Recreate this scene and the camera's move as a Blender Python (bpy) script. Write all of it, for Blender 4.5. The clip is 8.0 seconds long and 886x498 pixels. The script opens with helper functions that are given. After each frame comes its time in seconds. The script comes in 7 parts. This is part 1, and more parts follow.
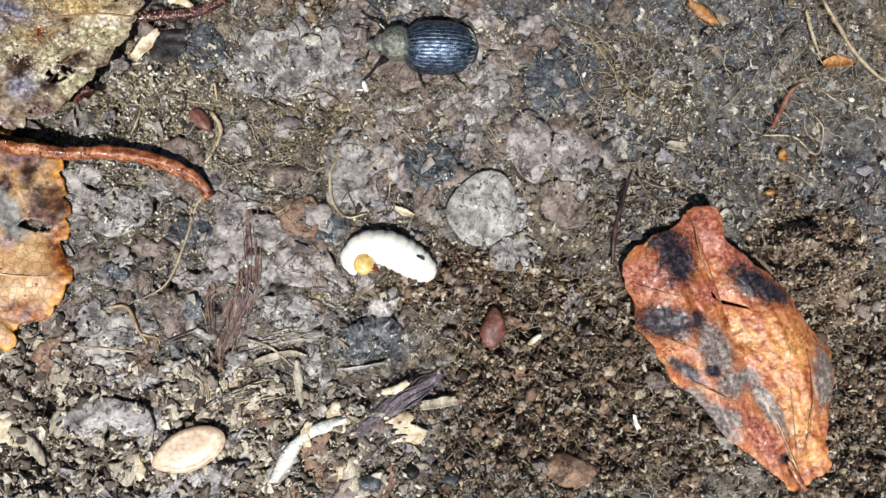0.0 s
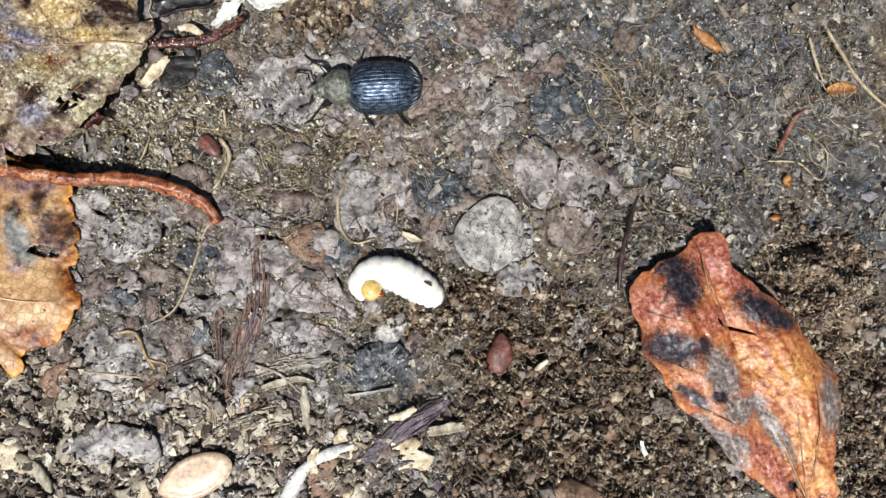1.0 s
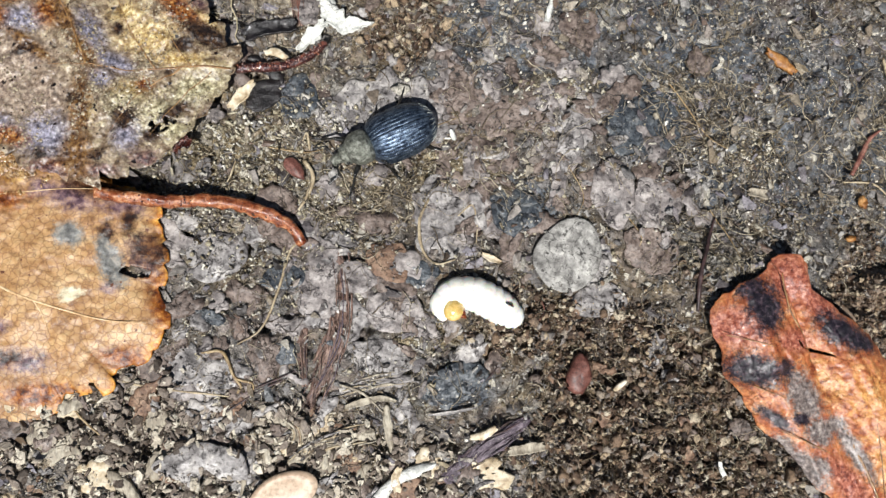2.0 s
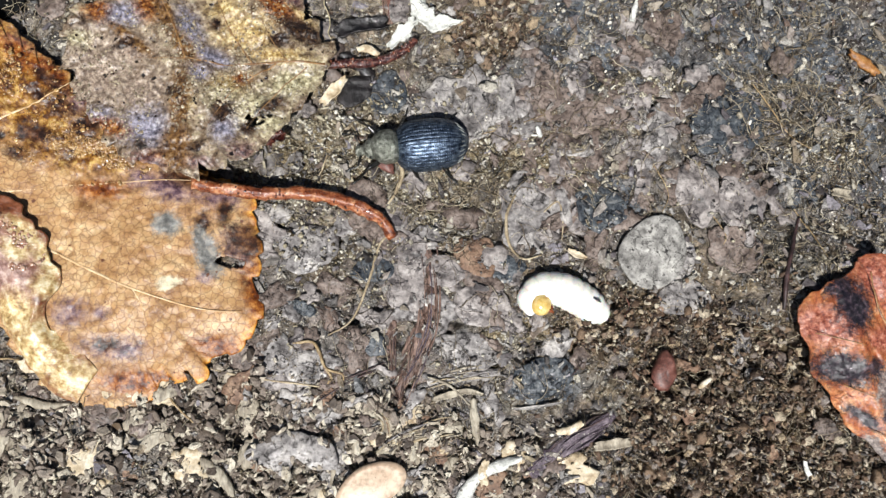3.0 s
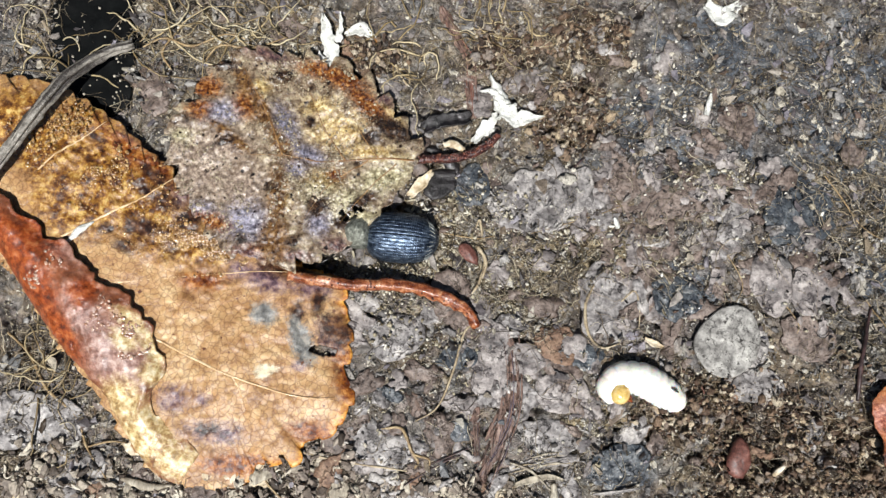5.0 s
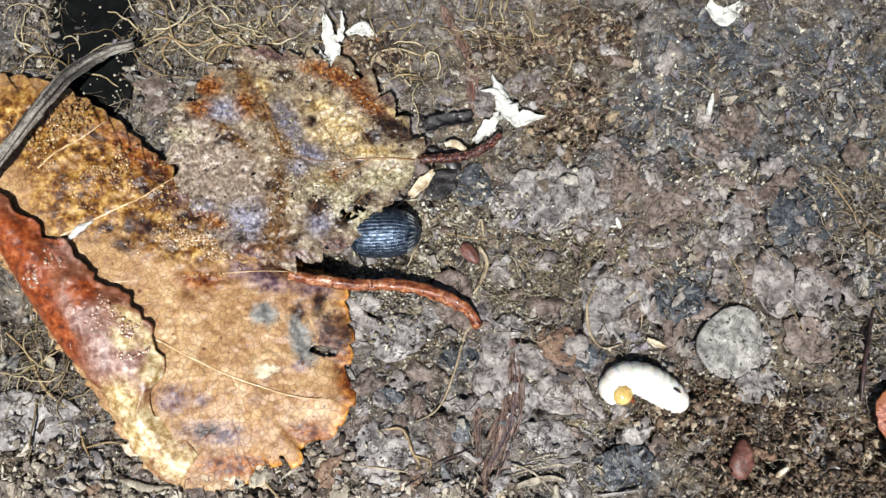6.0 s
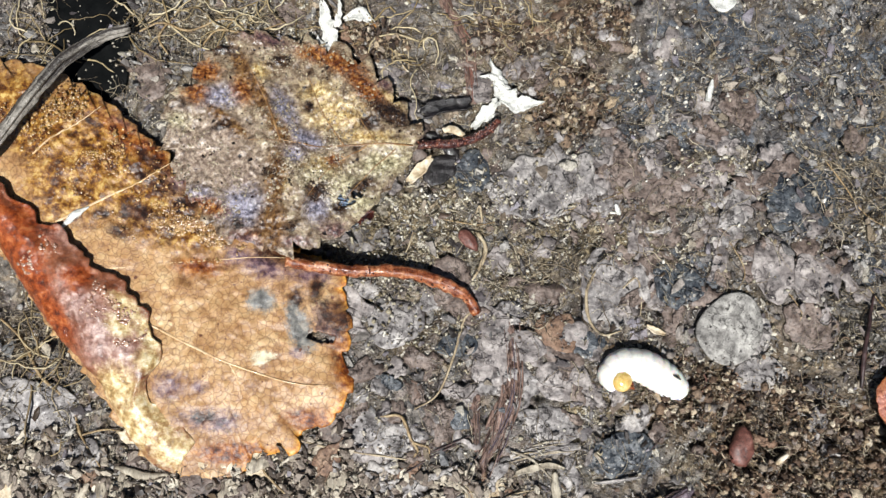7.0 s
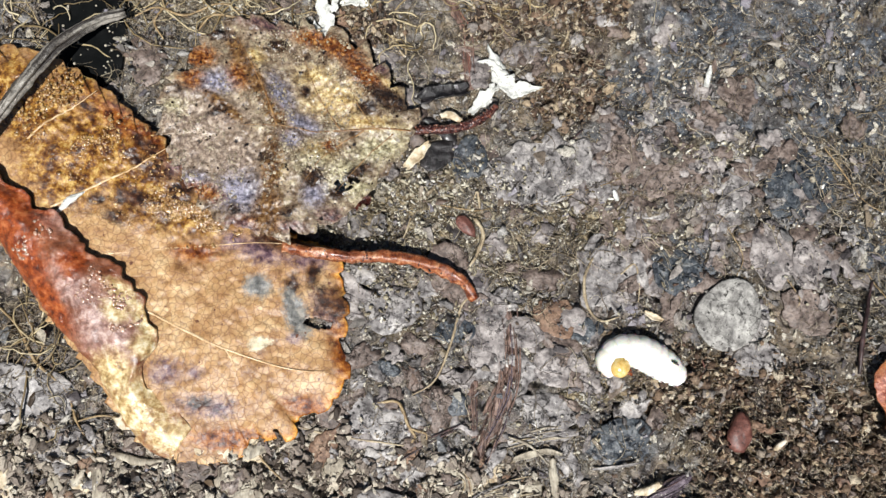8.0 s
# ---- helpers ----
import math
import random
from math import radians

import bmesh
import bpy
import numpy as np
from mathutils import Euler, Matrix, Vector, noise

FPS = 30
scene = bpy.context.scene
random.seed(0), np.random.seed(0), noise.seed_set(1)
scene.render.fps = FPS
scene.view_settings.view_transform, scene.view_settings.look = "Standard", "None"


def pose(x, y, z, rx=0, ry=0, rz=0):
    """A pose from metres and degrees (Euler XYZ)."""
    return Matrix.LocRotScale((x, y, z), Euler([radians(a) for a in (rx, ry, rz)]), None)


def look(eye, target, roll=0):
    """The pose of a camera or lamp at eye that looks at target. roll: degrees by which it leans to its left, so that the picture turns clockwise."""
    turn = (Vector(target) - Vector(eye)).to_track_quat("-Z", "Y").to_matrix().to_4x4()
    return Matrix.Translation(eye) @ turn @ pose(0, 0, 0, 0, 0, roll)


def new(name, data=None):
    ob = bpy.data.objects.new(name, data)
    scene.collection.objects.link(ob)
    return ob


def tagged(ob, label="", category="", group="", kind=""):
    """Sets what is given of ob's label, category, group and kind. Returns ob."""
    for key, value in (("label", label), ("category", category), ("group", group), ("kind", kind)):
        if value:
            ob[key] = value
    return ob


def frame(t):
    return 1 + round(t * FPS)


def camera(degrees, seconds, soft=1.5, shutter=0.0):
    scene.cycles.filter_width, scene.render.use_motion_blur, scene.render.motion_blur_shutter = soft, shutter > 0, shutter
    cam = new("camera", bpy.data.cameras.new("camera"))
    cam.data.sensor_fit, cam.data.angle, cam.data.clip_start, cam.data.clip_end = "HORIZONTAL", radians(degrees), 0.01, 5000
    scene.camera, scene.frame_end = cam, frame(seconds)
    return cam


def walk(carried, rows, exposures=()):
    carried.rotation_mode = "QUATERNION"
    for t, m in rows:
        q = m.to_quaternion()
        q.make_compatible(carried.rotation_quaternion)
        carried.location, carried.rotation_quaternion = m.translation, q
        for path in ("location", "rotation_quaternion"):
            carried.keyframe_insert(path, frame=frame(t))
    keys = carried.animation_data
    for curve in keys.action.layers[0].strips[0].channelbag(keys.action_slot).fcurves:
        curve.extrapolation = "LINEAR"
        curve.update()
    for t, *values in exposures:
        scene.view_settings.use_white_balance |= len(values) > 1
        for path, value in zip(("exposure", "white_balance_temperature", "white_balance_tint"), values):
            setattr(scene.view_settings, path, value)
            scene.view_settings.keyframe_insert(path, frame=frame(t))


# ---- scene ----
cam = camera(62, 8.0, soft=1.4)
PATH = [
    (0, pose(-0.002666, -0.002925, 0.053908, 3.787, -6.676, 0.000)),
    (0.5, pose(-0.002828, -0.002457, 0.054135, 4.219, -6.662, 0.043)),
    (1, pose(-0.003287, -0.002173, 0.054047, 4.954, -6.759, 0.083)),
    (1.5, pose(-0.004907, -0.001392, 0.053617, 4.964, -6.548, 0.188)),
    (2, pose(-0.008336, -0.001159, 0.054154, 5.402, -5.839, 0.327)),
    (2.2, pose(-0.009910, -0.001996, 0.054046, 6.048, -5.664, 0.444)),
    (3.5, pose(-0.015169, -0.002590, 0.054097, 6.348, -4.277, 1.441)),
    (4, pose(-0.016882, -0.000198, 0.055651, 6.579, -3.779, 1.559)),
    (4.5, pose(-0.018241, 0.003177, 0.056681, 6.696, -3.233, 1.777)),
    (6, pose(-0.018962, 0.002667, 0.056319, 7.353, -3.402, 1.874)),
    (6.5, pose(-0.018824, 0.002235, 0.056065, 7.453, -3.512, 1.828)),
    (7, pose(-0.018921, 0.001707, 0.055844, 7.337, -3.546, 1.812)),
    (7.5, pose(-0.018720, 0.001358, 0.055688, 7.264, -3.600, 1.787)),
    (8, pose(-0.018860, 0.000889, 0.055518, 7.116, -3.728, 1.774)),
]
walk(cam, PATH)

# ---- light ----
MM = 0.001
SUN_FROM = Vector((-0.16, -0.80, 1.40)).normalized()
world = bpy.data.worlds.new("sky")
scene.world = world
world.use_nodes = True
sky = world.node_tree.nodes.new("ShaderNodeTexSky")
sky.sky_type = "NISHITA"
sky.sun_disc = False
sky.sun_elevation = math.asin(SUN_FROM.z)
sky.sun_rotation = math.atan2(SUN_FROM.x, SUN_FROM.y)
world.node_tree.links.new(sky.outputs[0], world.node_tree.nodes["Background"].inputs["Color"])
world.node_tree.nodes["Background"].inputs["Strength"].default_value = 0.032
sun = new("sun", bpy.data.lights.new("sun", "SUN"))
sun.data.energy = 5.3
sun.data.angle = radians(0.53)
sun.data.color = (1.0, 0.99, 0.972)
sun.matrix_basis = look(SUN_FROM * 5, (0, 0, 0))
scene.view_settings.exposure = 0.24


# ---- materials ----
def rgb(code):
    """A linear colour from six hexadecimal digits."""
    v = [int(code[i:i + 2], 16) / 255 for i in (0, 2, 4)]
    return tuple(a / 12.92 if a < 0.04045 else ((a + 0.055) / 1.055) ** 2.4 for a in v) + (1.0,)


class Nodes:
    def __init__(self, name):
        self.m = bpy.data.materials.new(name)
        self.m.use_nodes = True
        self.t = self.m.node_tree
        self.b = self.t.nodes["Principled BSDF"]

    def add(self, kind, **values):
        n = self.t.nodes.new(kind)
        for key, value in values.items():
            if hasattr(value, "is_output"):
                self.t.links.new(value, n.inputs[key.replace("_", " ")])
            else:
                n.inputs[key.replace("_", " ")].default_value = value
        return n

    def ramp(self, fac, stops, hard=False):
        n = self.t.nodes.new("ShaderNodeValToRGB")
        self.t.links.new(fac, n.inputs[0])
        if hard:
            n.color_ramp.interpolation = "CONSTANT"
        e = n.color_ramp.elements
        while len(e) < len(stops):
            e.new(0.5)
        for el, (p, c) in zip(e, stops):
            el.position = p
            el.color = rgb(c) if isinstance(c, str) else (c, c, c, 1)
        return n.outputs[0]

    def mix(self, fac, a, b, how="MIX"):
        n = self.t.nodes.new("ShaderNodeMix")
        n.data_type, n.blend_type = "RGBA", how
        for sock, v in ((n.inputs[0], fac), (n.inputs[6], a), (n.inputs[7], b)):
            if hasattr(v, "is_output"):
                self.t.links.new(v, sock)
            else:
                sock.default_value = v
        return n.outputs[2]

    def math(self, how, a, b=0.0):
        n = self.t.nodes.new("ShaderNodeMath")
        n.operation = how
        for i, v in enumerate((a, b)):
            if hasattr(v, "is_output"):
                self.t.links.new(v, n.inputs[i])
            else:
                n.inputs[i].default_value = v
        return n.outputs[0]

    def place(self):
        """Object space, shifted at random from object to object."""
        c = self.t.nodes.new("ShaderNodeTexCoord").outputs["Object"]
        r = self.t.nodes.new("ShaderNodeObjectInfo").outputs["Random"]
        n = self.t.nodes.new("ShaderNodeVectorMath")
        n.operation = "ADD"
        self.t.links.new(c, n.inputs[0])
        self.t.links.new(r, n.inputs[1])
        return n.outputs[0]

    def noise(self, place, mm, detail=5.0, rough=0.6, warp=0.0):
        return self.add("ShaderNodeTexNoise", Vector=place, Scale=1 / (mm * MM), Detail=detail, Roughness=rough, Distortion=warp).outputs[0]

    def attribute(self, name):
        n = self.t.nodes.new("ShaderNodeAttribute")
        n.attribute_name = name
        return n.outputs["Fac"]

    def set(self, **values):
        for key, value in values.items():
            sock = self.b.inputs[key.replace("_", " ")]
            if hasattr(value, "is_output"):
                self.t.links.new(value, sock)
            else:
                sock.default_value = value

    def bump(self, height, mm, strength=1.0, under=None):
        n = self.add("ShaderNodeBump", Height=height, Distance=mm * MM, Strength=strength)
        if under is not None:
            self.t.links.new(under, n.inputs["Normal"])
        return n.outputs[0]


def surface(name, stops, mm, rough=0.7, bump=0.15, grain=0.7, specks=None, cells=None, stains=(), islands=False,
            sss=0.0, coat=0.0, spec=0.5, stretch=None, gloss_noise=0.15, lines=None, wet=0.0, glint=(0.15, 0.022, 0.12), coat_key=""):
    """A surface coloured by noise of the size mm, with finer grain, relief, specks, a vein net (cells) and stains."""
    n = Nodes(name)
    place = n.place()
    if stretch:
        place = n.add("ShaderNodeMapping", Vector=place, Scale=stretch).outputs[0]
    broad = n.noise(place, mm, 6, 0.62, 0.3)
    fine = n.noise(place, mm / 4.5, 4, 0.6)
    if islands:
        isl = n.t.nodes.new("ShaderNodeNewGeometry").outputs["Random Per Island"]
        col = n.ramp(isl, stops)
        col = n.mix(0.85, col, n.ramp(broad, [(0.36, 0.4), (0.5, 0.85), (0.62, 1.0)]), "MULTIPLY")
    else:
        col = n.ramp(broad, stops)
    col = n.mix(grain, col, n.ramp(fine, [(0.36, 0.35), (0.48, 0.8), (0.6, 1.0)]), "MULTIPLY")
    height = n.math("ADD", n.math("MULTIPLY", broad, 0.6), n.math("MULTIPLY", fine, 0.4))
    if lines:
        size, width, colour, amount = lines
        ridge = n.math("ABSOLUTE", n.math("SUBTRACT", n.noise(place, size, 5, 0.62, 0.25), 0.5))
        broken = n.ramp(n.noise(place, size * 1.7, 3), [(0.45, 0.0), (0.6, 1.0)])
        crack = n.math("MULTIPLY", n.ramp(ridge, [(0.0, 1.0), (width, 0.0)]), broken)
        col = n.mix(n.math("MULTIPLY", crack, amount), col, rgb(colour))
        height = n.math("SUBTRACT", height, n.math("MULTIPLY", crack, 0.5))
    if cells:
        size, colour, amount = cells
        v = n.t.nodes.new("ShaderNodeTexVoronoi")
        v.feature = "DISTANCE_TO_EDGE"
        shake = n.add("ShaderNodeVectorMath", Vector=n.add("ShaderNodeTexNoise", Vector=place, Scale=1 / (size * 1.1 * MM), Detail=3.0).outputs[1])
        shake.operation = "SCALE"
        shake.inputs["Scale"].default_value = size * 1.1 * MM
        moved = n.t.nodes.new("ShaderNodeVectorMath")
        n.t.links.new(place, moved.inputs[0])
        n.t.links.new(shake.outputs[0], moved.inputs[1])
        n.t.links.new(moved.outputs[0], v.inputs["Vector"])
        v.inputs["Scale"].default_value = 1 / (size * MM)
        net = n.ramp(v.outputs["Distance"], [(0.0, 1.0), (0.05, 0.45), (0.12, 0.0)])
        col = n.mix(n.math("MULTIPLY", net, amount), col, rgb(colour))
        height = n.math("SUBTRACT", height, n.math("MULTIPLY", net, 0.12))
    for key, colour, edge in stains:
        f = n.math("ADD", n.attribute(key), n.math("MULTIPLY", n.math("ADD", n.math("SUBTRACT", n.noise(place, mm, 7, 0.75), 0.5), n.math("MULTIPLY", n.math("SUBTRACT", n.noise(place, mm / 5, 4, 0.7), 0.5), 0.6)), 1.1))
        f = n.ramp(f, [(0.5 - edge, 0.0), (0.5 + edge, 1.0)])
        f = n.math("MULTIPLY", f, n.ramp(n.attribute(key), [(0.0, 0.0), (0.12, 1.0)]))
        if isinstance(colour, tuple):
            tone = n.ramp(n.noise(place, mm * 0.45, 6, 0.7), [(0.34, colour[0]), (0.45, colour[1]), (0.54, colour[2]), (0.66, colour[3])])
            col = n.mix(f, col, tone)
            continue
        dark = n.mix(1.0, rgb(colour), n.ramp(n.noise(place, mm / 3, 6, 0.7), [(0.32, 0.3), (0.5, 0.85), (0.66, 1.0)]), "MULTIPLY")
        col = n.mix(n.math("MULTIPLY", f, 0.95), col, dark)
    for size, reach, colour in (specks if isinstance(specks, list) else [specks] if specks else []):
        v = n.add("ShaderNodeTexVoronoi", Vector=place, Scale=1 / (size * MM))
        f = n.math("LESS_THAN", n.math("ADD", v.outputs["Distance"], n.math("MULTIPLY", n.math("SUBTRACT", n.noise(place, size * 1.6, 5, 0.7), 0.42), 1.3)), reach)
        col = n.mix(f, col, rgb(colour))
    n.set(Base_Color=col, Normal=n.bump(height, bump))
    r = n.math("ADD", n.math("MULTIPLY", n.math("SUBTRACT", fine, 0.5), gloss_noise * 2), rough)
    if wet:
        r = n.math("MULTIPLY", r, n.ramp(n.noise(place, 0.5, 4), [(0.45, 1.0), (0.6, 1 - wet)]))
    n.set(Roughness=r, Specular_IOR_Level=spec)
    if coat:
        film = n.math("MULTIPLY", n.ramp(n.noise(place, mm * 0.6), [(0.35, 0.0), (0.6, 1.0)]), coat)
        if coat_key:
            film = n.math("MULTIPLY", film, n.ramp(n.attribute(coat_key), [(0.2, 0.12), (0.5, 1.0)]))
        n.set(Coat_Weight=film, Coat_Roughness=glint[2])
        n.set(Coat_Normal=n.bump(n.noise(place, glint[0], 3, 0.6), glint[1]))
    if sss:
        n.set(Subsurface_Weight=sss, Subsurface_Radius=(0.9, 0.6, 0.35), Subsurface_Scale=0.6 * MM)
    return n.m


def ground_material():
    n = Nodes("matted_soil")
    p = n.place()
    broad, mid, fine, tiny = n.noise(p, 6, 5), n.noise(p, 1.5, 6, 0.66, 0.6), n.noise(p, 0.42, 4, 0.66), n.noise(p, 0.16, 3, 0.6)
    swirl = n.math("ABSOLUTE", n.math("SUBTRACT", n.noise(p, 1.4, 5, 0.6, 0.8), 0.5))
    mat_col = n.ramp(mid, [(0.28, "15120f"), (0.40, "5a534d"), (0.50, "8f8880"), (0.60, "aea79d"), (0.74, "d4cdc0")])
    mat_col = n.mix(n.ramp(broad, [(0.44, 0.0), (0.58, 0.8)]), mat_col, n.ramp(mid, [(0.3, "2e261b"), (0.5, "857860"), (0.7, "c2b494")]))
    hue = n.ramp(n.noise(p, 4.2, 4, 0.6, 0.5), [(0.34, "d3dbea"), (0.44, "f2efec"), (0.52, "ece2e6"), (0.60, "f4ece0"), (0.68, "f6dfb6")])
    mat_col = n.mix(0.9, mat_col, hue, "MULTIPLY")
    soil = n.ramp(mid, [(0.3, "1d160f"), (0.5, "5b4a36"), (0.68, "948061")])
    grit = n.ramp(mid, [(0.28, "2a221b"), (0.5, "82735f"), (0.7, "c4b69c")])
    blue = n.ramp(mid, [(0.28, "12151b"), (0.42, "40464e"), (0.54, "646a72"), (0.7, "94989c")])
    tan = n.ramp(mid, [(0.3, "3a3020"), (0.5, "988768"), (0.7, "ccbc9a")])
    col = mat_col
    for key, c in (("tan", tan), ("blue", blue), ("grit", grit), ("crumb", soil)):
        f = n.math("ADD", n.attribute(key), n.math("MULTIPLY", n.math("SUBTRACT", mid, 0.5), 0.8))
        col = n.mix(n.ramp(f, [(0.38, 0.0), (0.62, 1.0)]), col, c)
    shake = n.t.nodes.new("ShaderNodeVectorMath")
    shake.operation = "MULTIPLY_ADD"
    n.t.links.new(n.add("ShaderNodeTexNoise", Vector=p, Scale=1 / (0.5 * MM), Detail=4.0).outputs[1], shake.inputs[0])
    shake.inputs[1].default_value = (0.9 * MM,) * 3
    n.t.links.new(p, shake.inputs[2])
    plates, lips = [], []
    for size in (1.25, 0.5):
        v = n.add("ShaderNodeTexVoronoi", Vector=shake.outputs[0], Scale=1 / (size * MM))
        split = n.t.nodes.new("ShaderNodeSeparateColor")
        n.t.links.new(v.outputs["Color"], split.inputs[0])
        plates.append(split)
        lips.append(v.outputs["Distance"])
    tone = n.ramp(plates[0].outputs[0], [(0.0, "34302d"), (0.2, "6b6764"), (0.4, "908d8a"), (0.6, "756a60"), (0.8, "a5a199"), (1.0, "5a6066")])
    col = n.mix(n.math("MULTIPLY", n.math("GREATER_THAN", plates[0].outputs[1], 0.55), n.math("SUBTRACT", 0.6, n.math("MULTIPLY", n.attribute("crumb"), 0.5))), col, tone)
    col = n.mix(0.85, col, n.ramp(plates[1].outputs[0], [(0.0, 0.35), (0.5, 0.8), (1.0, 1.0)]), "MULTIPLY")
    col = n.mix(n.math("GREATER_THAN", plates[1].outputs[1], n.ramp(broad, [(0.4, 0.995), (0.6, 0.95)])), col, rgb("c9c2b2"))
    col = n.mix(0.85, col, n.ramp(fine, [(0.34, 0.25), (0.48, 0.85), (0.58, 1.0)]), "MULTIPLY")
    col = n.mix(n.math("MULTIPLY", n.ramp(swirl, [(0.0, 1.0), (0.02, 0.0)]), 0.45), col, n.ramp(broad, [(0.4, "14100d"), (0.55, "9a835c")]))
    v = n.add("ShaderNodeTexVoronoi", Vector=p, Scale=1 / (0.5 * MM))
    col = n.mix(n.math("LESS_THAN", v.outputs["Distance"], n.math("MULTIPLY", fine, 0.22)), col, rgb("d3ccbc"))
    n.set(Base_Color=col, Roughness=n.ramp(tiny, [(0.38, 0.2), (0.58, 0.75)]), Specular_IOR_Level=0.6)
    h = n.math("ADD", n.math("MULTIPLY", fine, 0.7), n.math("MULTIPLY", tiny, 0.3))
    h = n.math("ADD", h, n.math("MULTIPLY", n.ramp(swirl, [(0.0, 1.0), (0.03, 0.0)]), 0.25))
    h = n.math("ADD", h, n.math("ADD", n.math("MULTIPLY", plates[1].outputs[2], 0.25), n.math("MULTIPLY", plates[0].outputs[2], 0.35)))
    n.set(Normal=n.bump(h, 0.36))
    return n.m


# ---- numbers and shapes, in millimetres ----
rng = np.random.default_rng(7)


def lattice(i, j, seed):
    h = (i.astype(np.int64) * 374761393 + j.astype(np.int64) * 668265263 + seed * 974634777) & 0x7FFFFFFF
    h = ((h ^ (h >> 13)) * 1274126177) & 0x7FFFFFFF
    return ((h ^ (h >> 16)) & 0xFFFF) / 65535.0


def vnoise(x, y, mm, seed=0):
    """Smooth noise from -1 to 1 with features of the size mm."""
    x, y = np.asarray(x, float) / mm, np.asarray(y, float) / mm
    i, j = np.floor(x), np.floor(y)
    u, v = x - i, y - j
    u, v = u * u * (3 - 2 * u), v * v * (3 - 2 * v)
    a, b = lattice(i, j, seed), lattice(i + 1, j, seed)
    c, d = lattice(i, j + 1, seed), lattice(i + 1, j + 1, seed)
    return 2 * ((a * (1 - u) + b * u) * (1 - v) + (c * (1 - u) + d * u) * v) - 1


def fbm(x, y, mm, seed=0, octaves=4, gain=0.55):
    total, amp = 0.0, 1.0
    for k in range(octaves):
        total = total + amp * vnoise(np.asarray(x) + 17.3 * k, np.asarray(y) - 9.1 * k, mm / 2 ** k, seed + k)
        amp *= gain
    return total


def blob(x, y, spot):
    """1 at the middle of an ellipse (x, y, rx, ry, degrees), 0.5 on its rim, 0 at twice its size."""
    cx, cy, rx, ry, a = spot
    c, s = math.cos(radians(a)), math.sin(radians(a))
    dx, dy = x - cx, y - cy
    return np.clip(1 - 0.5 * np.hypot((dx * c + dy * s) / rx, (dy * c - dx * s) / ry), 0, 1)


def blobs(x, y, spots):
    total = np.zeros_like(np.asarray(x, float))
    for s in spots:
        total = np.maximum(total, blob(x, y, s))
    return total


def smooth(points, count, closed=False):
    """A Catmull-Rom curve through the points, evenly stepped."""
    p = np.asarray(points, float)
    n = len(p)
    p = np.vstack([p[-1], p, p[0], p[1]]) if closed else np.vstack([2 * p[0] - p[1], p, 2 * p[-1] - p[-2]])
    out = []
    for k in range(n if closed else n - 1):
        a, b, c, d = p[k:k + 4]
        for u in np.linspace(0, 1, 24, endpoint=False):
            out.append(0.5 * (2 * b + (c - a) * u + (2 * a - 5 * b + 4 * c - d) * u * u + (3 * b - a - 3 * c + d) * u ** 3))
    out.append(out[0] if closed else p[-2])
    out = np.array(out)
    way = np.concatenate([[0], np.cumsum(np.linalg.norm(np.diff(out, axis=0), axis=1))])
    at = np.linspace(0, way[-1], count, endpoint=not closed)
    return np.stack([np.interp(at, way, out[:, k]) for k in range(out.shape[1])], 1)


def tube(path, radii, sides=6, flat=1.0, rough=0.0, seed=0, ribs=0.0):
    """A capped tube along a path; flat squeezes it in height."""
    p = np.asarray(path, float)
    n = len(p)
    r = np.interp(np.linspace(0, 1, n), np.linspace(0, 1, len(np.atleast_1d(radii))), np.atleast_1d(radii))
    t = np.gradient(p, axis=0)
    t /= np.linalg.norm(t, axis=1)[:, None] + 1e-12
    side = np.cross(t, [0, 0, 1.0])
    bad = np.linalg.norm(side, axis=1) < 0.05
    side[bad] = np.cross(t[bad], [0, 1.0, 0])
    side /= np.linalg.norm(side, axis=1)[:, None]
    up = np.cross(side, t)
    a = np.linspace(0, 2 * math.pi, sides, endpoint=False)
    k = r[:, None] * (1 + rough * vnoise(np.arange(n)[:, None] * 0.7 + 0 * a, a[None, :] * 1.3 + 0 * r[:, None], 1.0, seed))
    k = k * (1 + ribs * vnoise(np.arange(n)[:, None] * 0.06 + 0 * a, a[None, :] * 2.2 + 0 * r[:, None], 1.0, seed + 5))
    v = p[:, None, :] + side[:, None, :] * (np.cos(a) * k)[:, :, None] + up[:, None, :] * (np.sin(a) * k * flat)[:, :, None]
    v = v.reshape(-1, 3)
    f = [(i * sides + j, i * sides + (j + 1) % sides, (i + 1) * sides + (j + 1) % sides, (i + 1) * sides + j)
         for i in range(n - 1) for j in range(sides)]
    f += [tuple(range(sides))[::-1], tuple((n - 1) * sides + j for j in range(sides))]
    return v, f


def ball(rx, ry, rz, nu=16, nv=10):
    v, f = [], []
    for i in range(nv + 1):
        th = math.pi * i / nv
        for j in range(nu):
            ph = 2 * math.pi * j / nu
            v.append((rx * math.sin(th) * math.cos(ph), ry * math.sin(th) * math.sin(ph), rz * math.cos(th)))
    for i in range(nv):
        for j in range(nu):
            f.append((i * nu + j, (i + 1) * nu + j, (i + 1) * nu + (j + 1) % nu, i * nu + (j + 1) % nu))
    return np.array(v), f


def join(*pieces):
    vs, fs, k = [], [], 0
    for v, f in pieces:
        vs.append(np.asarray(v))
        fs += [tuple(i + k for i in q) for q in f]
        k += len(v)
    return np.vstack(vs), fs


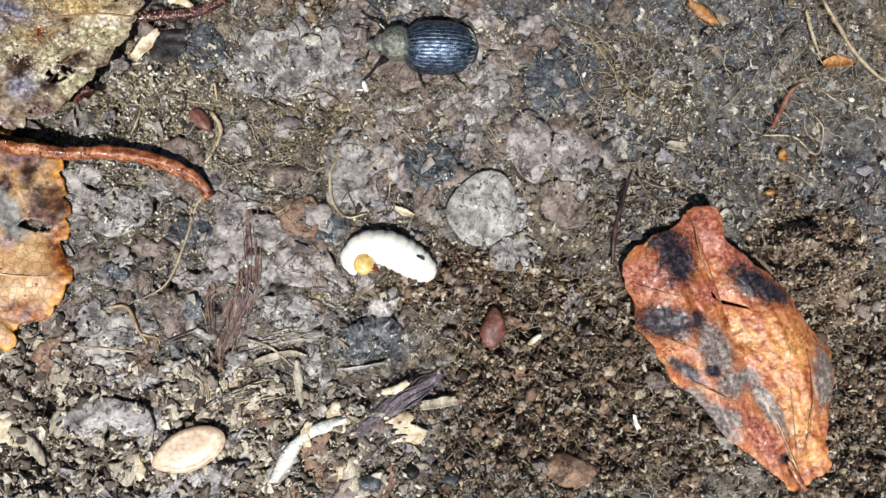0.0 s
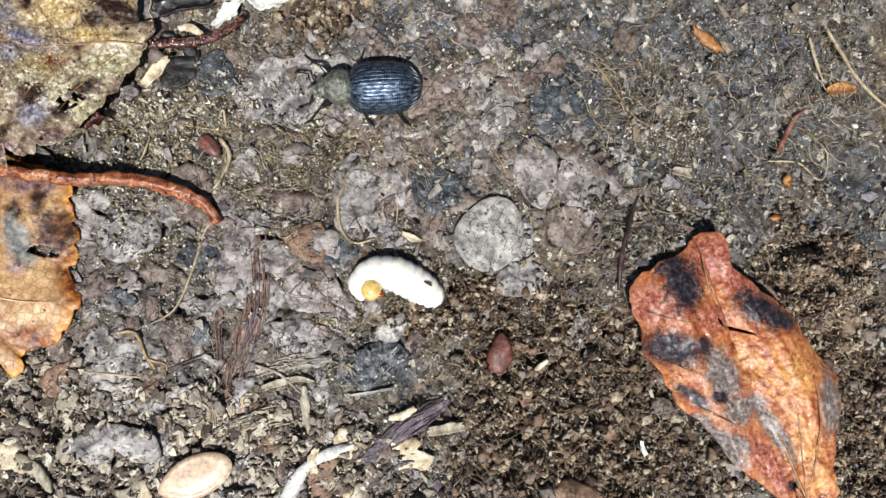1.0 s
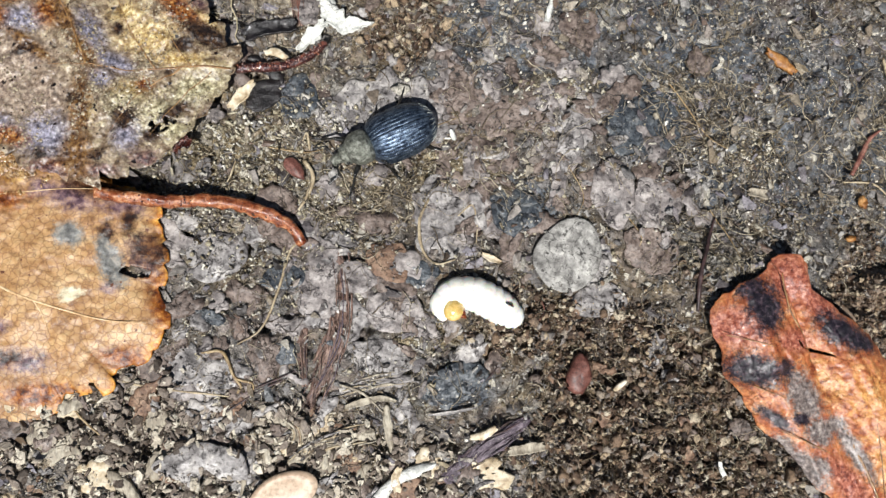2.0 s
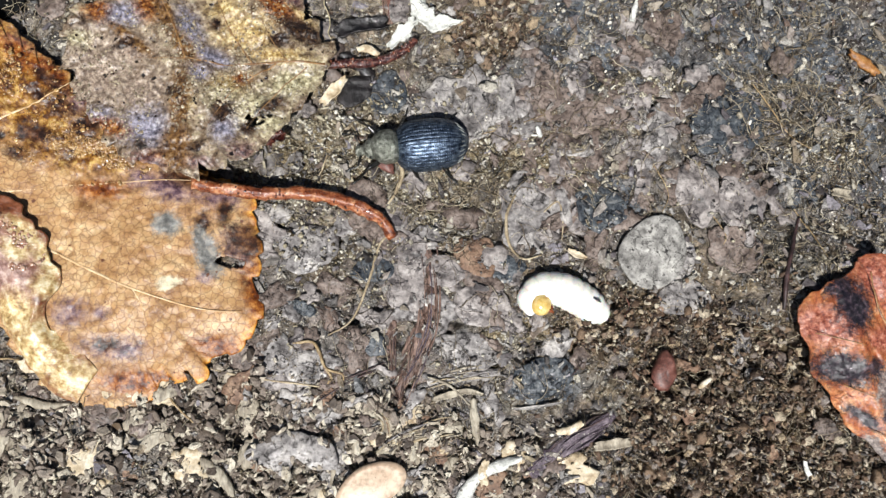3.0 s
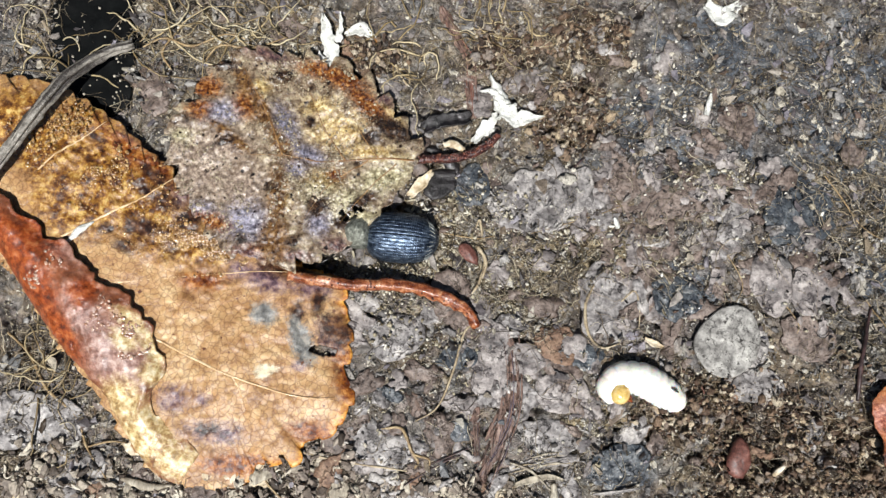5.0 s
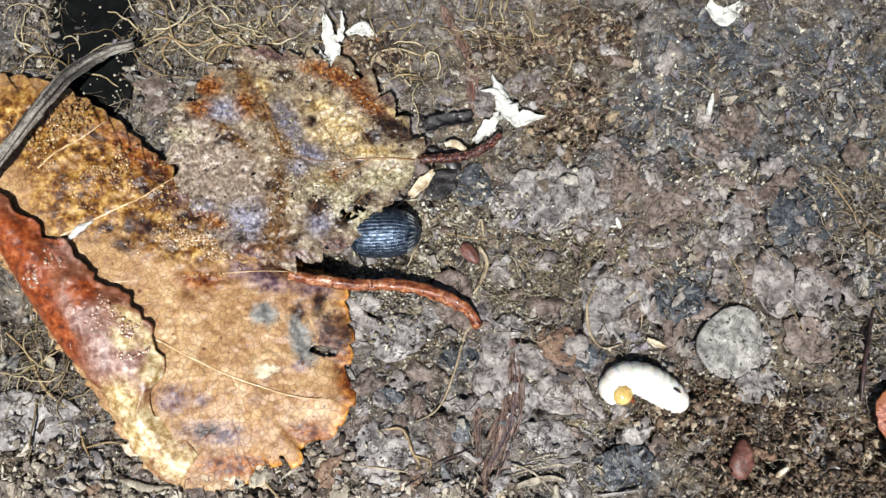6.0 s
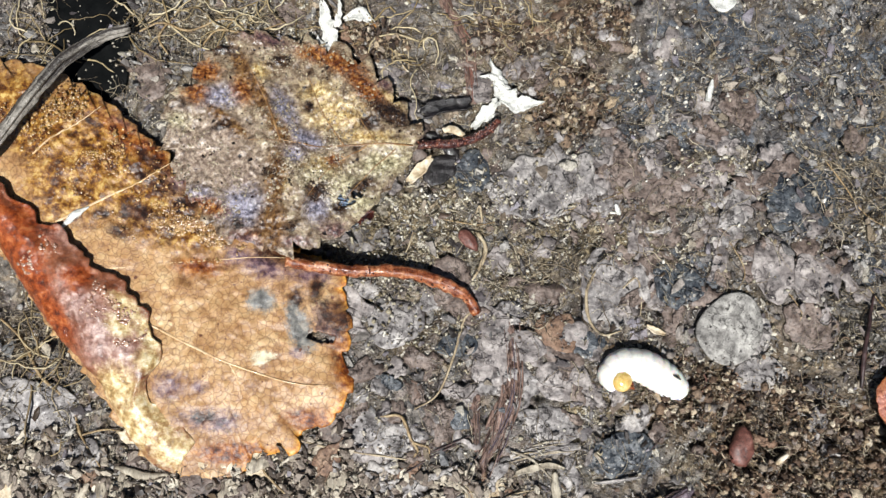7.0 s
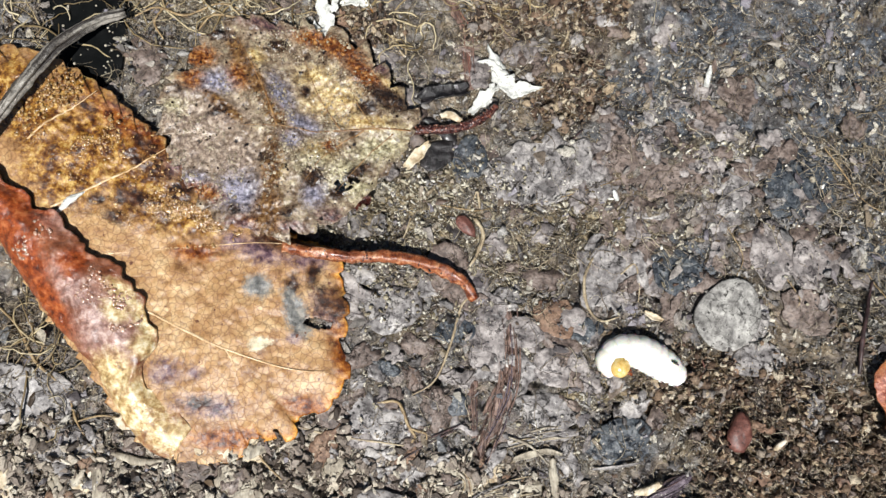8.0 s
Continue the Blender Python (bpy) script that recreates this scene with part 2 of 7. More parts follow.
def grid_sheet(top, thick):
    """A sheet with thickness from an n x m x 3 grid of points of its upper face."""
    n, m, _ = top.shape
    low = top.copy()
    low[:, :, 2] -= thick
    v = np.vstack([top.reshape(-1, 3), low.reshape(-1, 3)])
    o = n * m
    f = []
    for i in range(n - 1):
        for j in range(m - 1):
            a, b, c, d = i * m + j, i * m + j + 1, (i + 1) * m + j + 1, (i + 1) * m + j
            f += [(a, d, c, b), (o + a, o + b, o + c, o + d)]
    rim = [j for j in range(m)] + [i * m + m - 1 for i in range(1, n)] + [(n - 1) * m + j for j in range(m - 2, -1, -1)] + [i * m for i in range(n - 2, 0, -1)]
    for a, b in zip(rim, rim[1:] + rim[:1]):
        f.append((a, b, o + b, o + a))
    return v, f


def star_sheet(outline, centre, height, thick=0.12, around=260, rings=34, teeth=0.0, tooth=1.2, ragged=0.05, seed=0, hole=None, calm=None):
    """A leaf-like sheet: rings from a centre to a closed outline with teeth, raised by height(x, y, r)."""
    o = smooth(outline, around, closed=True)
    d = np.roll(o, -1, 0) - np.roll(o, 1, 0)
    nrm = np.stack([d[:, 1], -d[:, 0]], 1) / np.linalg.norm(d, axis=1)[:, None]
    if ((o - np.asarray(centre)) * nrm).sum() < 0:
        nrm = -nrm
    way = np.cumsum(np.linalg.norm(d, axis=1) / 2)
    saw = (way / tooth + 0.25 * vnoise(way, 0 * way, 4, seed)) % 1.0
    plain = o
    if calm is not None:
        teeth = teeth * (1 - np.clip(blobs(o[:, 0], o[:, 1], calm) * 3 - 0.9, 0, 0.95))
    o = o + nrm * (teeth * (np.sqrt(saw) * 1.2 - 0.6) * (0.7 + 0.5 * vnoise(way, 0 * way, 3, seed + 1)) + ragged * fbm(way, 0 * way, 0.8, seed + 2, 3))[:, None]
    c = np.asarray(centre, float)
    rad = (np.arange(1, rings + 1) / rings) ** 0.85
    xy = np.vstack([c[None]] + [c + (plain - c) * r + (o - plain) * np.clip(r * 6 - 5, 0, 1) for r in rad])
    rr = np.concatenate([[0], np.repeat(rad, around)])
    z = height(xy[:, 0], xy[:, 1], rr)
    top = np.column_stack([xy, z])
    low = top.copy()
    low[:, 2] -= thick * (1 - 0.6 * rr ** 6)
    n = len(top)
    f = []
    for j in range(around):
        f.append((0, 1 + j, 1 + (j + 1) % around))
        for k in range(rings - 1):
            a, b = 1 + k * around + j, 1 + k * around + (j + 1) % around
            f.append((a, a + around, b + around, b))
    if hole is not None:
        keep = ~hole(xy[:, 0], xy[:, 1])
        f = [q for q in f if all(keep[i] for i in q)]
    sides = {}
    for q in f:
        for a, b in zip(q, q[1:] + q[:1]):
            if (b, a) in sides:
                del sides[(b, a)]
            else:
                sides[(a, b)] = 1
    g = f + [tuple(i + n for i in q[::-1]) for q in f] + [(b, a, a + n, b + n) for a, b in sides]
    STAR["rim"] = np.concatenate([rr, rr])
    return np.vstack([top, low]), g


STAR = {}


def mesh(name, v, f, material, shade=True, attributes=None):
    me = bpy.data.meshes.new(name)
    me.from_pydata((np.asarray(v, float)).tolist(), [], f)
    for key, values in (attributes or {}).items():
        me.attributes.new(key, "FLOAT", "POINT").data.foreach_set("value", np.asarray(values, np.float32))
    me.materials.append(material)
    me.polygons.foreach_set("use_smooth", [shade] * len(me.polygons))
    me.update()
    return me


def base_of(v):
    v = np.asarray(v)
    return np.array([v[:, 0].mean(), v[:, 1].mean(), v[:, 2].min()])


def solid(name, v, f, material, label="", category="", group="", kind="", shade=True, attributes=None):
    """A top-level thing of one mesh, from points in millimetres."""
    b = base_of(v)
    ob = new(name, mesh(name, (np.asarray(v) - b) * MM, f, material, shade, attributes))
    ob.location = b * MM
    return tagged(ob, label, category, group, kind)


def empty(name, at, label, category, group=""):
    ob = new(name)
    ob.empty_display_size = 0.002
    ob.location = np.asarray(at, float) * MM
    return tagged(ob, label, category, group)


def part(name, v, f, material, parent, label="", at=None, shade=True, attributes=None, origin=None):
    """A mesh under a thing or part that stands unturned at origin (mm); at: the part's own origin."""
    o = np.asarray(origin if origin is not None else ORIGIN[parent.name], float)
    a = np.asarray(at, float) if at is not None else base_of(v)
    ob = new(name, mesh(name, (np.asarray(v) - a) * MM, f, material, shade, attributes))
    ob.parent = parent
    ob.location = (a - o) * MM
    ORIGIN[ob.name] = a
    return tagged(ob, label)


ORIGIN = {}


def thing(name, at, label, category, group=""):
    ob = empty(name, at, label, category, group)
    ORIGIN[ob.name] = np.asarray(at, float)
    return ob


# ---- the ground ----
BANK = (*(18.84, 1.19), 4.2, 3.6, 0)
MOUND = (24.6, -5.6, 6.8, 10.6, 26)
BURROW = (*(-25.22, 11.93), 6.5, 4.6, 12)


def low(x, y):
    """The broad lie of the ground."""
    dip = np.clip(blob(x, y, BURROW) * 1.9 - 0.55, 0, 1)
    mound = np.clip(blob(x, y, MOUND) * 1.8 - 0.5, 0, 1)
    bank = np.clip(blob(x, y, BANK) * 1.8 - 0.5, 0, 1)
    return 0.32 * fbm(x, y, 9, 3, 3) - 1.5 * dip + np.minimum(1.9 * mound + 2.0 * bank, 2.5)


CRUMB_SPOTS = [(*(11.09, -5.97), 6, 6, 0), (*(14.91, -11.85), 10, 6, 0), (*(34.38, -10.48), 6, 12, 0), (*(7.69, -2.62), 4.5, 2.5, -30), (*(18.04, -7.71), 5, 7, 0), (*(32.86, -0.39), 5, 4, 0), (*(2.64, -2.62), 3, 1.5, 0), (*(-5.88, 20.20), 3.0, 1.6, 0), (*(-10.93, 25.74), 3.0, 2.0, 0), (*(-4.34, 27.55), 3.2, 2.2, 0), (*(-5.91, 23.68), 2.2, 1.4, 0), (*(-22.10, 25.10), 2.6, 1.6, 0)]
GRIT_SPOTS = [(*(-21.47, -13.46), 11, 4.6, 0), (*(-9.34, -13.75), 9, 4, 0), (*(-24.57, -8.82), 6, 3.4, 0), (*(-14.44, -9.35), 6, 2, 10), (*(-5.39, -15.43), 5, 3, 0), (*(-38.48, -11.48), 7, 4, 0), (*(-43.99, -8.87), 6, 3, 0)]
BLUE_SPOTS = [(*(24.41, 15.07), 11, 8, 0), (*(12.38, 14.18), 4.2, 3.6, 0), (*(17.57, 17.49), 9, 4, 0), (*(35.96, 5.90), 5, 5, 0), (*(16.12, 23.59), 7, 8, 0), (*(7.68, 26.46), 8, 4, 0), (*(0.64, 20.40), 5, 4, 0), (*(-1.87, -5.89), 3, 2.2, 0), (*(3.90, 8.31), 3.2, 1.8, 0)]
TAN_SPOTS = [(*(-19.15, 10.23), 4.5, 2.2, -10), (*(-14.77, 8.01), 3.0, 1.6, 0), (*(-16.45, 10.68), 3.6, 1.7, -15), (*(-19.40, 12.22), 2.6, 1.4, 0), (*(-16.55, 9.68), 3.2, 1.5, -20), (*(-32.02, 25.49), 6, 1.6, 0), (*(-4.33, -2.63), 2.2, 1.2, 0), (*(20.20, 11.79), 3, 1.4, 0), (*(-1.56, 10.07), 5, 1.4, -5), (*(-7.30, 9.49), 3.5, 1.6, 0), (*(-9.26, 6.34), 2.5, 1.8, 0), (*(6.05, 16.57), 3, 1.2, 0), (*(-24.83, -1.08), 3, 2, 0)]


def height(x, y):
    x, y = np.asarray(x, float), np.asarray(y, float)
    crumb = np.clip(blobs(x, y, CRUMB_SPOTS) * 2 - 0.6, 0, 1)
    grit = np.clip(blobs(x, y, GRIT_SPOTS) * 2 - 0.6, 0, 1)
    z = low(x, y) + 0.55 * crumb * fbm(x, y, 2.2, 13, 3) + 0.20 * fbm(x, y, 1.6, 11, 3) * (1 + 2.6 * crumb + 0.8 * grit)
    z = z - 1.15 * np.clip(fbm(x, y, 1.7, 17, 3) - 0.28, 0, 0.9) - 0.5 * crumb * np.clip(fbm(x, y, 1.1, 19, 2) - 0.2, 0, 1)
    return z + 0.12 * fbm(x, y, 0.55, 21, 2) * (1 + 1.2 * crumb + grit)


def build_ground():
    fine_x, fine_y = np.arange(-56, 46.01, 0.2), np.arange(-25, 39.01, 0.2)
    far = np.array([1, 2.5, 6, 15, 40, 120, 400, 1500, 6000, 30000])
    ax = np.concatenate([fine_x[0] - far[::-1], fine_x, fine_x[-1] + far])
    ay = np.concatenate([fine_y[0] - far[::-1], fine_y, fine_y[-1] + far])
    x, y = np.meshgrid(ax, ay)
    x, y = x.ravel(), y.ravel()
    z = height(x, y)
    n = len(ax)
    i = (np.arange(len(ay) - 1)[:, None] * n + np.arange(n - 1)[None]).ravel()
    f = np.stack([i, i + 1, i + n + 1, i + n], 1).tolist()
    wobble = 0.16 * fbm(x, y, 2.2, 31, 3)
    at = {k: np.clip(blobs(x, y, s) + wobble * (blobs(x, y, s) > 0.02), 0, 1) for k, s in
          (("crumb", CRUMB_SPOTS), ("grit", GRIT_SPOTS), ("blue", BLUE_SPOTS), ("tan", TAN_SPOTS))}
    ob = new("ground", mesh("ground", np.column_stack([x, y, z]) * MM, f, ground_material(), True, at))
    tagged(ob, "dark matted soil of rotted leaves, grit and root hair", "ground", "", "structure")


build_ground()

# ---- surfaces of the small things ----
GREY = surface("grey_flake", [(0.30, "332f2d"), (0.41, "6a6563"), (0.52, "928d8a"), (0.66, "bbb5ae")], 1.1, 0.55, 0.14, 0.6, [(0.62, 0.17, "282422"), (0.32, 0.15, "3a3532"), (0.42, 0.10, "cbc4b6")], lines=(0.8, 0.035, "25211e", 0.9), wet=0.5)
LILAC = surface("lilac_grey_flake", [(0.30, "35302f"), (0.41, "69625f"), (0.52, "8e8682"), (0.66, "b2aaa4")], 1.1, 0.55, 0.14, 0.6, [(0.6, 0.17, "2a2528"), (0.32, 0.14, "443c40"), (0.42, 0.08, "cbc4b6")], lines=(0.9, 0.035, "29232a", 0.9), wet=0.4)
PALE = surface("speckled_pale_flake", [(0.30, "4a4743"), (0.42, "7d7a75"), (0.54, "9c9993"), (0.68, "bab7af")], 0.8, 0.55, 0.09, 0.4, [(0.75, 0.17, "34302d"), (0.36, 0.20, "4a4642"), (0.2, 0.2, "2f2c2a")], lines=(1.1, 0.02, "3a3734", 0.8))
BROWN = surface("brown_flake", [(0.28, "2e2521"), (0.42, "5d4f47"), (0.55, "7d6e65"), (0.72, "9a8b80")], 0.9, 0.6, 0.16, 0.8, (0.25, 0.18, "241d1a"), lines=(1.0, 0.03, "211a17", 0.7), wet=0.4)
RUST = surface("rust_flake", [(0.28, "3d2c22"), (0.45, "7a5e4b"), (0.7, "a58a72")], 0.8, 0.65, 0.16, 0.8, lines=(0.9, 0.03, "2c1f18", 0.7))
SLATE = surface("dark_slate_flake", [(0.28, "17191c"), (0.45, "3a3f45"), (0.58, "555a5e"), (0.74, "807f7c")], 0.9, 0.4, 0.16, 0.8, (0.5, 0.2, "9a958a"), lines=(1.0, 0.03, "101214", 0.7), wet=0.5)
STRAW = surface("pale_straw", [(0.3, "6b6050"), (0.5, "9c9280"), (0.7, "c8c0ac")], 0.7, 0.65, 0.12, 0.7, stretch=(1, 0.35, 1))
CREAM = surface("cream_chip", [(0.32, "8f7858"), (0.48, "c2b193"), (0.66, "e6dcc6")], 0.8, 0.55, 0.06, 0.4)
WHITE = surface("white_fragment", [(0.3, "a3a49e"), (0.5, "d4d4cc"), (0.7, "efefe8")], 0.7, 0.6, 0.12, 0.45, (0.5, 0.15, "6b665c"))
SEED_TAN = surface("tan_seed", [(0.3, "b2957c"), (0.5, "ccb298"), (0.7, "decbb2")], 1.6, 0.36, 0.02, 0.5)
SEED_RED = surface("red_seed", [(0.3, "3d221c"), (0.5, "6b4238"), (0.7, "8f655a")], 0.6, 0.5, 0.05, 0.75)
ROOT_GOLD = surface("golden_root", [(0.3, "6b5538"), (0.5, "98805a"), (0.7, "c2ae88")], 0.5, 0.45, 0.1, 0.7)
ROOT_PALE = surface("pale_root", [(0.3, "75654c"), (0.5, "a8977a"), (0.7, "cdc0a2")], 0.8, 0.55, 0.05, 0.6)
ROOT_DARK = surface("dark_root", [(0.3, "1f1716"), (0.5, "3d2c2b"), (0.7, "5e4542")], 0.8, 0.5, 0.06, 0.6)
ROOT_RED = surface("red_root", [(0.3, "4a2a22"), (0.5, "7d5044"), (0.7, "a07565")], 0.7, 0.5, 0.08, 0.6)
PURPLE = surface("purple_bark", [(0.3, "2a2126"), (0.5, "574a54"), (0.7, "8a7c84")], 0.5, 0.45, 0.16, 0.8, (0.3, 0.2, "8f8a80"))
# Near-black with almost no gloss, for the dark patch beside the twig.
BLACK = surface("dull_black", [(0.3, "040505"), (0.55, "060808"), (0.8, "0d100f")], 0.8, 0.6, 0.04, 0.5, spec=0.12)
BARK = surface("black_bark", [(0.3, "0a0808"), (0.5, "181414"), (0.7, "2e2829")], 0.5, 0.4, 0.15, 0.6, coat=0.4)
TWIG = surface("grey_twig", [(0.3, "57524a"), (0.5, "918b81"), (0.7, "c2bcb0")], 0.5, 0.42, 0.14, 0.6, stains=(("streak", "2e2825", 0.16),), wet=0.4)
ORANGE = surface("orange_flake", [(0.32, "5a3418"), (0.48, "94622f"), (0.66, "c09058")], 0.8, 0.5, 0.08, 0.5)

SAND = surface("sand_grain", [(0.0, "8f8470"), (0.4, "b8ad98"), (0.7, "d6cebc"), (1.0, "f0ede4")], 0.2, 0.4, 0.04, 0.3, islands=True)

FLAKES = []


def flake(name, at, rx, ry, turn, material, label, lift=0.22, wave=0.08, uneven=0.12, seed=0, category="leaf fragment", around=110, rings=18):
    """A thin rotted flake lying draped over the ground."""
    a = np.linspace(0, 2 * math.pi, 18, endpoint=False)
    k = 1 + uneven * vnoise(np.cos(a) * 2 + seed * 3.7, np.sin(a) * 2 - seed, 1.0, seed)
    c, s = math.cos(radians(turn)), math.sin(radians(turn))
    ex, ey = rx * np.cos(a) * k, ry * np.sin(a) * k
    outline = np.stack([at[0] + ex * c - ey * s, at[1] + ex * s + ey * c], 1)

    def rise(x, y, r):
        return low(x, y) + lift + wave * fbm(x, y, 1.5, seed, 3) + 0.03 * fbm(x, y, 0.4, seed + 9, 2) + 0.05 * np.clip(r - 0.7, 0, 1) - 0.16 * r ** 8

    v, f = star_sheet(outline, at, rise, 0.16, around, rings, 0.0, 1, 0.05 + 0.55 * uneven, seed)
    FLAKES.append((at[0], at[1], rx * 0.9, ry * 0.9, turn))
    return solid(name, v, f, material, label, category, "rotted flakes in the soil" if around > 60 else "small flakes in the soil")


FLAKE_ROWS = [
    ((-9.74, -1.22), 1.7, 1.5, 20, GREY, "small grey flake on matted soil"),
    ((-7.32, -4.04), 2.5, 1.5, -5, GREY, "pale grey cracked flake lying flat"),
    ((-1.87, -5.97), 2.3, 1.5, 20, SLATE, "dark blue-grey flake pressed into soil"),
    ((-21.08, -4.67), 1.8, 1.5, 0, GREY, "grey flake with radial grain"),
    ((-18.27, -5.31), 2.1, 1.4, 0, GREY, "grey flake with radial grain"),
    ((-13.35, -15.67), 3.3, 1.0, 14, GREY, "long grey wood flake on grit"),
    ((12.38, 14.10), 3.1, 2.7, 0, SLATE, "dark blue-grey rounded flake in soil"),
    ((6.81, 11.90), 0.9, 1.8, -12, GREY, "narrow ribbed grey flake"),
    ((-0.24, 11.94), 1.7, 0.7, -8, BROWN, "thin brown flake lying flat"),
    ((14.55, -5.82), 0.8, 0.9, 20, GREY, "small grey flake among crumbs"),
    ((15.89, -4.31), 0.9, 0.7, 0, BROWN, "small brown flake among crumbs"),
    ((-38.51, 21.69), 1.4, 2.2, 10, BROWN, "grey-brown crust between two leaves"),
    ((7.59, 21.70), 1.6, 1.1, 20, BROWN, "dark red-brown flake in soil"),
    ((-21.69, 9.47), 1.8, 1.2, 10, GREY, "grey flake under a leaf edge"),
    ((2.00, 7.92), 1.3, 1.0, 0, SLATE, "dark slate flake in soil"),
    ((3.90, 6.61), 1.0, 0.9, 25, SLATE, "dark slate flake in soil"),
    ((-10.42, 4.26), 1.2, 0.9, 0, GREY, "small grey flake on matted soil"),
    ((-14.57, -3.63), 1.3, 0.9, 0, SLATE, "blue-grey flake in soil"),
    ((-5.47, -8.28), 0.9, 1.9, 10, GREY, "pale split wood flake standing in grit"),
    ((-19.41, -1.06), 1.1, 0.6, -20, SLATE, "small blue-grey flake in soil"),
    ((13.28, -3.46), 0.7, 1.6, -20, GREY, "grey wood flake among crumbs"),
]
def plate(points, material, label, lift=0.3, thick=0.22, wave=0.09, ragged=0.12, seed=0):
    """A larger flake of a given outline lying on the ground, with a crisp broken edge."""
    p = np.array(points)
    c = (p.min(0) + p.max(0)) / 2

    def rise(x, y, r):
        return low(x, y) + lift + wave * fbm(x, y, 1.8, seed, 3) + 0.03 * fbm(x, y, 0.5, seed + 9, 2) + 0.04 * np.clip(r - 0.7, 0, 1) - 0.10 * r ** 8

    v, f = star_sheet(points, c, rise, thick, 130, 20, 0.0, 1, ragged, seed)
    half = (p.max(0) - p.min(0)) / 2
    FLAKES.append((c[0], c[1], half[0] * 0.9, half[1] * 0.9, 0))
    return solid("soil_flake", v, f, material, label, "leaf fragment", "rotted flakes in the soil")


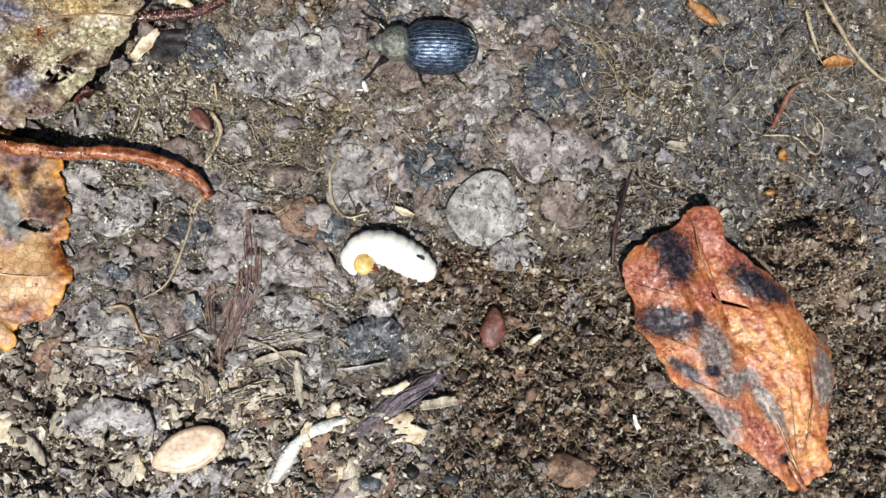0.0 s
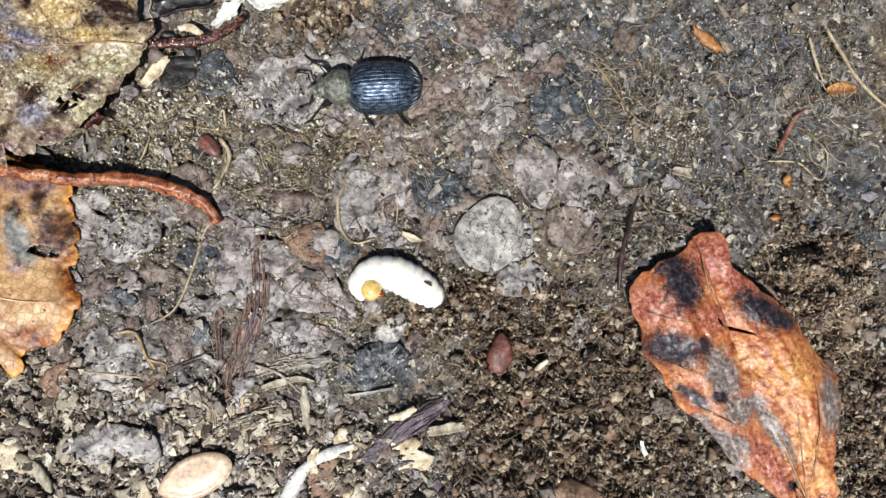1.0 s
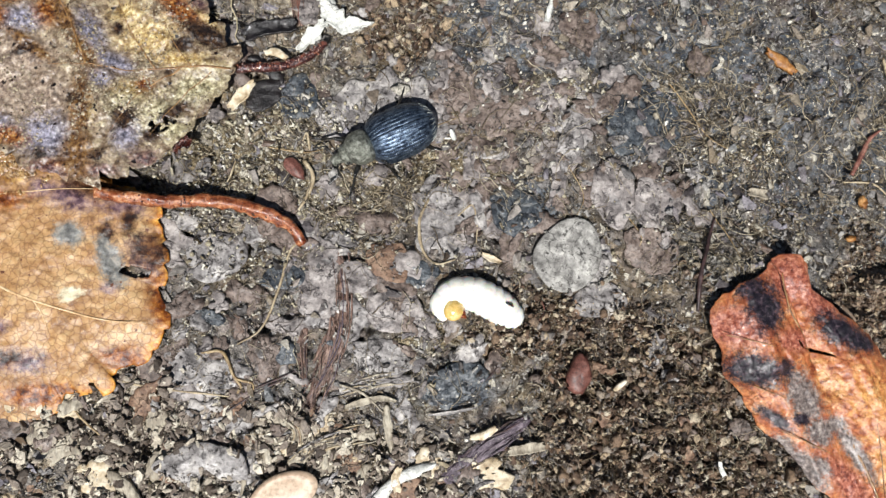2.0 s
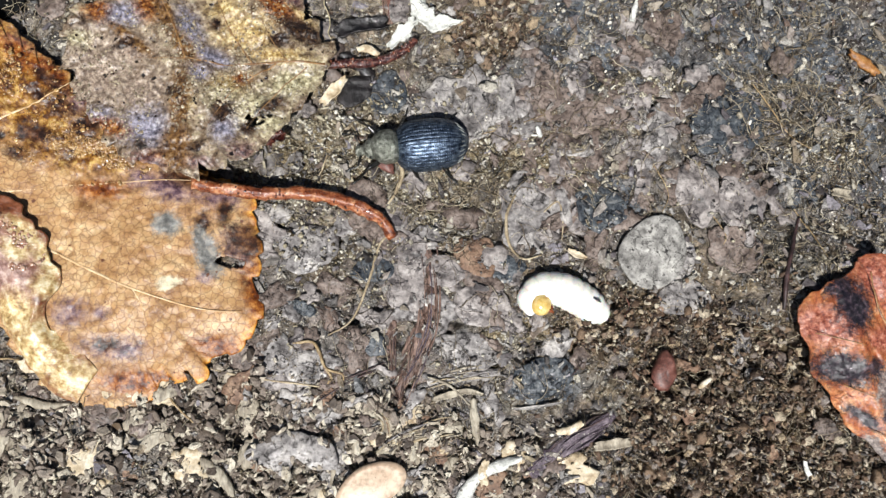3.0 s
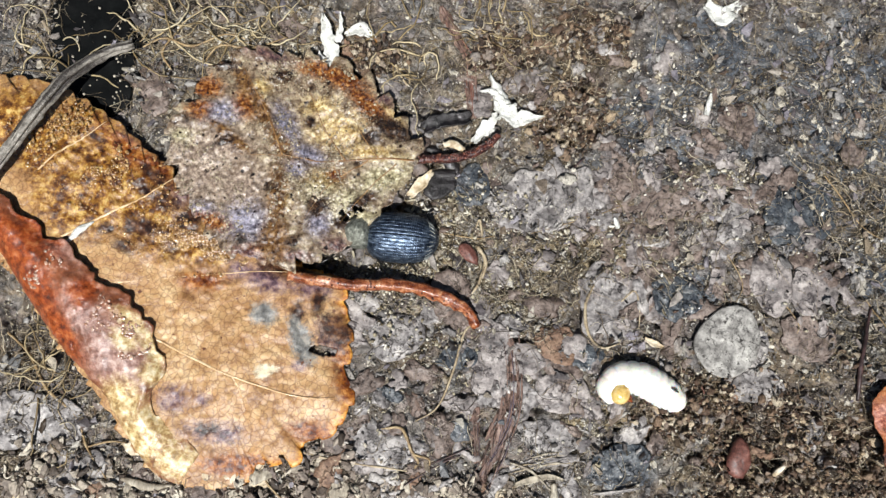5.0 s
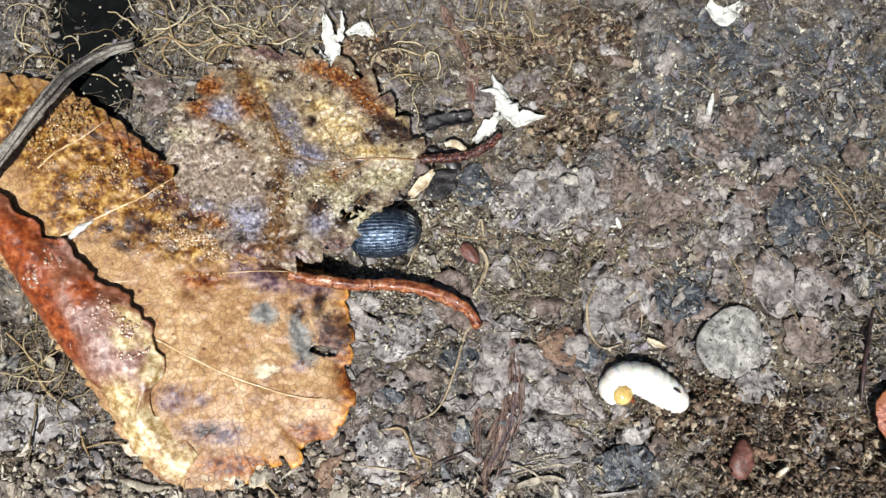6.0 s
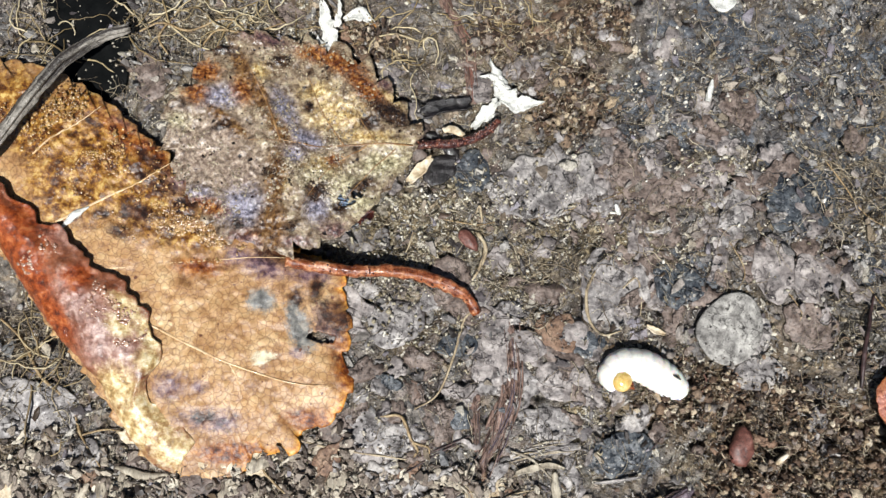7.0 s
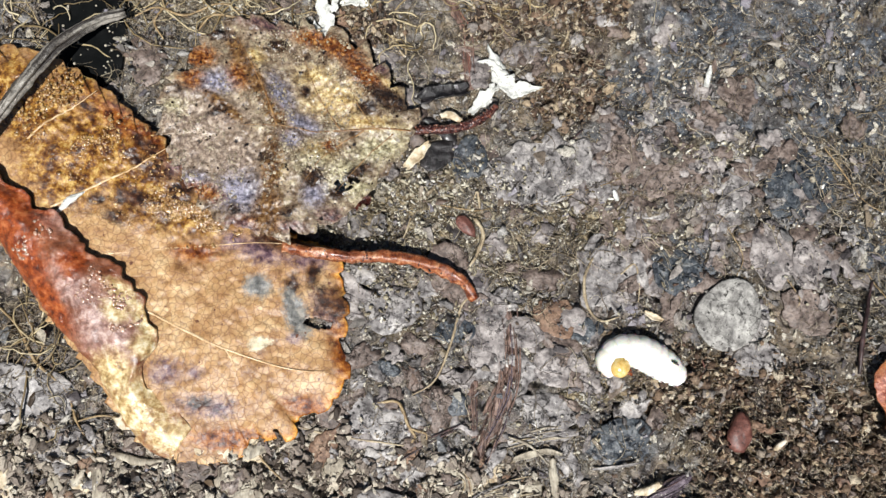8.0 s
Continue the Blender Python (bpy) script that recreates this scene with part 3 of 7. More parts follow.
PLATES = [
    ([(7.10, 6.48), (8.43, 5.87), (9.11, 4.07), (8.61, 2.11), (6.98, 0.90), (5.31, 1.15), (4.09, 2.40), (3.84, 3.55), (4.39, 4.77), (5.66, 5.99)], PALE, "round pale grey flake with dark specks", 0.7, 0.4, 0.03, 0.03),
    ([(8.75, 4.05), (9.66, 4.60), (10.08, 3.66), (9.78, 2.27), (8.68, 1.38), (7.96, 1.10)], GREY, "grey sliver of a flake behind a round one", 0.25, 0.2, 0.06, 0.05),
    ([(7.07, 0.65), (8.33, 1.46), (9.67, 1.71), (10.55, 1.26), (11.23, 0.09), (10.05, -0.75), (7.83, -0.94), (6.96, -0.29)], GREY, "small rounded grey flake in dark soil", 0.4, 0.25, 0.06, 0.05),
    ([(9.00, 10.44), (10.15, 11.16), (11.28, 10.53), (11.78, 8.99), (11.63, 7.21), (10.91, 5.78), (9.87, 5.83), (9.13, 6.68), (8.39, 7.98), (8.52, 9.53)], LILAC, "oval lilac-grey flake sunk in the soil", 0.34, 0.25, 0.06, 0.08),
    ([(11.97, 9.44), (13.54, 9.77), (15.17, 9.12), (15.36, 7.13), (14.17, 6.86), (13.86, 5.88), (12.50, 5.92), (11.89, 6.78)], LILAC, "angular brown-grey flake lying flat", 0.3, 0.22, 0.08, 0.12),
    ([(11.03, 5.44), (13.40, 5.82), (14.98, 4.26), (14.65, 2.94), (13.28, 2.38), (11.51, 3.19)], BROWN, "fibrous brown flake lying flat on the soil", 0.25, 0.2, 0.1, 0.16),
    ([(-3.79, 9.49), (-1.44, 9.01), (-0.38, 6.78), (-0.66, 4.60), (-1.80, 3.36), (-3.55, 3.22), (-4.64, 4.04), (-4.96, 5.75), (-4.67, 7.93)], GREY, "long dark grey flake with black stains", 0.25, 0.2, 0.12, 0.14),
    ([(-21.13, 3.70), (-19.49, 4.90), (-17.44, 4.63), (-16.88, 3.21), (-18.02, 1.83), (-19.34, 1.33), (-20.62, 1.75)], GREY, "grey-green round flake with a raised rim", 0.3, 0.22, 0.1, 0.08),
    ([(-13.20, 1.02), (-12.69, 2.50), (-11.33, 2.97), (-10.38, 2.79), (-10.51, 0.89), (-10.73, -0.79), (-11.74, -1.32), (-13.11, -0.69)], LILAC, "flat grey flake on matted soil", 0.25, 0.18, 0.08, 0.14),
    ([(-10.12, 2.92), (-8.49, 2.81), (-7.60, 1.40), (-8.80, 0.69), (-10.17, 0.90)], LILAC, "grey flake with a torn edge", 0.3, 0.18, 0.08, 0.14),
    ([(-8.12, 4.09), (-5.95, 4.42), (-5.46, 3.16), (-5.62, 1.63), (-6.78, 1.42), (-7.87, 1.98), (-8.53, 3.06)], RUST, "rust-brown flake beside a grey one", 0.26, 0.2, 0.07, 0.14),
    ([(-8.06, 0.46), (-5.70, 1.03), (-4.40, -0.19), (-4.56, -1.45), (-6.53, -2.17), (-8.03, -1.63), (-8.52, -0.56)], LILAC, "brown-grey square flake lying flat", 0.26, 0.2, 0.08, 0.12),
    ([(-10.72, 15.55), (-9.86, 16.58), (-8.17, 16.84), (-6.98, 17.90), (-6.20, 16.75), (-4.32, 17.07), (-3.91, 15.05), (-4.26, 13.87), (-5.37, 13.10), (-6.24, 12.00), (-8.45, 11.64), (-10.43, 11.82), (-11.98, 12.46), (-12.46, 14.13), (-11.69, 15.06)], GREY, "broad pale grey flake cracked along seams", 0.24, 0.2, 0.12, 0.10),
    ([(-3.78, 15.87), (-1.80, 16.51), (0.92, 16.54), (4.57, 17.26), (5.55, 15.48), (4.97, 13.64), (0.89, 12.75), (-1.35, 12.83), (-3.14, 14.19)], BROWN, "broad flat reddish brown flake", 0.14, 0.18, 0.1, 0.2),
    ([(-15.12, 15.35), (-13.58, 16.86), (-12.41, 16.01), (-12.37, 14.22), (-13.76, 13.63), (-15.00, 14.02)], SLATE, "dark grey-green flake in soil", 0.28, 0.2, 0.1, 0.14),
    ([(-2.07, 12.17), (0.44, 12.19), (2.33, 12.00), (1.96, 11.01), (-0.91, 11.07)], GREY, "thin grey flake edge in soil", 0.22, 0.16, 0.08, 0.14),
    ([(-5.38, 3.37), (-3.54, 2.88), (-2.89, 2.18), (-3.97, 1.25), (-5.27, 1.05), (-5.80, 2.30)], SLATE, "dark blue-grey wet flake beside the larva", 0.18, 0.15, 0.1, 0.14),
    ([(-14.74, 2.86), (-12.82, 2.71), (-13.21, 1.22), (-14.69, 0.93), (-16.06, 1.47)], SLATE, "dark blue-grey flake beside a pale root", 0.18, 0.15, 0.1, 0.14),
    ([(0.86, 7.70), (2.65, 8.64), (4.25, 7.82), (4.23, 6.07), (2.62, 5.06), (1.07, 5.87)], SLATE, "dark teal-grey flake with a crumpled rim", 0.25, 0.2, 0.16, 0.16),
    ([(-47.56, -1.83), (-44.82, -1.68), (-42.38, -2.25), (-41.22, -3.65), (-41.73, -4.94), (-43.62, -5.77), (-45.97, -5.75), (-47.57, -5.40)], GREY, "large flat grey leaf fragment under root hair", 0.4, 0.25, 0.12, 0.1),
    ([(-43.45, -5.93), (-40.88, -5.63), (-39.66, -6.78), (-40.26, -8.05), (-42.97, -8.34), (-44.31, -7.43)], GREY, "grey leaf fragment on grit", 0.35, 0.22, 0.1, 0.12),
    ([(-22.95, -11.41), (-21.26, -10.30), (-19.80, -9.71), (-18.11, -10.12), (-16.93, -10.57), (-16.47, -12.30), (-18.15, -12.35), (-19.18, -11.56), (-20.07, -12.84), (-21.19, -12.28)], GREY, "long pointed light grey leaf fragment on grit", 0.7, 0.22, 0.12, 0.08),
]
for k, (points, material, label, lift, thick, wave, ragged) in enumerate(PLATES):
    plate(points, material, label, lift, thick, wave, ragged, 1300 + k)
for k, (at, rx, ry, turn, material, label) in enumerate(FLAKE_ROWS):
    on_grit = 0.25 * float(blobs(np.array([at[0]]), np.array([at[1]]), GRIT_SPOTS)[0] > 0.5)
    flake("soil_flake", at, rx, ry, turn, material, label, 0.21 + 0.04 * (k % 3) + on_grit, 0.11, 0.2, k)


def small_flakes(count, spots, seed, small, large, materials, words):
    """Little flakes strewn over part of the ground, each a thing of its own."""
    g = np.random.default_rng(seed)
    k = 0
    while k < count:
        s = spots[g.integers(len(spots))]
        x, y = s[0] + g.uniform(-1.2, 1.2) * s[2], s[1] + g.uniform(-1.2, 1.2) * s[3]
        if not (-52 < x < 43 and -22 < y < 35) or blobs(np.array([x]), np.array([y]), FLAKES[:NAMED])[0] > 0.62:
            continue
        rx = small * (large / small) ** g.uniform()
        m = g.integers(len(materials))
        flake("small_flake", (x, y), rx, rx * g.uniform(0.35, 0.85), g.uniform(0, 180), materials[m], words[m], 0.12 + g.uniform(0, 0.2), 0.12, 0.5, seed + k, "leaf fragment", 44, 8)
        k += 1


NAMED = len(FLAKES)
MAT_SPOTS = [(*(-8.06, 6.36), 16, 9, 0), (*(4.33, 13.03), 12, 6, 0), (*(-10.61, 16.61), 16, 10, 0), (*(-15.79, -1.04), 10, 5, 0), (*(5.09, 9.68), 9, 6, 0)]
small_flakes(190, MAT_SPOTS, 400, 0.5, 1.9, (GREY, LILAC, BROWN, BROWN, LILAC), ("small torn grey flake in matted soil", "small torn grey flake in matted soil", "small torn brown flake in matted soil", "small torn brown flake in matted soil", "small torn grey flake in matted soil"))
small_flakes(150, GRIT_SPOTS, 700, 0.5, 1.7, (GREY, STRAW, BROWN, CREAM, RUST, STRAW), ("small grey flake lying on grit", "pale straw-coloured flake lying on grit", "small brown flake lying on grit", "cream wood flake lying on grit", "rust-brown flake lying on grit", "pale straw-coloured flake lying on grit"))
small_flakes(38, CRUMB_SPOTS, 900, 0.35, 0.9, (GREY, BROWN, RUST), ("small grey flake among soil crumbs", "small brown flake among soil crumbs", "rust-brown flake among soil crumbs"))


# ---- leaves ----
def ribbon(points, half, thick, jag, seed, lift, count=34, across=9):
    """A torn strip along a line on the ground, with ragged sides and a slight curl."""
    mid = smooth(points, count)
    d = np.gradient(mid, axis=0)
    d /= np.linalg.norm(d, axis=1)[:, None] + 1e-9
    side = np.stack([-d[:, 1], d[:, 0]], 1)
    u = np.linspace(0, 1, count)
    w = np.interp(u, np.linspace(0, 1, len(half)), half)
    size = max(half)
    top = np.zeros((count, across, 3))
    curl = 0.35 * size * (1 if seed % 2 else -1)
    for k, o in enumerate(np.linspace(-1, 1, across)):
        edge = 1 + jag * (fbm(u * 7 + 3 * np.sign(o), 0 * u + seed, 1.0, seed + (o > 0), 3)) * abs(o)
        slide = 0.5 * size * vnoise(np.array([o * 2.0 + seed]), np.array([0.3]), 1.0, seed)[0] * (np.abs(2 * u - 1) ** 4) * np.sign(u - 0.5)
        xy = mid + side * (o * w * edge)[:, None] + d * slide[:, None]
        top[:, k, :2] = xy
        top[:, k, 2] = low(xy[:, 0], xy[:, 1]) + lift + curl * (o * o - 0.4) + 0.12 * size * fbm(xy[:, 0], xy[:, 1], 0.5, seed, 3)
    return grid_sheet(top, thick)


TAN_LEAF = surface("wet_tan_leaf", [(0.30, "7d5834"), (0.42, "a37c52"), (0.54, "b99467"), (0.68, "d2b488")], 1.5, 0.45, 0.06, 0.3,
                   cells=(0.5, "5f3a28", 0.6), coat=0.7, coat_key="amber", sss=0.1, specks=(0.7, 0.14, "5f3a28"), spec=0.35, glint=(0.42, 0.22, 0.24),
                   stains=(("amber", ("241006", "5c3410", "966a2a", "d0b06c"), 0.18), ("plum", ("2a1a1e", "57404a", "7d6464", "a88c7c"), 0.2), ("rim", ("7a400c", "a8651c", "c98c38", "e2b464"), 0.2), ("rust", ("34140a", "64300f", "8e521c", "b98042"), 0.22), ("dark", ("120806", "2a160c", "482a18", "74502f"), 0.2), ("blue", ("3a3a38", "605f5c", "7a7974", "9c968c"), 0.16), ("pale", "e0d2b2", 0.1)))
FLAP_LEAF = surface("wet_red_leaf", [(0.30, "42200f"), (0.43, "7a4426"), (0.56, "9a664c"), (0.70, "bf987e")], 1.4, 0.42, 0.06, 0.5,
                    cells=(0.55, "5f382c", 0.4), coat=0.8, sss=0.1, glint=(0.42, 0.22, 0.24),
                    stains=(("mauve", ("5a4038", "86665c", "a8897e", "c8b0a4"), 0.22), ("rust", ("3d1405", "74300a", "94461a", "b0683a"), 0.2), ("pale", ("705832", "aa8c5a", "d0ba8a", "ebdfc0"), 0.22)))
# mauve paints violet sky reflections into the blade; crease darkens its fold lines.
MOTTLED_LEAF = surface("wet_mottled_leaf", [(0.33, "35271c"), (0.42, "6b5844"), (0.52, "93816a"), (0.64, "c2b494")], 0.7, 0.34, 0.10, 0.8,
                       specks=[(0.26, 0.20, "38230f"), (0.5, 0.18, "1f100a"), (0.9, 0.15, "140b08")], coat=0.6, sss=0.03, lines=(1.3, 0.022, "44291a", 0.8), wet=0.4, glint=(0.42, 0.22, 0.24),
                       stains=(("violet", ("4a3c34", "7a695c", "9c8a79", "c2b29e"), 0.2), ("gold", ("523a1c", "94753f", "c6ac72", "eadfb4"), 0.22), ("cream", ("38321f", "7f765a", "b2a884", "e0dabc"), 0.22), ("mauve", ("34323e", "62606c", "8b8795", "b8b3c0"), 0.22),
                               ("rust", ("2a1006", "54290e", "855022", "b88c54"), 0.22), ("plum", ("1f141a", "432f32", "6b4e4a", "967a6c"), 0.2), ("crease", ("24140a", "4a3018", "6e4f2c", "8c6e45"), 0.16), ("dark", ("0c0806", "1f140e", "382618", "5f4830"), 0.14)))
ORANGE_LEAF = surface("dry_orange_leaf", [(0.32, "6b2e16"), (0.43, "a0562f"), (0.54, "bb7646"), (0.66, "dca271")], 0.7, 0.48, 0.08, 0.6,
                      coat=0.4, sss=0.05, lines=(1.4, 0.02, "4a2010", 0.6), glint=(0.2, 0.06, 0.12),
                      stains=(("gold", ("7a4416", "b8803c", "d09c58", "e8c48c"), 0.2), ("red", ("4a1e14", "804030", "a05e48", "c89078"), 0.2), ("grey", ("2e2826", "5f5450", "7d726c", "a89c94"), 0.14), ("dark", ("060408", "120c16", "261d26", "5a4a50"), 0.16)))
STALK_RED = surface("wet_red_stalk", [(0.30, "34140a"), (0.42, "74381c"), (0.54, "a0603c"), (0.66, "cc9870")], 0.6, 0.34, 0.12, 0.75, coat=0.5, wet=0.4, specks=(0.4, 0.2, "1d0c07"), glint=(0.14, 0.028, 0.1))
STALK_DARK = surface("wet_dark_stalk", [(0.32, "1a0908"), (0.5, "3d1a16"), (0.66, "7a4a3c")], 0.4, 0.32, 0.12, 0.6, coat=0.9, wet=0.4, glint=(0.12, 0.04, 0.08))
VEIN = surface("leaf_vein", [(0.3, "b08a5a"), (0.5, "d3b184"), (0.7, "e6d0a8")], 1.0, 0.4, 0.05, 0.4, coat=0.5)
VEIN_DARK = surface("brown_leaf_vein", [(0.3, "54361c"), (0.5, "86613a"), (0.7, "b08c58")], 0.6, 0.4, 0.1, 0.6, coat=0.5)
def bead(name, low_tone, mid_tone, high_tone):
    """A glossy wet bead that takes the tone of what it sits on."""
    m = surface(name, [(0.0, low_tone), (0.5, mid_tone), (1.0, high_tone)], 0.6, 0.27, 0.002, 0.2, islands=True, spec=1.0, coat=1.0, glint=(0.5, 0.001, 0.2))
    m.node_tree.nodes["Principled BSDF"].inputs["IOR"].default_value = 1.6
    return m


BEAD_AMBER = bead("amber_wet_bead", "7a5428", "9c7440", "c09c62")
BEAD_TAN = bead("tan_wet_bead", "6e604c", "948468", "bcae90")
BEAD_ROSE = bead("rosy_wet_bead", "8a5c42", "a87c62", "c8a890")
BEAD_WINE = bead("red_wet_bead", "3d1810", "6b3420", "94583c")


def draped(points, h, count, lift):
    """A smooth line laid on a height function."""
    p = smooth(points, count)
    return np.column_stack([p, h(p[:, 0], p[:, 1]) + lift])


A_SPOT = (*(-34.06, 4.10), 13, 11, 0)


WET_SPOTS = [(*(-40.22, 13.62), 6, 3.4, -35), (*(-35.75, 9.52), 5, 2.0, -20), (*(-45.10, 17.31), 4, 3, -30)]


def height_a(x, y, r=0.5):
    z = 1.15 + 0.35 * fbm(x, y, 7, 41, 2) + 0.10 * fbm(x, y, 1.5, 43, 3) + 0.025 * fbm(x, y, 0.4, 47, 2)
    wet = np.clip(blobs(x, y, WET_SPOTS) * 2 - 0.6, 0, 1)
    z = z - 0.55 * np.clip(r, 0, 1) ** 5 + wet * (0.16 * fbm(x, y, 0.8, 45, 3) + 0.05)
    return np.maximum(z, height(x, y) + 0.15)


FLAP_GRID = np.zeros((160, 50, 3))


def stalk_beads(path, z, radius, count, seed, leaf, material):
    """Wet beads along the top of a leaf stalk."""
    g = np.random.default_rng(seed)
    bv, bf = ball(1, 1, 1, 8, 6)
    pieces = []
    for k in range(count):
        i = g.integers(4, len(path) - 3)
        a, d = g.normal(0, 0.6), path[i + 1] - path[i - 1]
        d = d / np.linalg.norm(d)
        side = np.array([-d[1], d[0], 0.0])
        c = np.array([path[i, 0], path[i, 1], z[i]]) + (side * math.sin(a) + np.array([0, 0, 0.9 * math.cos(a)])) * radius
        pieces.append((bv * g.uniform(0.03, 0.10) + c, bf))
    v, f = join(*pieces)
    part("bead_cluster", v, f, material, leaf, "tiny wet beads on the stalk")


def build_tan_leaf():
    c = (-34.12, 4.93)
    leaf = thing("birch_leaf", (c[0], c[1], 0.6), "wet tan birch leaf with toothed edge and one side rolled over", "leaf", "fallen leaves")
    outline = [(-56.37, 15.49), (-52.89, 20.87), (-48.86, 21.96), (-45.88, 21.23), (-42.85, 20.05), (-39.93, 17.77), (-36.58, 15.08), (-31.70, 11.17),
               (-26.91, 8.48), (-23.48, 7.33), (-22.84, 4.47), (-22.31, 2.06), (-22.83, 0.71), (-22.06, -1.54), (-23.55, -4.14), (-25.69, -4.68), (-26.02, -6.22),
               (-29.01, -6.52), (-29.45, -7.88), (-33.25, -8.12), (-36.05, -7.11), (-39.65, -3.01), (-43.71, 2.15), (-47.79, 6.97), (-52.59, 10.55)]
    gap = (*(-24.48, 2.00), 0.95, 0.30, -6)

    def hole(x, y):
        return blob(x, y, gap) > 0.5

    v, f = star_sheet(outline, c, height_a, 0.14, 520, 100, 0.6, 1.7, 0.14, 5, hole)
    x, y = v[:, 0], v[:, 1]
    at = {
        "rim": 0.85 * STAR["rim"] ** 14 * (x > (-29.80, -5.58)[0]),
        "rust": blobs(x, y, [(*(-22.48, -0.27), 0.9, 2.2, 20), (*(-25.01, -3.95), 1.8, 0.8, 0), (*(-30.66, -6.46), 2.4, 0.9, 0), (*(-33.60, 6.84), 1.7, 0.7, 0), (*(-38.82, 15.85), 3.2, 0.8, -37)]),
        "dark": blobs(x, y, [(*(-38.17, 10.55), 1.5, 0.8, -10), (*(-37.14, 12.92), 1.8, 0.6, -25), (*(-34.77, 11.54), 0.9, 1.4, -20), (*(-35.83, 9.38), 0.9, 0.5, 0), (*(-39.27, 9.24), 0.8, 0.5, 0), (*(-31.96, 9.54), 1.0, 0.5, 0), (*(-27.52, 7.82), 1.8, 0.7, -10), (*(-26.44, 4.74), 0.6, 0.8, 0), (*(-23.50, 3.60), 1.3, 1.3, 30), (*(-25.08, 5.50), 0.5, 1.0, 0), (*(-37.69, 14.61), 1.5, 0.4, -37), (*(-40.80, 10.44), 0.6, 0.4, 0), (*(-32.43, -3.94), 0.9, 0.5, 0), (*(-42.25, 17.41), 0.8, 0.3, -30)]),
        "plum": 0.85 * blobs(x, y, [(*(-28.71, 7.15), 2.4, 1.1, -10), (*(-25.59, 6.64), 1.8, 1.0, 0), (*(-23.55, 2.98), 1.6, 1.5, 0), (*(-39.51, 16.68), 2.2, 0.6, -37), (*(-35.52, 13.21), 1.0, 1.2, 0), (*(-32.02, -4.13), 2.6, 0.9, -5), (*(-34.98, -1.83), 1.4, 1.0, 0), (*(-30.80, 7.70), 1.4, 0.8, 0), (*(-26.10, 0.85), 0.7, 0.5, 0), (*(-32.99, -1.77), 0.7, 0.5, 0)]),
        "amber": 1.0 * blobs(x, y, [(*(-40.79, 14.89), 4.2, 3.0, -25), (*(-43.03, 12.66), 3.5, 3.2, 0), (*(-37.60, 10.99), 4.0, 2.2, -25), (*(-45.42, 16.39), 2.5, 3.0, 0), (*(-33.77, 9.05), 2.4, 1.0, 0), (*(-47.81, 18.40), 3.0, 3.2, 0), (*(-42.72, 18.44), 3.0, 1.4, -25)]),
        "blue": blobs(x, y, [(*(-26.16, 2.69), 0.8, 1.7, 25), (*(-28.98, 4.65), 1.05, 0.85, 0)]),
        "pale": blobs(x, y, [(*(-28.51, 0.37), 0.9, 0.5, 10)]),
    }
    part("blade", v, f, TAN_LEAF, leaf, "wet tan blade with a fine net of veins", attributes=at)
    for row, r in (([(-37.29, 2.76), (-33.92, 1.21), (-30.97, -0.02), (-26.79, -1.25), (-23.47, -1.57)], 0.13), ([(-30.98, 0.07), (-30.28, -1.14), (-30.00, -2.36)], 0.07),
                   ([(-44.00, 9.71), (-40.87, 11.53), (-38.10, 13.06), (-36.12, 14.58)], 0.15), ([(-40.44, 6.39), (-37.20, 6.84), (-33.93, 7.21), (-29.39, 7.71), (-25.40, 7.69)], 0.07),
                   ([(-34.65, 5.76), (-30.42, 4.22), (-27.84, 2.64)], 0.06), ([(-46.09, 14.66), (-43.80, 16.71), (-41.46, 18.57)], 0.1)):
        v, f = tube(draped(row, height_a, 40, -0.02), [r * 0.8, r * 0.7, r * 0.15], 8, 0.7, 0.1)
        part("vein", v, f, VEIN, leaf)
    # the side that is rolled over
    crest = smooth([(-51.21, 11.55), (-48.45, 8.31), (-46.12, 5.10), (-43.81, 1.91), (-41.61, -0.24), (-39.61, -2.58), (-37.79, -5.31), (-36.17, -7.23), (-34.41, -8.01)], 160)
    edge = smooth([(-50.52, 13.89), (-47.95, 12.13), (-45.37, 10.28), (-43.04, 8.73), (-40.87, 6.84), (-39.17, 5.60), (-38.38, 4.29), (-37.17, 3.12), (-36.17, 1.55), (-35.59, 0.17), (-36.52, -1.37), (-35.57, -3.21), (-32.86, -5.50)], 160)
    u = np.linspace(0, 1, 50)
    s = np.linspace(0, 1, 160)
    wide = np.interp(s, [0, 0.55, 0.8, 1], [1, 1, 0.8, 0.35])
    top = np.zeros((160, 50, 3))
    jag = 0.12 * fbm(s * 40, 0 * s, 2.0, 51, 3)
    for k, q in enumerate(u):
        top[:, k, :2] = crest + (edge - crest) * (q + jag * q ** 4)[:, None]
        arch = 0.35 + 1.75 * math.sin(math.pi * min(1, q * 1.1) * 0.66) ** 0.8 - 1.1 * max(0, q - 0.6)
        top[:, k, 2] = 0.35 + arch * wide
    top[:, :, 2] += 0.12 * fbm(top[:, :, 0], top[:, :, 1], 1.7, 53, 3) + 0.05 * fbm(top[:, :, 0], top[:, :, 1], 0.5, 55, 2)
    FLAP_GRID[:] = top
    v, f = grid_sheet(top, 0.14)
    x, y = v[:, 0], v[:, 1]
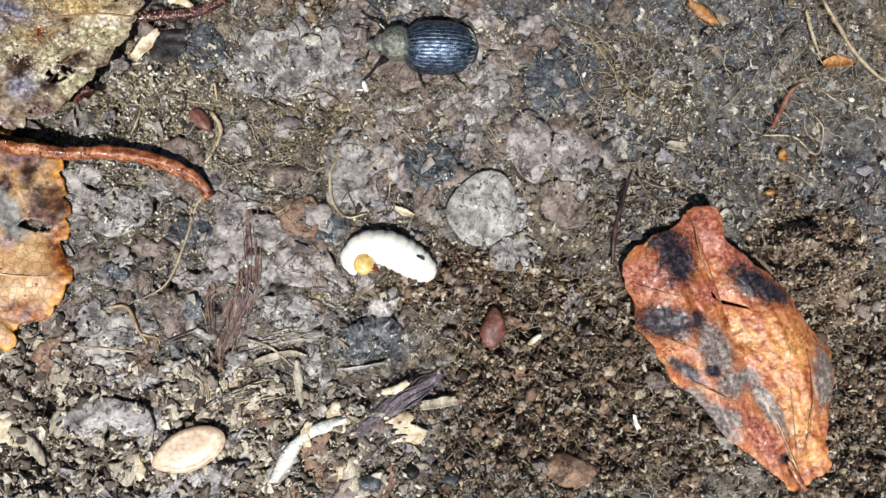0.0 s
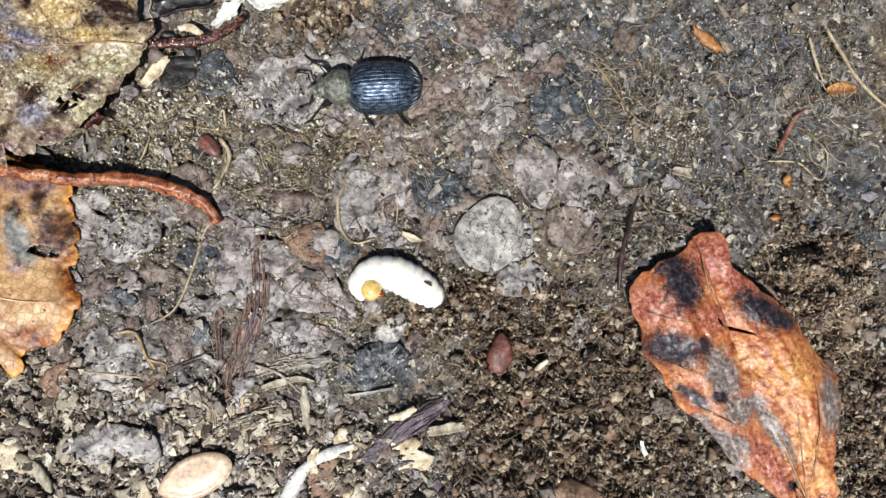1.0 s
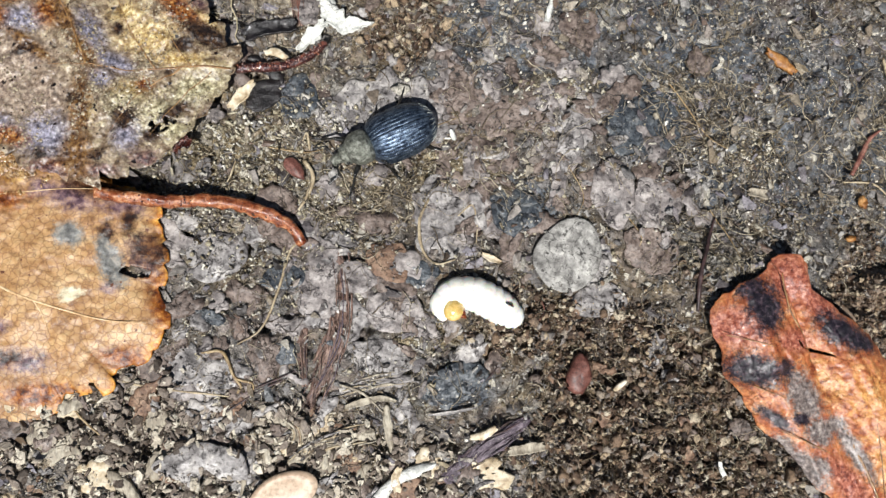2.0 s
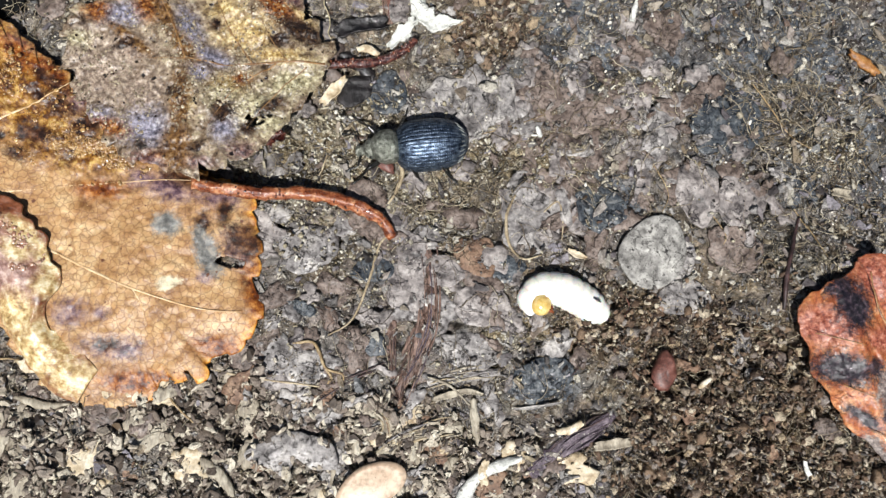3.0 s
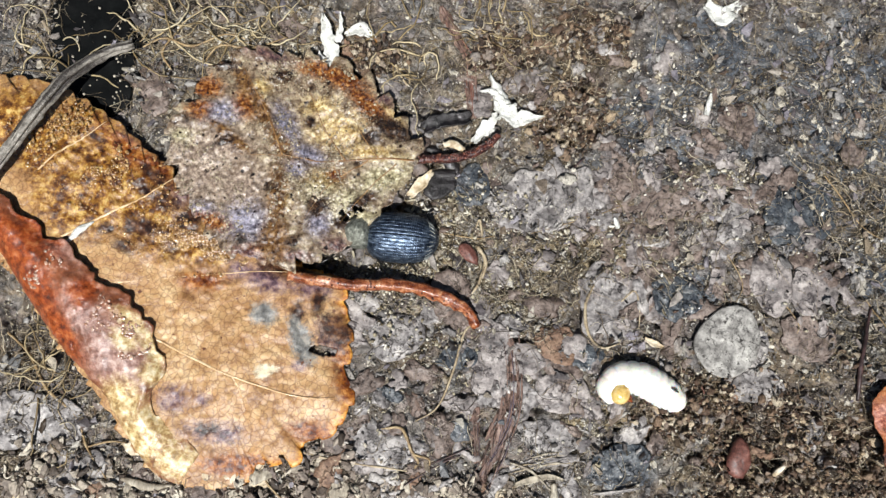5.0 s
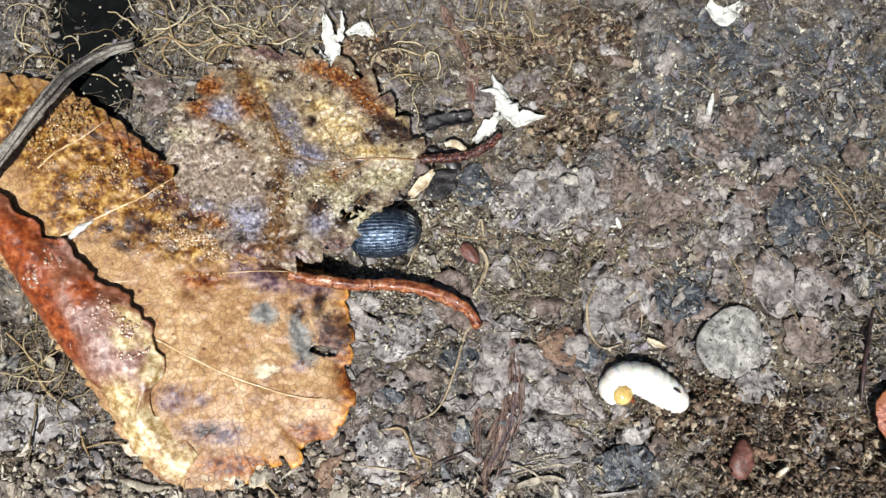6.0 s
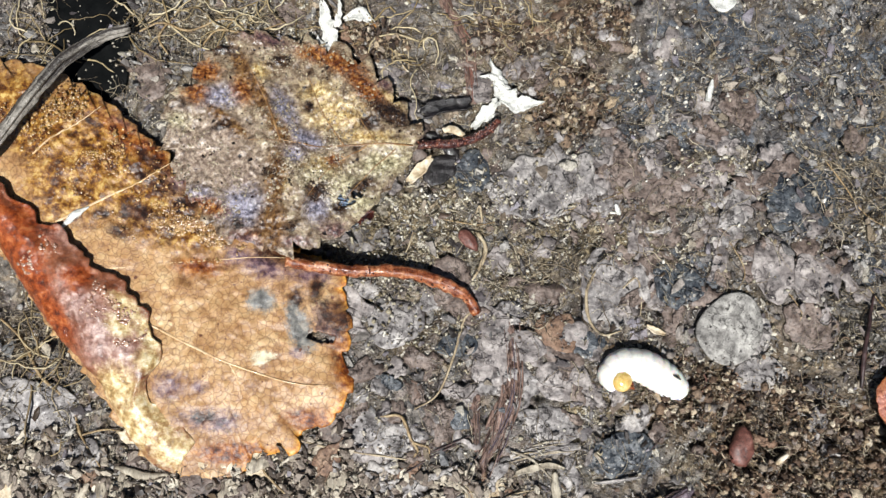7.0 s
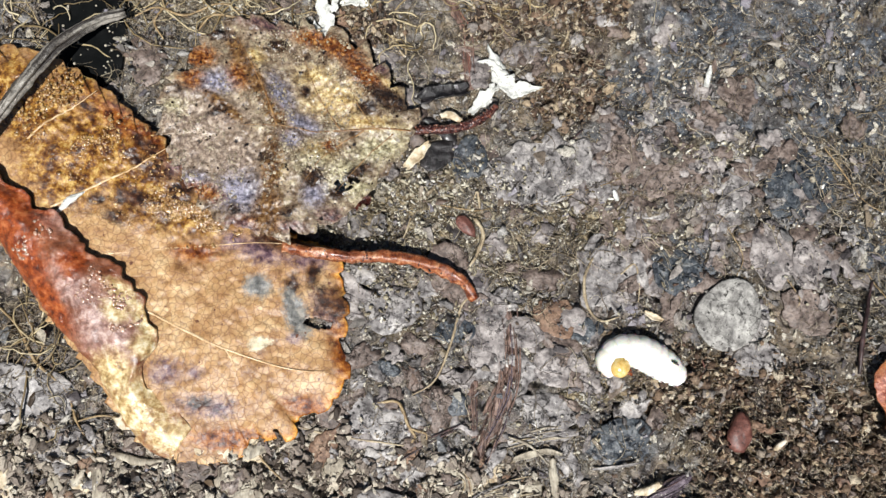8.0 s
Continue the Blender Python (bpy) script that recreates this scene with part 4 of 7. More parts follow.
    at = {"pale": blobs(x, y, [(*(-38.08, 3.49), 1.5, 0.6, -45), (*(-36.68, 1.93), 1.3, 0.6, -60), (*(-38.50, 2.47), 1.0, 0.8, 0), (*(-36.44, -0.05), 0.9, 0.9, 0), (*(-38.58, -1.90), 1.6, 1.5, 0), (*(-37.03, -4.42), 2.6, 2.2, 0), (*(-34.37, -6.31), 2.4, 1.3, -20)]),
          "mauve": 0.9 * blobs(x, y, [(*(-39.38, 1.25), 2.6, 2.0, -50), (*(-41.36, 3.58), 2.2, 1.2, -50), (*(-44.95, 9.97), 3.0, 0.9, -38), (*(-37.90, 0.10), 1.2, 1.4, 0)]),
          "rust": blobs(x, y, [(*(-47.33, 8.68), 3.4, 3.0, 0), (*(-45.50, 6.29), 3.4, 1.5, -58), (*(-43.41, 3.12), 2.8, 0.9, -55), (*(-41.75, 5.59), 0.9, 1.1, 0), (*(-37.30, -3.64), 0.5, 0.4, 0)])}
    part("rolled_edge", v, f, FLAP_LEAF, leaf, "red-brown rolled edge with pale rim", attributes=at)
    path = smooth([(-27.31, 7.55), (-23.06, 6.93), (-19.23, 7.02), (-16.22, 6.48), (-14.05, 5.55), (-12.95, 4.20)], 60)
    z = np.interp(np.linspace(0, 1, 60), [0, 0.2, 0.5, 0.85, 1], [1.3, 1.45, 1.4, 1.0, 0.5])
    v, f = tube(np.column_stack([path, z]), [0.40, 0.42, 0.44, 0.44, 0.36], 18, 0.9, 0.26, 3, 0.3)
    part("stalk", v, f, STALK_RED, leaf, "glossy red-brown curved stalk")
    stalk_beads(path, z, 0.38, 90, 3, leaf, BEAD_WINE)
    fleck = smooth([(-43.51, 9.30), (-42.78, 10.16), (-41.72, 10.91)], 10)
    v, f = tube(np.column_stack([fleck, height_a(fleck[:, 0], fleck[:, 1]) + 0.15]), [0.1, 0.32, 0.05], 8, 0.5, 0.3, 2)
    part("pale_fleck", v, f, WHITE, leaf)


def ridges_b(x, y):
    """Low pinnate ridges that run out from the midrib."""
    a, b = (-18.30, 16.54), (-36.13, 16.31)
    d = np.array([b[0] - a[0], b[1] - a[1]])
    d = d / np.linalg.norm(d)
    along = (x - a[0]) * d[0] + (y - a[1]) * d[1]
    off = np.abs((x - a[0]) * d[1] - (y - a[1]) * d[0])
    return 0.10 * np.abs(np.sin((along - 0.75 * off) * 1.35)) + 0.06 * np.exp(-off ** 2 / 0.15)


def height_b(x, y, r=0.5):
    c = (-24.98, 11.32)
    lifted = np.clip(blob(x, y, (c[0], c[1], 8.0, 6.0, 15)) * 1.7 - 0.35, 0, 1)
    far = (-22.27, 20.85)
    lifted2 = np.clip(blob(x, y, (far[0], far[1], 4.5, 2.6, -40)) * 1.7 - 0.35, 0, 1)
    z = 1.0 + 1.15 * lifted + 0.9 * lifted2 + 0.22 * fbm(x, y, 4, 61, 2) + 0.12 * fbm(x, y, 1.1, 63, 3) + ridges_b(x, y) + 0.06 * fbm(x, y, 0.4, 65, 2)
    crease = (-28.97, 18.50)
    z = z + 0.25 * np.exp(-((x - crease[0]) * 0.93 + (y - crease[1]) * 0.36) ** 2 / 0.5)
    return np.maximum(z - 0.12 * np.clip(r, 0, 1) ** 6 * (1 - lifted), height(x, y) + 0.15)


def build_mottled_leaf():
    c = (-27.70, 15.84)
    leaf = thing("birch_leaf", (c[0], c[1], 0.5), "rotting mottled brown birch leaf, wet, toothed and partly eaten", "leaf", "fallen leaves")
    outline = [(-17.96, 16.70), (-18.73, 18.76), (-20.58, 21.38), (-22.58, 22.96), (-24.51, 24.04), (-27.37, 24.62), (-30.43, 24.91), (-32.75, 24.15), (-34.81, 22.78), (-34.99, 21.11), (-36.29, 19.71),
               (-36.86, 17.69), (-36.13, 14.66), (-34.24, 11.71), (-31.78, 9.24), (-28.59, 8.42), (-26.08, 8.68), (-23.57, 9.21), (-21.89, 10.63), (-20.54, 12.57), (-19.01, 14.62)]
    net = (-22.73, 12.48)

    def hole(x, y):
        near = blob(x, y, (net[0], net[1], 1.1, 0.6, 35))
        cell = vnoise(x * 0.8 + y * 0.6, (y * 0.8 - x * 0.6) * 1.3, 0.30, 71)
        eaten = fbm(x, y, 0.9, 73, 2) > 1.2
        return ((near > 0.5) & (cell > 0.22)) | (eaten & (fbm(x, y, 6, 75, 2) > 0.1))

    v, f = star_sheet(outline, c, height_b, 0.10, 520, 100, 1.3, 2.1, 0.22, 9, hole, [(*(-21.48, 10.81), 3.4, 2.6, 40), (*(-19.10, 14.79), 2.4, 1.6, 40)])
    x, y = v[:, 0], v[:, 1]
    at = {
        "rust": blobs(x, y, [(*(-24.11, 22.76), 2.4, 0.8, -25), (*(-21.85, 20.54), 2.4, 0.8, -45), (*(-34.38, 21.78), 1.3, 0.9, 0), (*(-34.79, 19.99), 0.9, 0.8, 0), (*(-25.87, 23.47), 1.7, 0.7, -10), (*(-31.23, 20.58), 0.9, 1.2, 20), (*(-29.19, 8.98), 2.0, 0.6, 0), (*(-33.09, 11.30), 1.4, 0.6, -20), (*(-24.12, 15.12), 0.7, 0.5, 0)]),
        "dark": blobs(x, y, [(*(-20.06, 18.91), 1.8, 0.8, -25), (*(-21.53, 18.10), 0.8, 0.6, 0), (*(-28.91, 14.11), 0.5, 0.4, 0), (*(-21.92, 13.26), 1.3, 0.45, 35), (*(-30.92, 9.98), 0.45, 0.4, 0), (*(-26.96, 9.90), 0.4, 0.4, 0), (*(-32.63, 17.65), 0.9, 0.35, 20), (*(-33.62, 23.88), 1.8, 0.5, -10), (*(-25.24, 12.71), 0.9, 0.9, 0), (*(-28.43, 23.01), 0.8, 0.5, 0), (*(-23.51, 11.49), 0.6, 0.5, 0), (*(-26.28, 19.29), 0.4, 0.5, 0)]),
        "crease": blobs(x, y, [(*(-31.56, 22.35), 0.6, 1.7, 28), (*(-30.08, 20.08), 0.6, 1.8, 30), (*(-28.40, 17.39), 0.6, 1.8, 35), (*(-28.35, 13.47), 0.8, 2.4, 0), (*(-28.35, 10.07), 1.1, 1.8, 0), (*(-32.32, 17.97), 0.4, 2.2, 55)]),
        "violet": 0.9 * blobs(x, y, [(*(-34.20, 15.18), 2.8, 2.6, 0), (*(-32.66, 16.99), 2.6, 1.6, 0), (*(-31.17, 13.79), 2.2, 2.4, 0), (*(-35.63, 17.31), 1.6, 1.8, 0)]),
        "mauve": 0.85 * blobs(x, y, [(*(-30.59, 11.26), 2.1, 1.6, 0), (*(-33.07, 19.82), 1.8, 1.0, 10), (*(-28.15, 18.94), 0.9, 1.9, 25), (*(-26.34, 16.75), 1.6, 0.7, -20), (*(-25.17, 11.44), 0.9, 1.2, 0), (*(-27.09, 15.47), 0.9, 0.8, 0), (*(-28.42, 9.85), 1.0, 0.8, 0), (*(-33.97, 12.19), 1.2, 0.7, 0)]),
        "plum": 0.8 * blobs(x, y, [(*(-23.84, 9.80), 1.3, 0.8, 0), (*(-30.03, 8.96), 2.0, 0.6, -10), (*(-20.59, 21.18), 0.8, 0.5, -40), (*(-29.82, 24.56), 2.4, 0.6, -12), (*(-26.70, 8.86), 1.6, 0.5, 0)]),
        "gold": 0.7 * blobs(x, y, [(*(-23.90, 18.53), 3.0, 1.8, -10), (*(-21.69, 17.00), 3.0, 0.7, -5), (*(-24.94, 14.68), 1.8, 1.0, 0), (*(-30.26, 21.97), 1.1, 0.8, 0), (*(-25.70, 20.43), 1.6, 1.0, 0), (*(-20.11, 20.09), 1.6, 0.4, -40), (*(-27.79, 13.07), 0.6, 1.4, 0)]),
        "cream": 0.85 * blobs(x, y, [(*(-20.53, 14.91), 2.8, 1.1, 25), (*(-23.16, 13.00), 1.8, 1.2, 20), (*(-25.29, 13.56), 1.4, 1.0, 0), (*(-36.00, 17.81), 0.9, 0.8, 0), (*(-21.86, 11.98), 1.4, 0.8, 20)]),
    }
    part("blade", v, f, MOTTLED_LEAF, leaf, "mottled brown blade with holes", attributes=at)
    rows = (([(-18.30, 16.54), (-21.74, 16.43), (-25.15, 16.15), (-28.14, 16.45), (-31.95, 16.58)], 0.11), ([(-28.14, 16.45), (-29.52, 19.69), (-31.77, 23.60)], 0.13),
            ([(-21.74, 16.34), (-24.63, 14.20), (-26.58, 11.10)], 0.08), ([(-23.45, 16.26), (-25.30, 19.01), (-26.77, 22.51)], 0.08),
            ([(-19.58, 16.17), (-21.23, 14.56), (-22.85, 12.54), (-23.84, 11.21)], 0.07), ([(-20.88, 16.42), (-22.25, 18.26), (-23.45, 20.88)], 0.06))
    for row, r in rows:
        v, f = tube(draped(row, height_b, 40, 0.0), [r * 0.7, r * 0.5, r * 0.1], 8, 0.7, 0.25)
        part("vein", v, f, VEIN_DARK, leaf)
    v, f = ribbon([(-22.38, 10.66), (-21.73, 11.20), (-20.99, 11.57)], [0.3, 0.6, 0.2], 0.12, 0.5, 31, 1.9)
    part("curled_scrap", v, f, STALK_DARK, leaf, "dark brown curled scrap at the edge")
    path = smooth([(-19.60, 16.49), (-17.22, 16.82), (-14.83, 17.10), (-12.87, 18.00), (-11.71, 19.14)], 50)
    z = np.interp(np.linspace(0, 1, 50), [0, 0.4, 1], [1.1, 1.2, 0.8])
    v, f = tube(np.column_stack([path, z]), [0.2, 0.3, 0.36, 0.34, 0.25], 14, 0.9, 0.12, 6)
    part("stalk", v, f, STALK_DARK, leaf, "dark red pitted stalk")
    stalk_beads(path, z, 0.34, 160, 4, leaf, BEAD_WINE)


def height_c(x, y, r=0.5):
    a, b = np.array((21.81, 2.13)), np.array((29.47, -16.26))
    d = (b - a) / np.linalg.norm(b - a)
    along = (x - a[0]) * d[0] + (y - a[1]) * d[1]
    off = (x - a[0]) * d[1] - (y - a[1]) * d[0]
    bent = off - 0.6 * np.sin(np.clip(along / 20, 0, 1) * math.pi)
    flap = np.clip(bent / 0.25, 0, 1) * np.clip((6.3 - along) / 0.6, 0, 1)
    z = 3.15 + 0.45 * flap + 0.26 * np.minimum(np.abs(bent), 3.2) - 0.05 * np.clip(np.abs(bent) - 2.5, 0, 9) ** 2
    z = z + 0.25 * np.exp(-((along + 1.0) / 3.0) ** 2) + 0.16 * fbm(x, y, 2.5, 81, 3) + 0.05 * fbm(x, y, 0.7, 83, 3) + 0.022 * fbm(x, y, 0.3, 85, 2)
    z = z + 0.07 * vnoise(off * 2.2 + 0.5 * vnoise(x, y, 2.0, 87), along * 0.22, 1.0, 86)
    return np.maximum(z - 0.9 * np.clip(r, 0, 1) ** 4, height(x, y) + 0.15)


def build_orange_leaf():
    c = (24.13, -6.59)
    leaf = thing("beech_leaf", (c[0], c[1], 0.5), "dry orange-brown leaf with black blotches, folded along its midrib", "leaf", "fallen leaves")
    outline = [(21.40, 3.43), (23.15, 3.83), (23.74, 3.17), (24.13, 1.34), (26.23, -0.39), (28.60, -2.13), (29.95, -4.00), (31.57, -5.96), (32.53, -6.71), (32.71, -7.62), (32.27, -9.60), (31.61, -11.63), (31.35, -13.66), (31.91, -15.14),
               (30.68, -16.15), (30.00, -16.77), (28.59, -16.89), (28.01, -16.07), (25.99, -14.54), (23.88, -13.09), (22.73, -11.47), (21.40, -9.92), (19.82, -8.62), (18.52, -6.27), (17.28, -5.06), (17.06, -3.36), (16.22, -1.01), (16.44, -0.04), (17.82, 1.20), (19.99, 2.21)]
    slit = (*(24.25, -3.36), 1.25, 0.08, -14)
    slit2 = (*(22.68, -2.75), 0.35, 0.10, -50)

    def hole(x, y):
        return (blob(x, y, slit) > 0.5) | (blob(x, y, slit2) > 0.5)

    v, f = star_sheet(outline, c, height_c, 0.2, 480, 120, 0.0, 1.5, 0.10, 13, hole)
    x, y = v[:, 0], v[:, 1]
    at = {
        "dark": blobs(x, y, [(*(19.87, -0.21), 1.5, 1.9, 10), (*(19.19, 1.10), 1.4, 1.0, 20), (*(26.10, -1.94), 2.4, 1.2, -25), (*(27.63, -2.63), 1.4, 0.8, -20), (*(19.10, -4.63), 2.3, 1.2, -10), (*(21.12, -4.48), 0.9, 0.7, 0), (*(20.78, -8.15), 1.4, 0.45, -35), (*(22.49, -8.15), 0.7, 0.4, 0), (*(28.16, -14.56), 0.5, 0.4, 0)]),
        "grey": blobs(x, y, [(*(22.83, -6.56), 1.3, 2.1, 25), (*(24.03, -9.05), 1.3, 1.1, 0), (*(25.24, -8.58), 0.9, 0.7, 0), (*(31.25, -8.68), 1.2, 2.2, 0), (*(26.68, -10.40), 2.8, 0.6, -55), (*(22.97, -11.57), 2.2, 0.8, -45), (*(21.53, -10.16), 1.2, 0.6, -45), (*(23.98, -11.38), 1.0, 0.5, -45)]),
        "gold": 0.6 * blobs(x, y, [(*(28.79, -11.43), 3.6, 1.6, -75), (*(28.10, -6.61), 2.6, 2.6, 0), (*(30.11, -14.29), 1.8, 1.8, 0), (*(25.06, -5.77), 1.0, 2.4, 30)]),
        "red": blobs(x, y, [(*(22.28, 1.94), 1.9, 1.9, 0), (*(17.99, -1.54), 2.4, 1.4, 0), (*(24.33, 0.31), 2.0, 1.2, -40), (*(26.23, -12.79), 3.0, 0.9, -48), (*(22.06, -2.55), 1.4, 0.9, 0)]),
    }
    part("blade", v, f, ORANGE_LEAF, leaf, "orange-brown folded blade with black blotches", attributes=at)
    rows = (([(21.37, 2.31), (21.78, 0.08), (22.96, -2.14), (24.07, -4.97), (25.76, -8.19), (27.49, -11.81), (29.27, -15.81)], 0.15),
            ([(29.27, -15.81), (28.59, -11.03), (27.89, -6.60)], 0.06), ([(29.38, -15.42), (29.91, -10.65), (29.63, -6.62)], 0.06), ([(25.76, -8.19), (22.31, -6.96), (18.99, -5.74)], 0.05),
            ([(27.49, -11.81), (23.91, -10.15), (21.00, -8.92)], 0.06), ([(23.67, -4.16), (20.31, -2.95), (16.98, -2.15)], 0.05), ([(28.09, -13.01), (25.30, -6.58), (24.94, -4.57)], 0.06))
    for row, r in rows:
        v, f = tube(draped(row, height_c, 40, -0.03), [r * 0.3, r * 0.7, r * 0.7], 8, 0.6, 0.25)
        part("vein", v, f, VEIN_DARK, leaf)
    path = smooth([(28.25, -14.60), (28.82, -15.74), (29.43, -16.76)], 14)
    v, f = tube(np.column_stack([path, height_c(path[:, 0], path[:, 1]) + 0.1]), [0.15, 0.3, 0.22], 10, 0.8, 0.2, 2)
    part("stalk", v, f, STALK_RED, leaf, "short broken red stalk")


build_tan_leaf()
build_mottled_leaf()
build_orange_leaf()

plate([(-17.24, 15.79), (-15.16, 16.60), (-14.86, 15.45), (-15.87, 13.98), (-17.27, 14.18)], BARK, "black-brown wet leaf scrap under a stalk", 0.45, 0.2, 0.16, 0.14, 1400)


def flap_top(x, y):
    """The rolled edge's upper face, found by its nearest point."""
    t = FLAP_GRID.reshape(-1, 3)
    return np.array([t[np.argmin((t[:, 0] - a) ** 2 + (t[:, 1] - b) ** 2), 2] for a, b in zip(x, y)])


def blisters(name, spots, count, top, small, large, label, seed, material):
    """Tiny wet beads standing on a leaf."""
    g = np.random.default_rng(seed)
    vs, fs, o = [], [], 0
    bv, bf = ball(1, 1, 0.28, 10, 8)
    k = 0
    while k < count:
        s = spots[g.integers(len(spots))]
        a, q = g.uniform(0, 2 * math.pi), math.sqrt(g.uniform())
        c, n = math.cos(radians(s[4])), math.sin(radians(s[4]))
        ex, ey = s[2] * q * math.cos(a), s[3] * q * math.sin(a)
        x, y = s[0] + ex * c - ey * n, s[1] + ex * n + ey * c
        if fbm(np.array([x]), np.array([y]), 2.0, seed, 2)[0] < -0.1:
            continue
        size = small * (large / small) ** g.uniform() ** 2
        z = float(top(np.array([x]), np.array([y]))[0])
        vs.append(bv * size * g.uniform(0.7, 1.3, 3) + np.array([x, y, z + size * 0.1]))
        fs += [tuple(i + o for i in f) for f in bf]
        o += len(bv)
        k += 1
    tagged(new(name, mesh(name, np.vstack(vs) * MM, fs, material)), label, "wet beads", "", "stuff")


blisters("wet_beads", WET_SPOTS + [(*(-34.07, 9.15), 3.6, 1.2, -20), (*(-33.24, 9.19), 3.0, 1.0, -15), (*(-42.54, 16.55), 3.5, 1.6, -35), (*(-28.09, -0.06), 0.9, 0.5, 10)], 2000, height_a, 0.04, 0.15, "wet beads on a tan leaf", 5, BEAD_AMBER)
blisters("wet_beads", [(*(-41.10, 4.66), 4.5, 1.2, -42), (*(-44.93, 7.39), 4, 1.5, -45), (*(-38.31, 2.32), 1.6, 1.4, 0)], 260, flap_top, 0.05, 0.18, "tiny wet beads on a rolled leaf edge", 8, BEAD_ROSE)
blisters("wet_beads", [(*(-25.39, 20.01), 6, 4, -30), (*(-23.43, 15.21), 5, 2.5, 20), (*(-31.12, 15.32), 5, 5, 0)], 2200, height_b, 0.03, 0.12, "tiny wet beads on a mottled leaf", 6, BEAD_TAN)


# ---- twig, black patch, white fragments, chips, seeds ----
def build_twig():
    p = smooth([(-51.86, 9.11), (-48.40, 14.56), (-45.92, 18.83), (-43.80, 21.92), (-41.73, 23.85), (-40.04, 24.72)], 60)
    z = np.interp(np.linspace(0, 1, 60), [0, 0.3, 0.7, 1], [2.2, 2.7, 2.6, 1.2])
    v, f = tube(np.column_stack([p, z]), [0.46, 0.42, 0.42, 0.46, 0.34], 28, 0.95, 0.16, 8, 0.4)
    a = np.tile(np.arange(28), 60)
    along = np.repeat(np.arange(60), 28)
    at = {"streak": 0.38 + 0.6 * vnoise(a * 0.9, along * 0.07, 1.0, 4) + 0.2 * vnoise(a * 2.1, along * 0.2, 1.0, 6)}
    solid("twig", v, f, TWIG, "bent grey weathered twig lying across a leaf", "twig", attributes=at)


def build_black_patch():
    a = (-42.98, 24.23)

    def rise(x, y, r):
        return low(x, y) + 0.3 + 0.10 * fbm(x, y, 2, 91, 3) - 0.15 * r ** 6

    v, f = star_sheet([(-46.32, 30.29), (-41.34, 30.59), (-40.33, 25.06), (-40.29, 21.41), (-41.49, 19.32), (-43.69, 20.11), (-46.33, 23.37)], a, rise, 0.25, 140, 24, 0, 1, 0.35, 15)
    q = thing("black_patch", (*a, 0.0), "near-black patch sprinkled with pale grains", "shard")
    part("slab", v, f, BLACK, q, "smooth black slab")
    g = np.random.default_rng(77)
    for k in range(34):
        x, y = a[0] + g.uniform(-2.4, 2.4), a[1] + g.uniform(-4.2, 4.2)
        bv, bf = ball(1, 1, 0.8, 6, 4)
        z = float(rise(np.array([x]), np.array([y]), 0)[0])
        part("grain", bv * g.uniform(0.04, 0.12) + np.array([x, y, z + 0.02]), bf, SAND, q, "pale grain")


def lump(name, at, rx, ry, rz, turn, material, label, category, lift=0.0, rough=0.15, seed=0, group="", point=0.0, sides=22):
    """A rounded solid with an uneven skin; point narrows one end."""
    v, f = ball(1, 1, 1, sides, 14)
    k = 1 + rough * (vnoise(v[:, 0] * 1.7 + seed * 5.1, v[:, 1] * 1.7 + v[:, 2], 1.0, seed) + 0.5 * vnoise(v[:, 0] * 4 + v[:, 2] * 3, v[:, 1] * 4 + seed, 1.0, seed + 3))
    v = v * k[:, None]
    v[:, 1] *= 1 - point * np.clip(v[:, 0], -1, 1)
    v = v * np.array([rx, ry, rz])
    c, s = math.cos(radians(turn)), math.sin(radians(turn))
    x, y = v[:, 0] * c - v[:, 1] * s + at[0], v[:, 0] * s + v[:, 1] * c + at[1]
    z0 = float(low(np.array([at[0]]), np.array([at[1]]))[0])
    return solid(name, np.column_stack([x, y, v[:, 2] + z0 + rz * 0.55 + lift]), f, material, label, category, group)


def splinter(name, points, r, material, label, category="wood splinter", lift=0.2, flat=0.5, rough=0.3, seed=0, group="", sides=10, count=26):
    """A chip or splinter (a torn ribbon), or a root (round), laid along a line on the ground."""
    if flat < 0.95:
        v, f = ribbon(points, r, 0.5 * max(r) * flat + 0.12, 0.05 + 0.3 * rough, seed, lift + 0.1)
    else:
        p = smooth(points, count)
        z = low(p[:, 0], p[:, 1]) + lift
        v, f = tube(np.column_stack([p, z]), r, sides, flat, rough, seed)
    return solid(name, v, f, material, label, category, group)


def build_seed():
    """A flat tan seed with a raised rim and a point."""
    at, turn = (-14.05, -13.37), 22
    v, f = ball(1, 1, 1, 40, 20)
    r = np.hypot(v[:, 0], v[:, 1])
    v[:, 1] *= (1 - 0.38 * np.clip(-v[:, 0], 0, 1) ** 2)
    v = v * np.array([2.6, 1.45, 0.28])
    v[:, 2] += 0.10 * np.exp(-((r - 0.86) / 0.07) ** 2) * (v[:, 2] > 0)
    c, s = math.cos(radians(turn)), math.sin(radians(turn))
    v = np.column_stack([v[:, 0] * c - v[:, 1] * s + at[0], v[:, 0] * s + v[:, 1] * c + at[1], v[:, 2] + 0.75])
    solid("seed", v, f, SEED_TAN, "smooth flat tan seed lying on grit", "seed", "seeds")


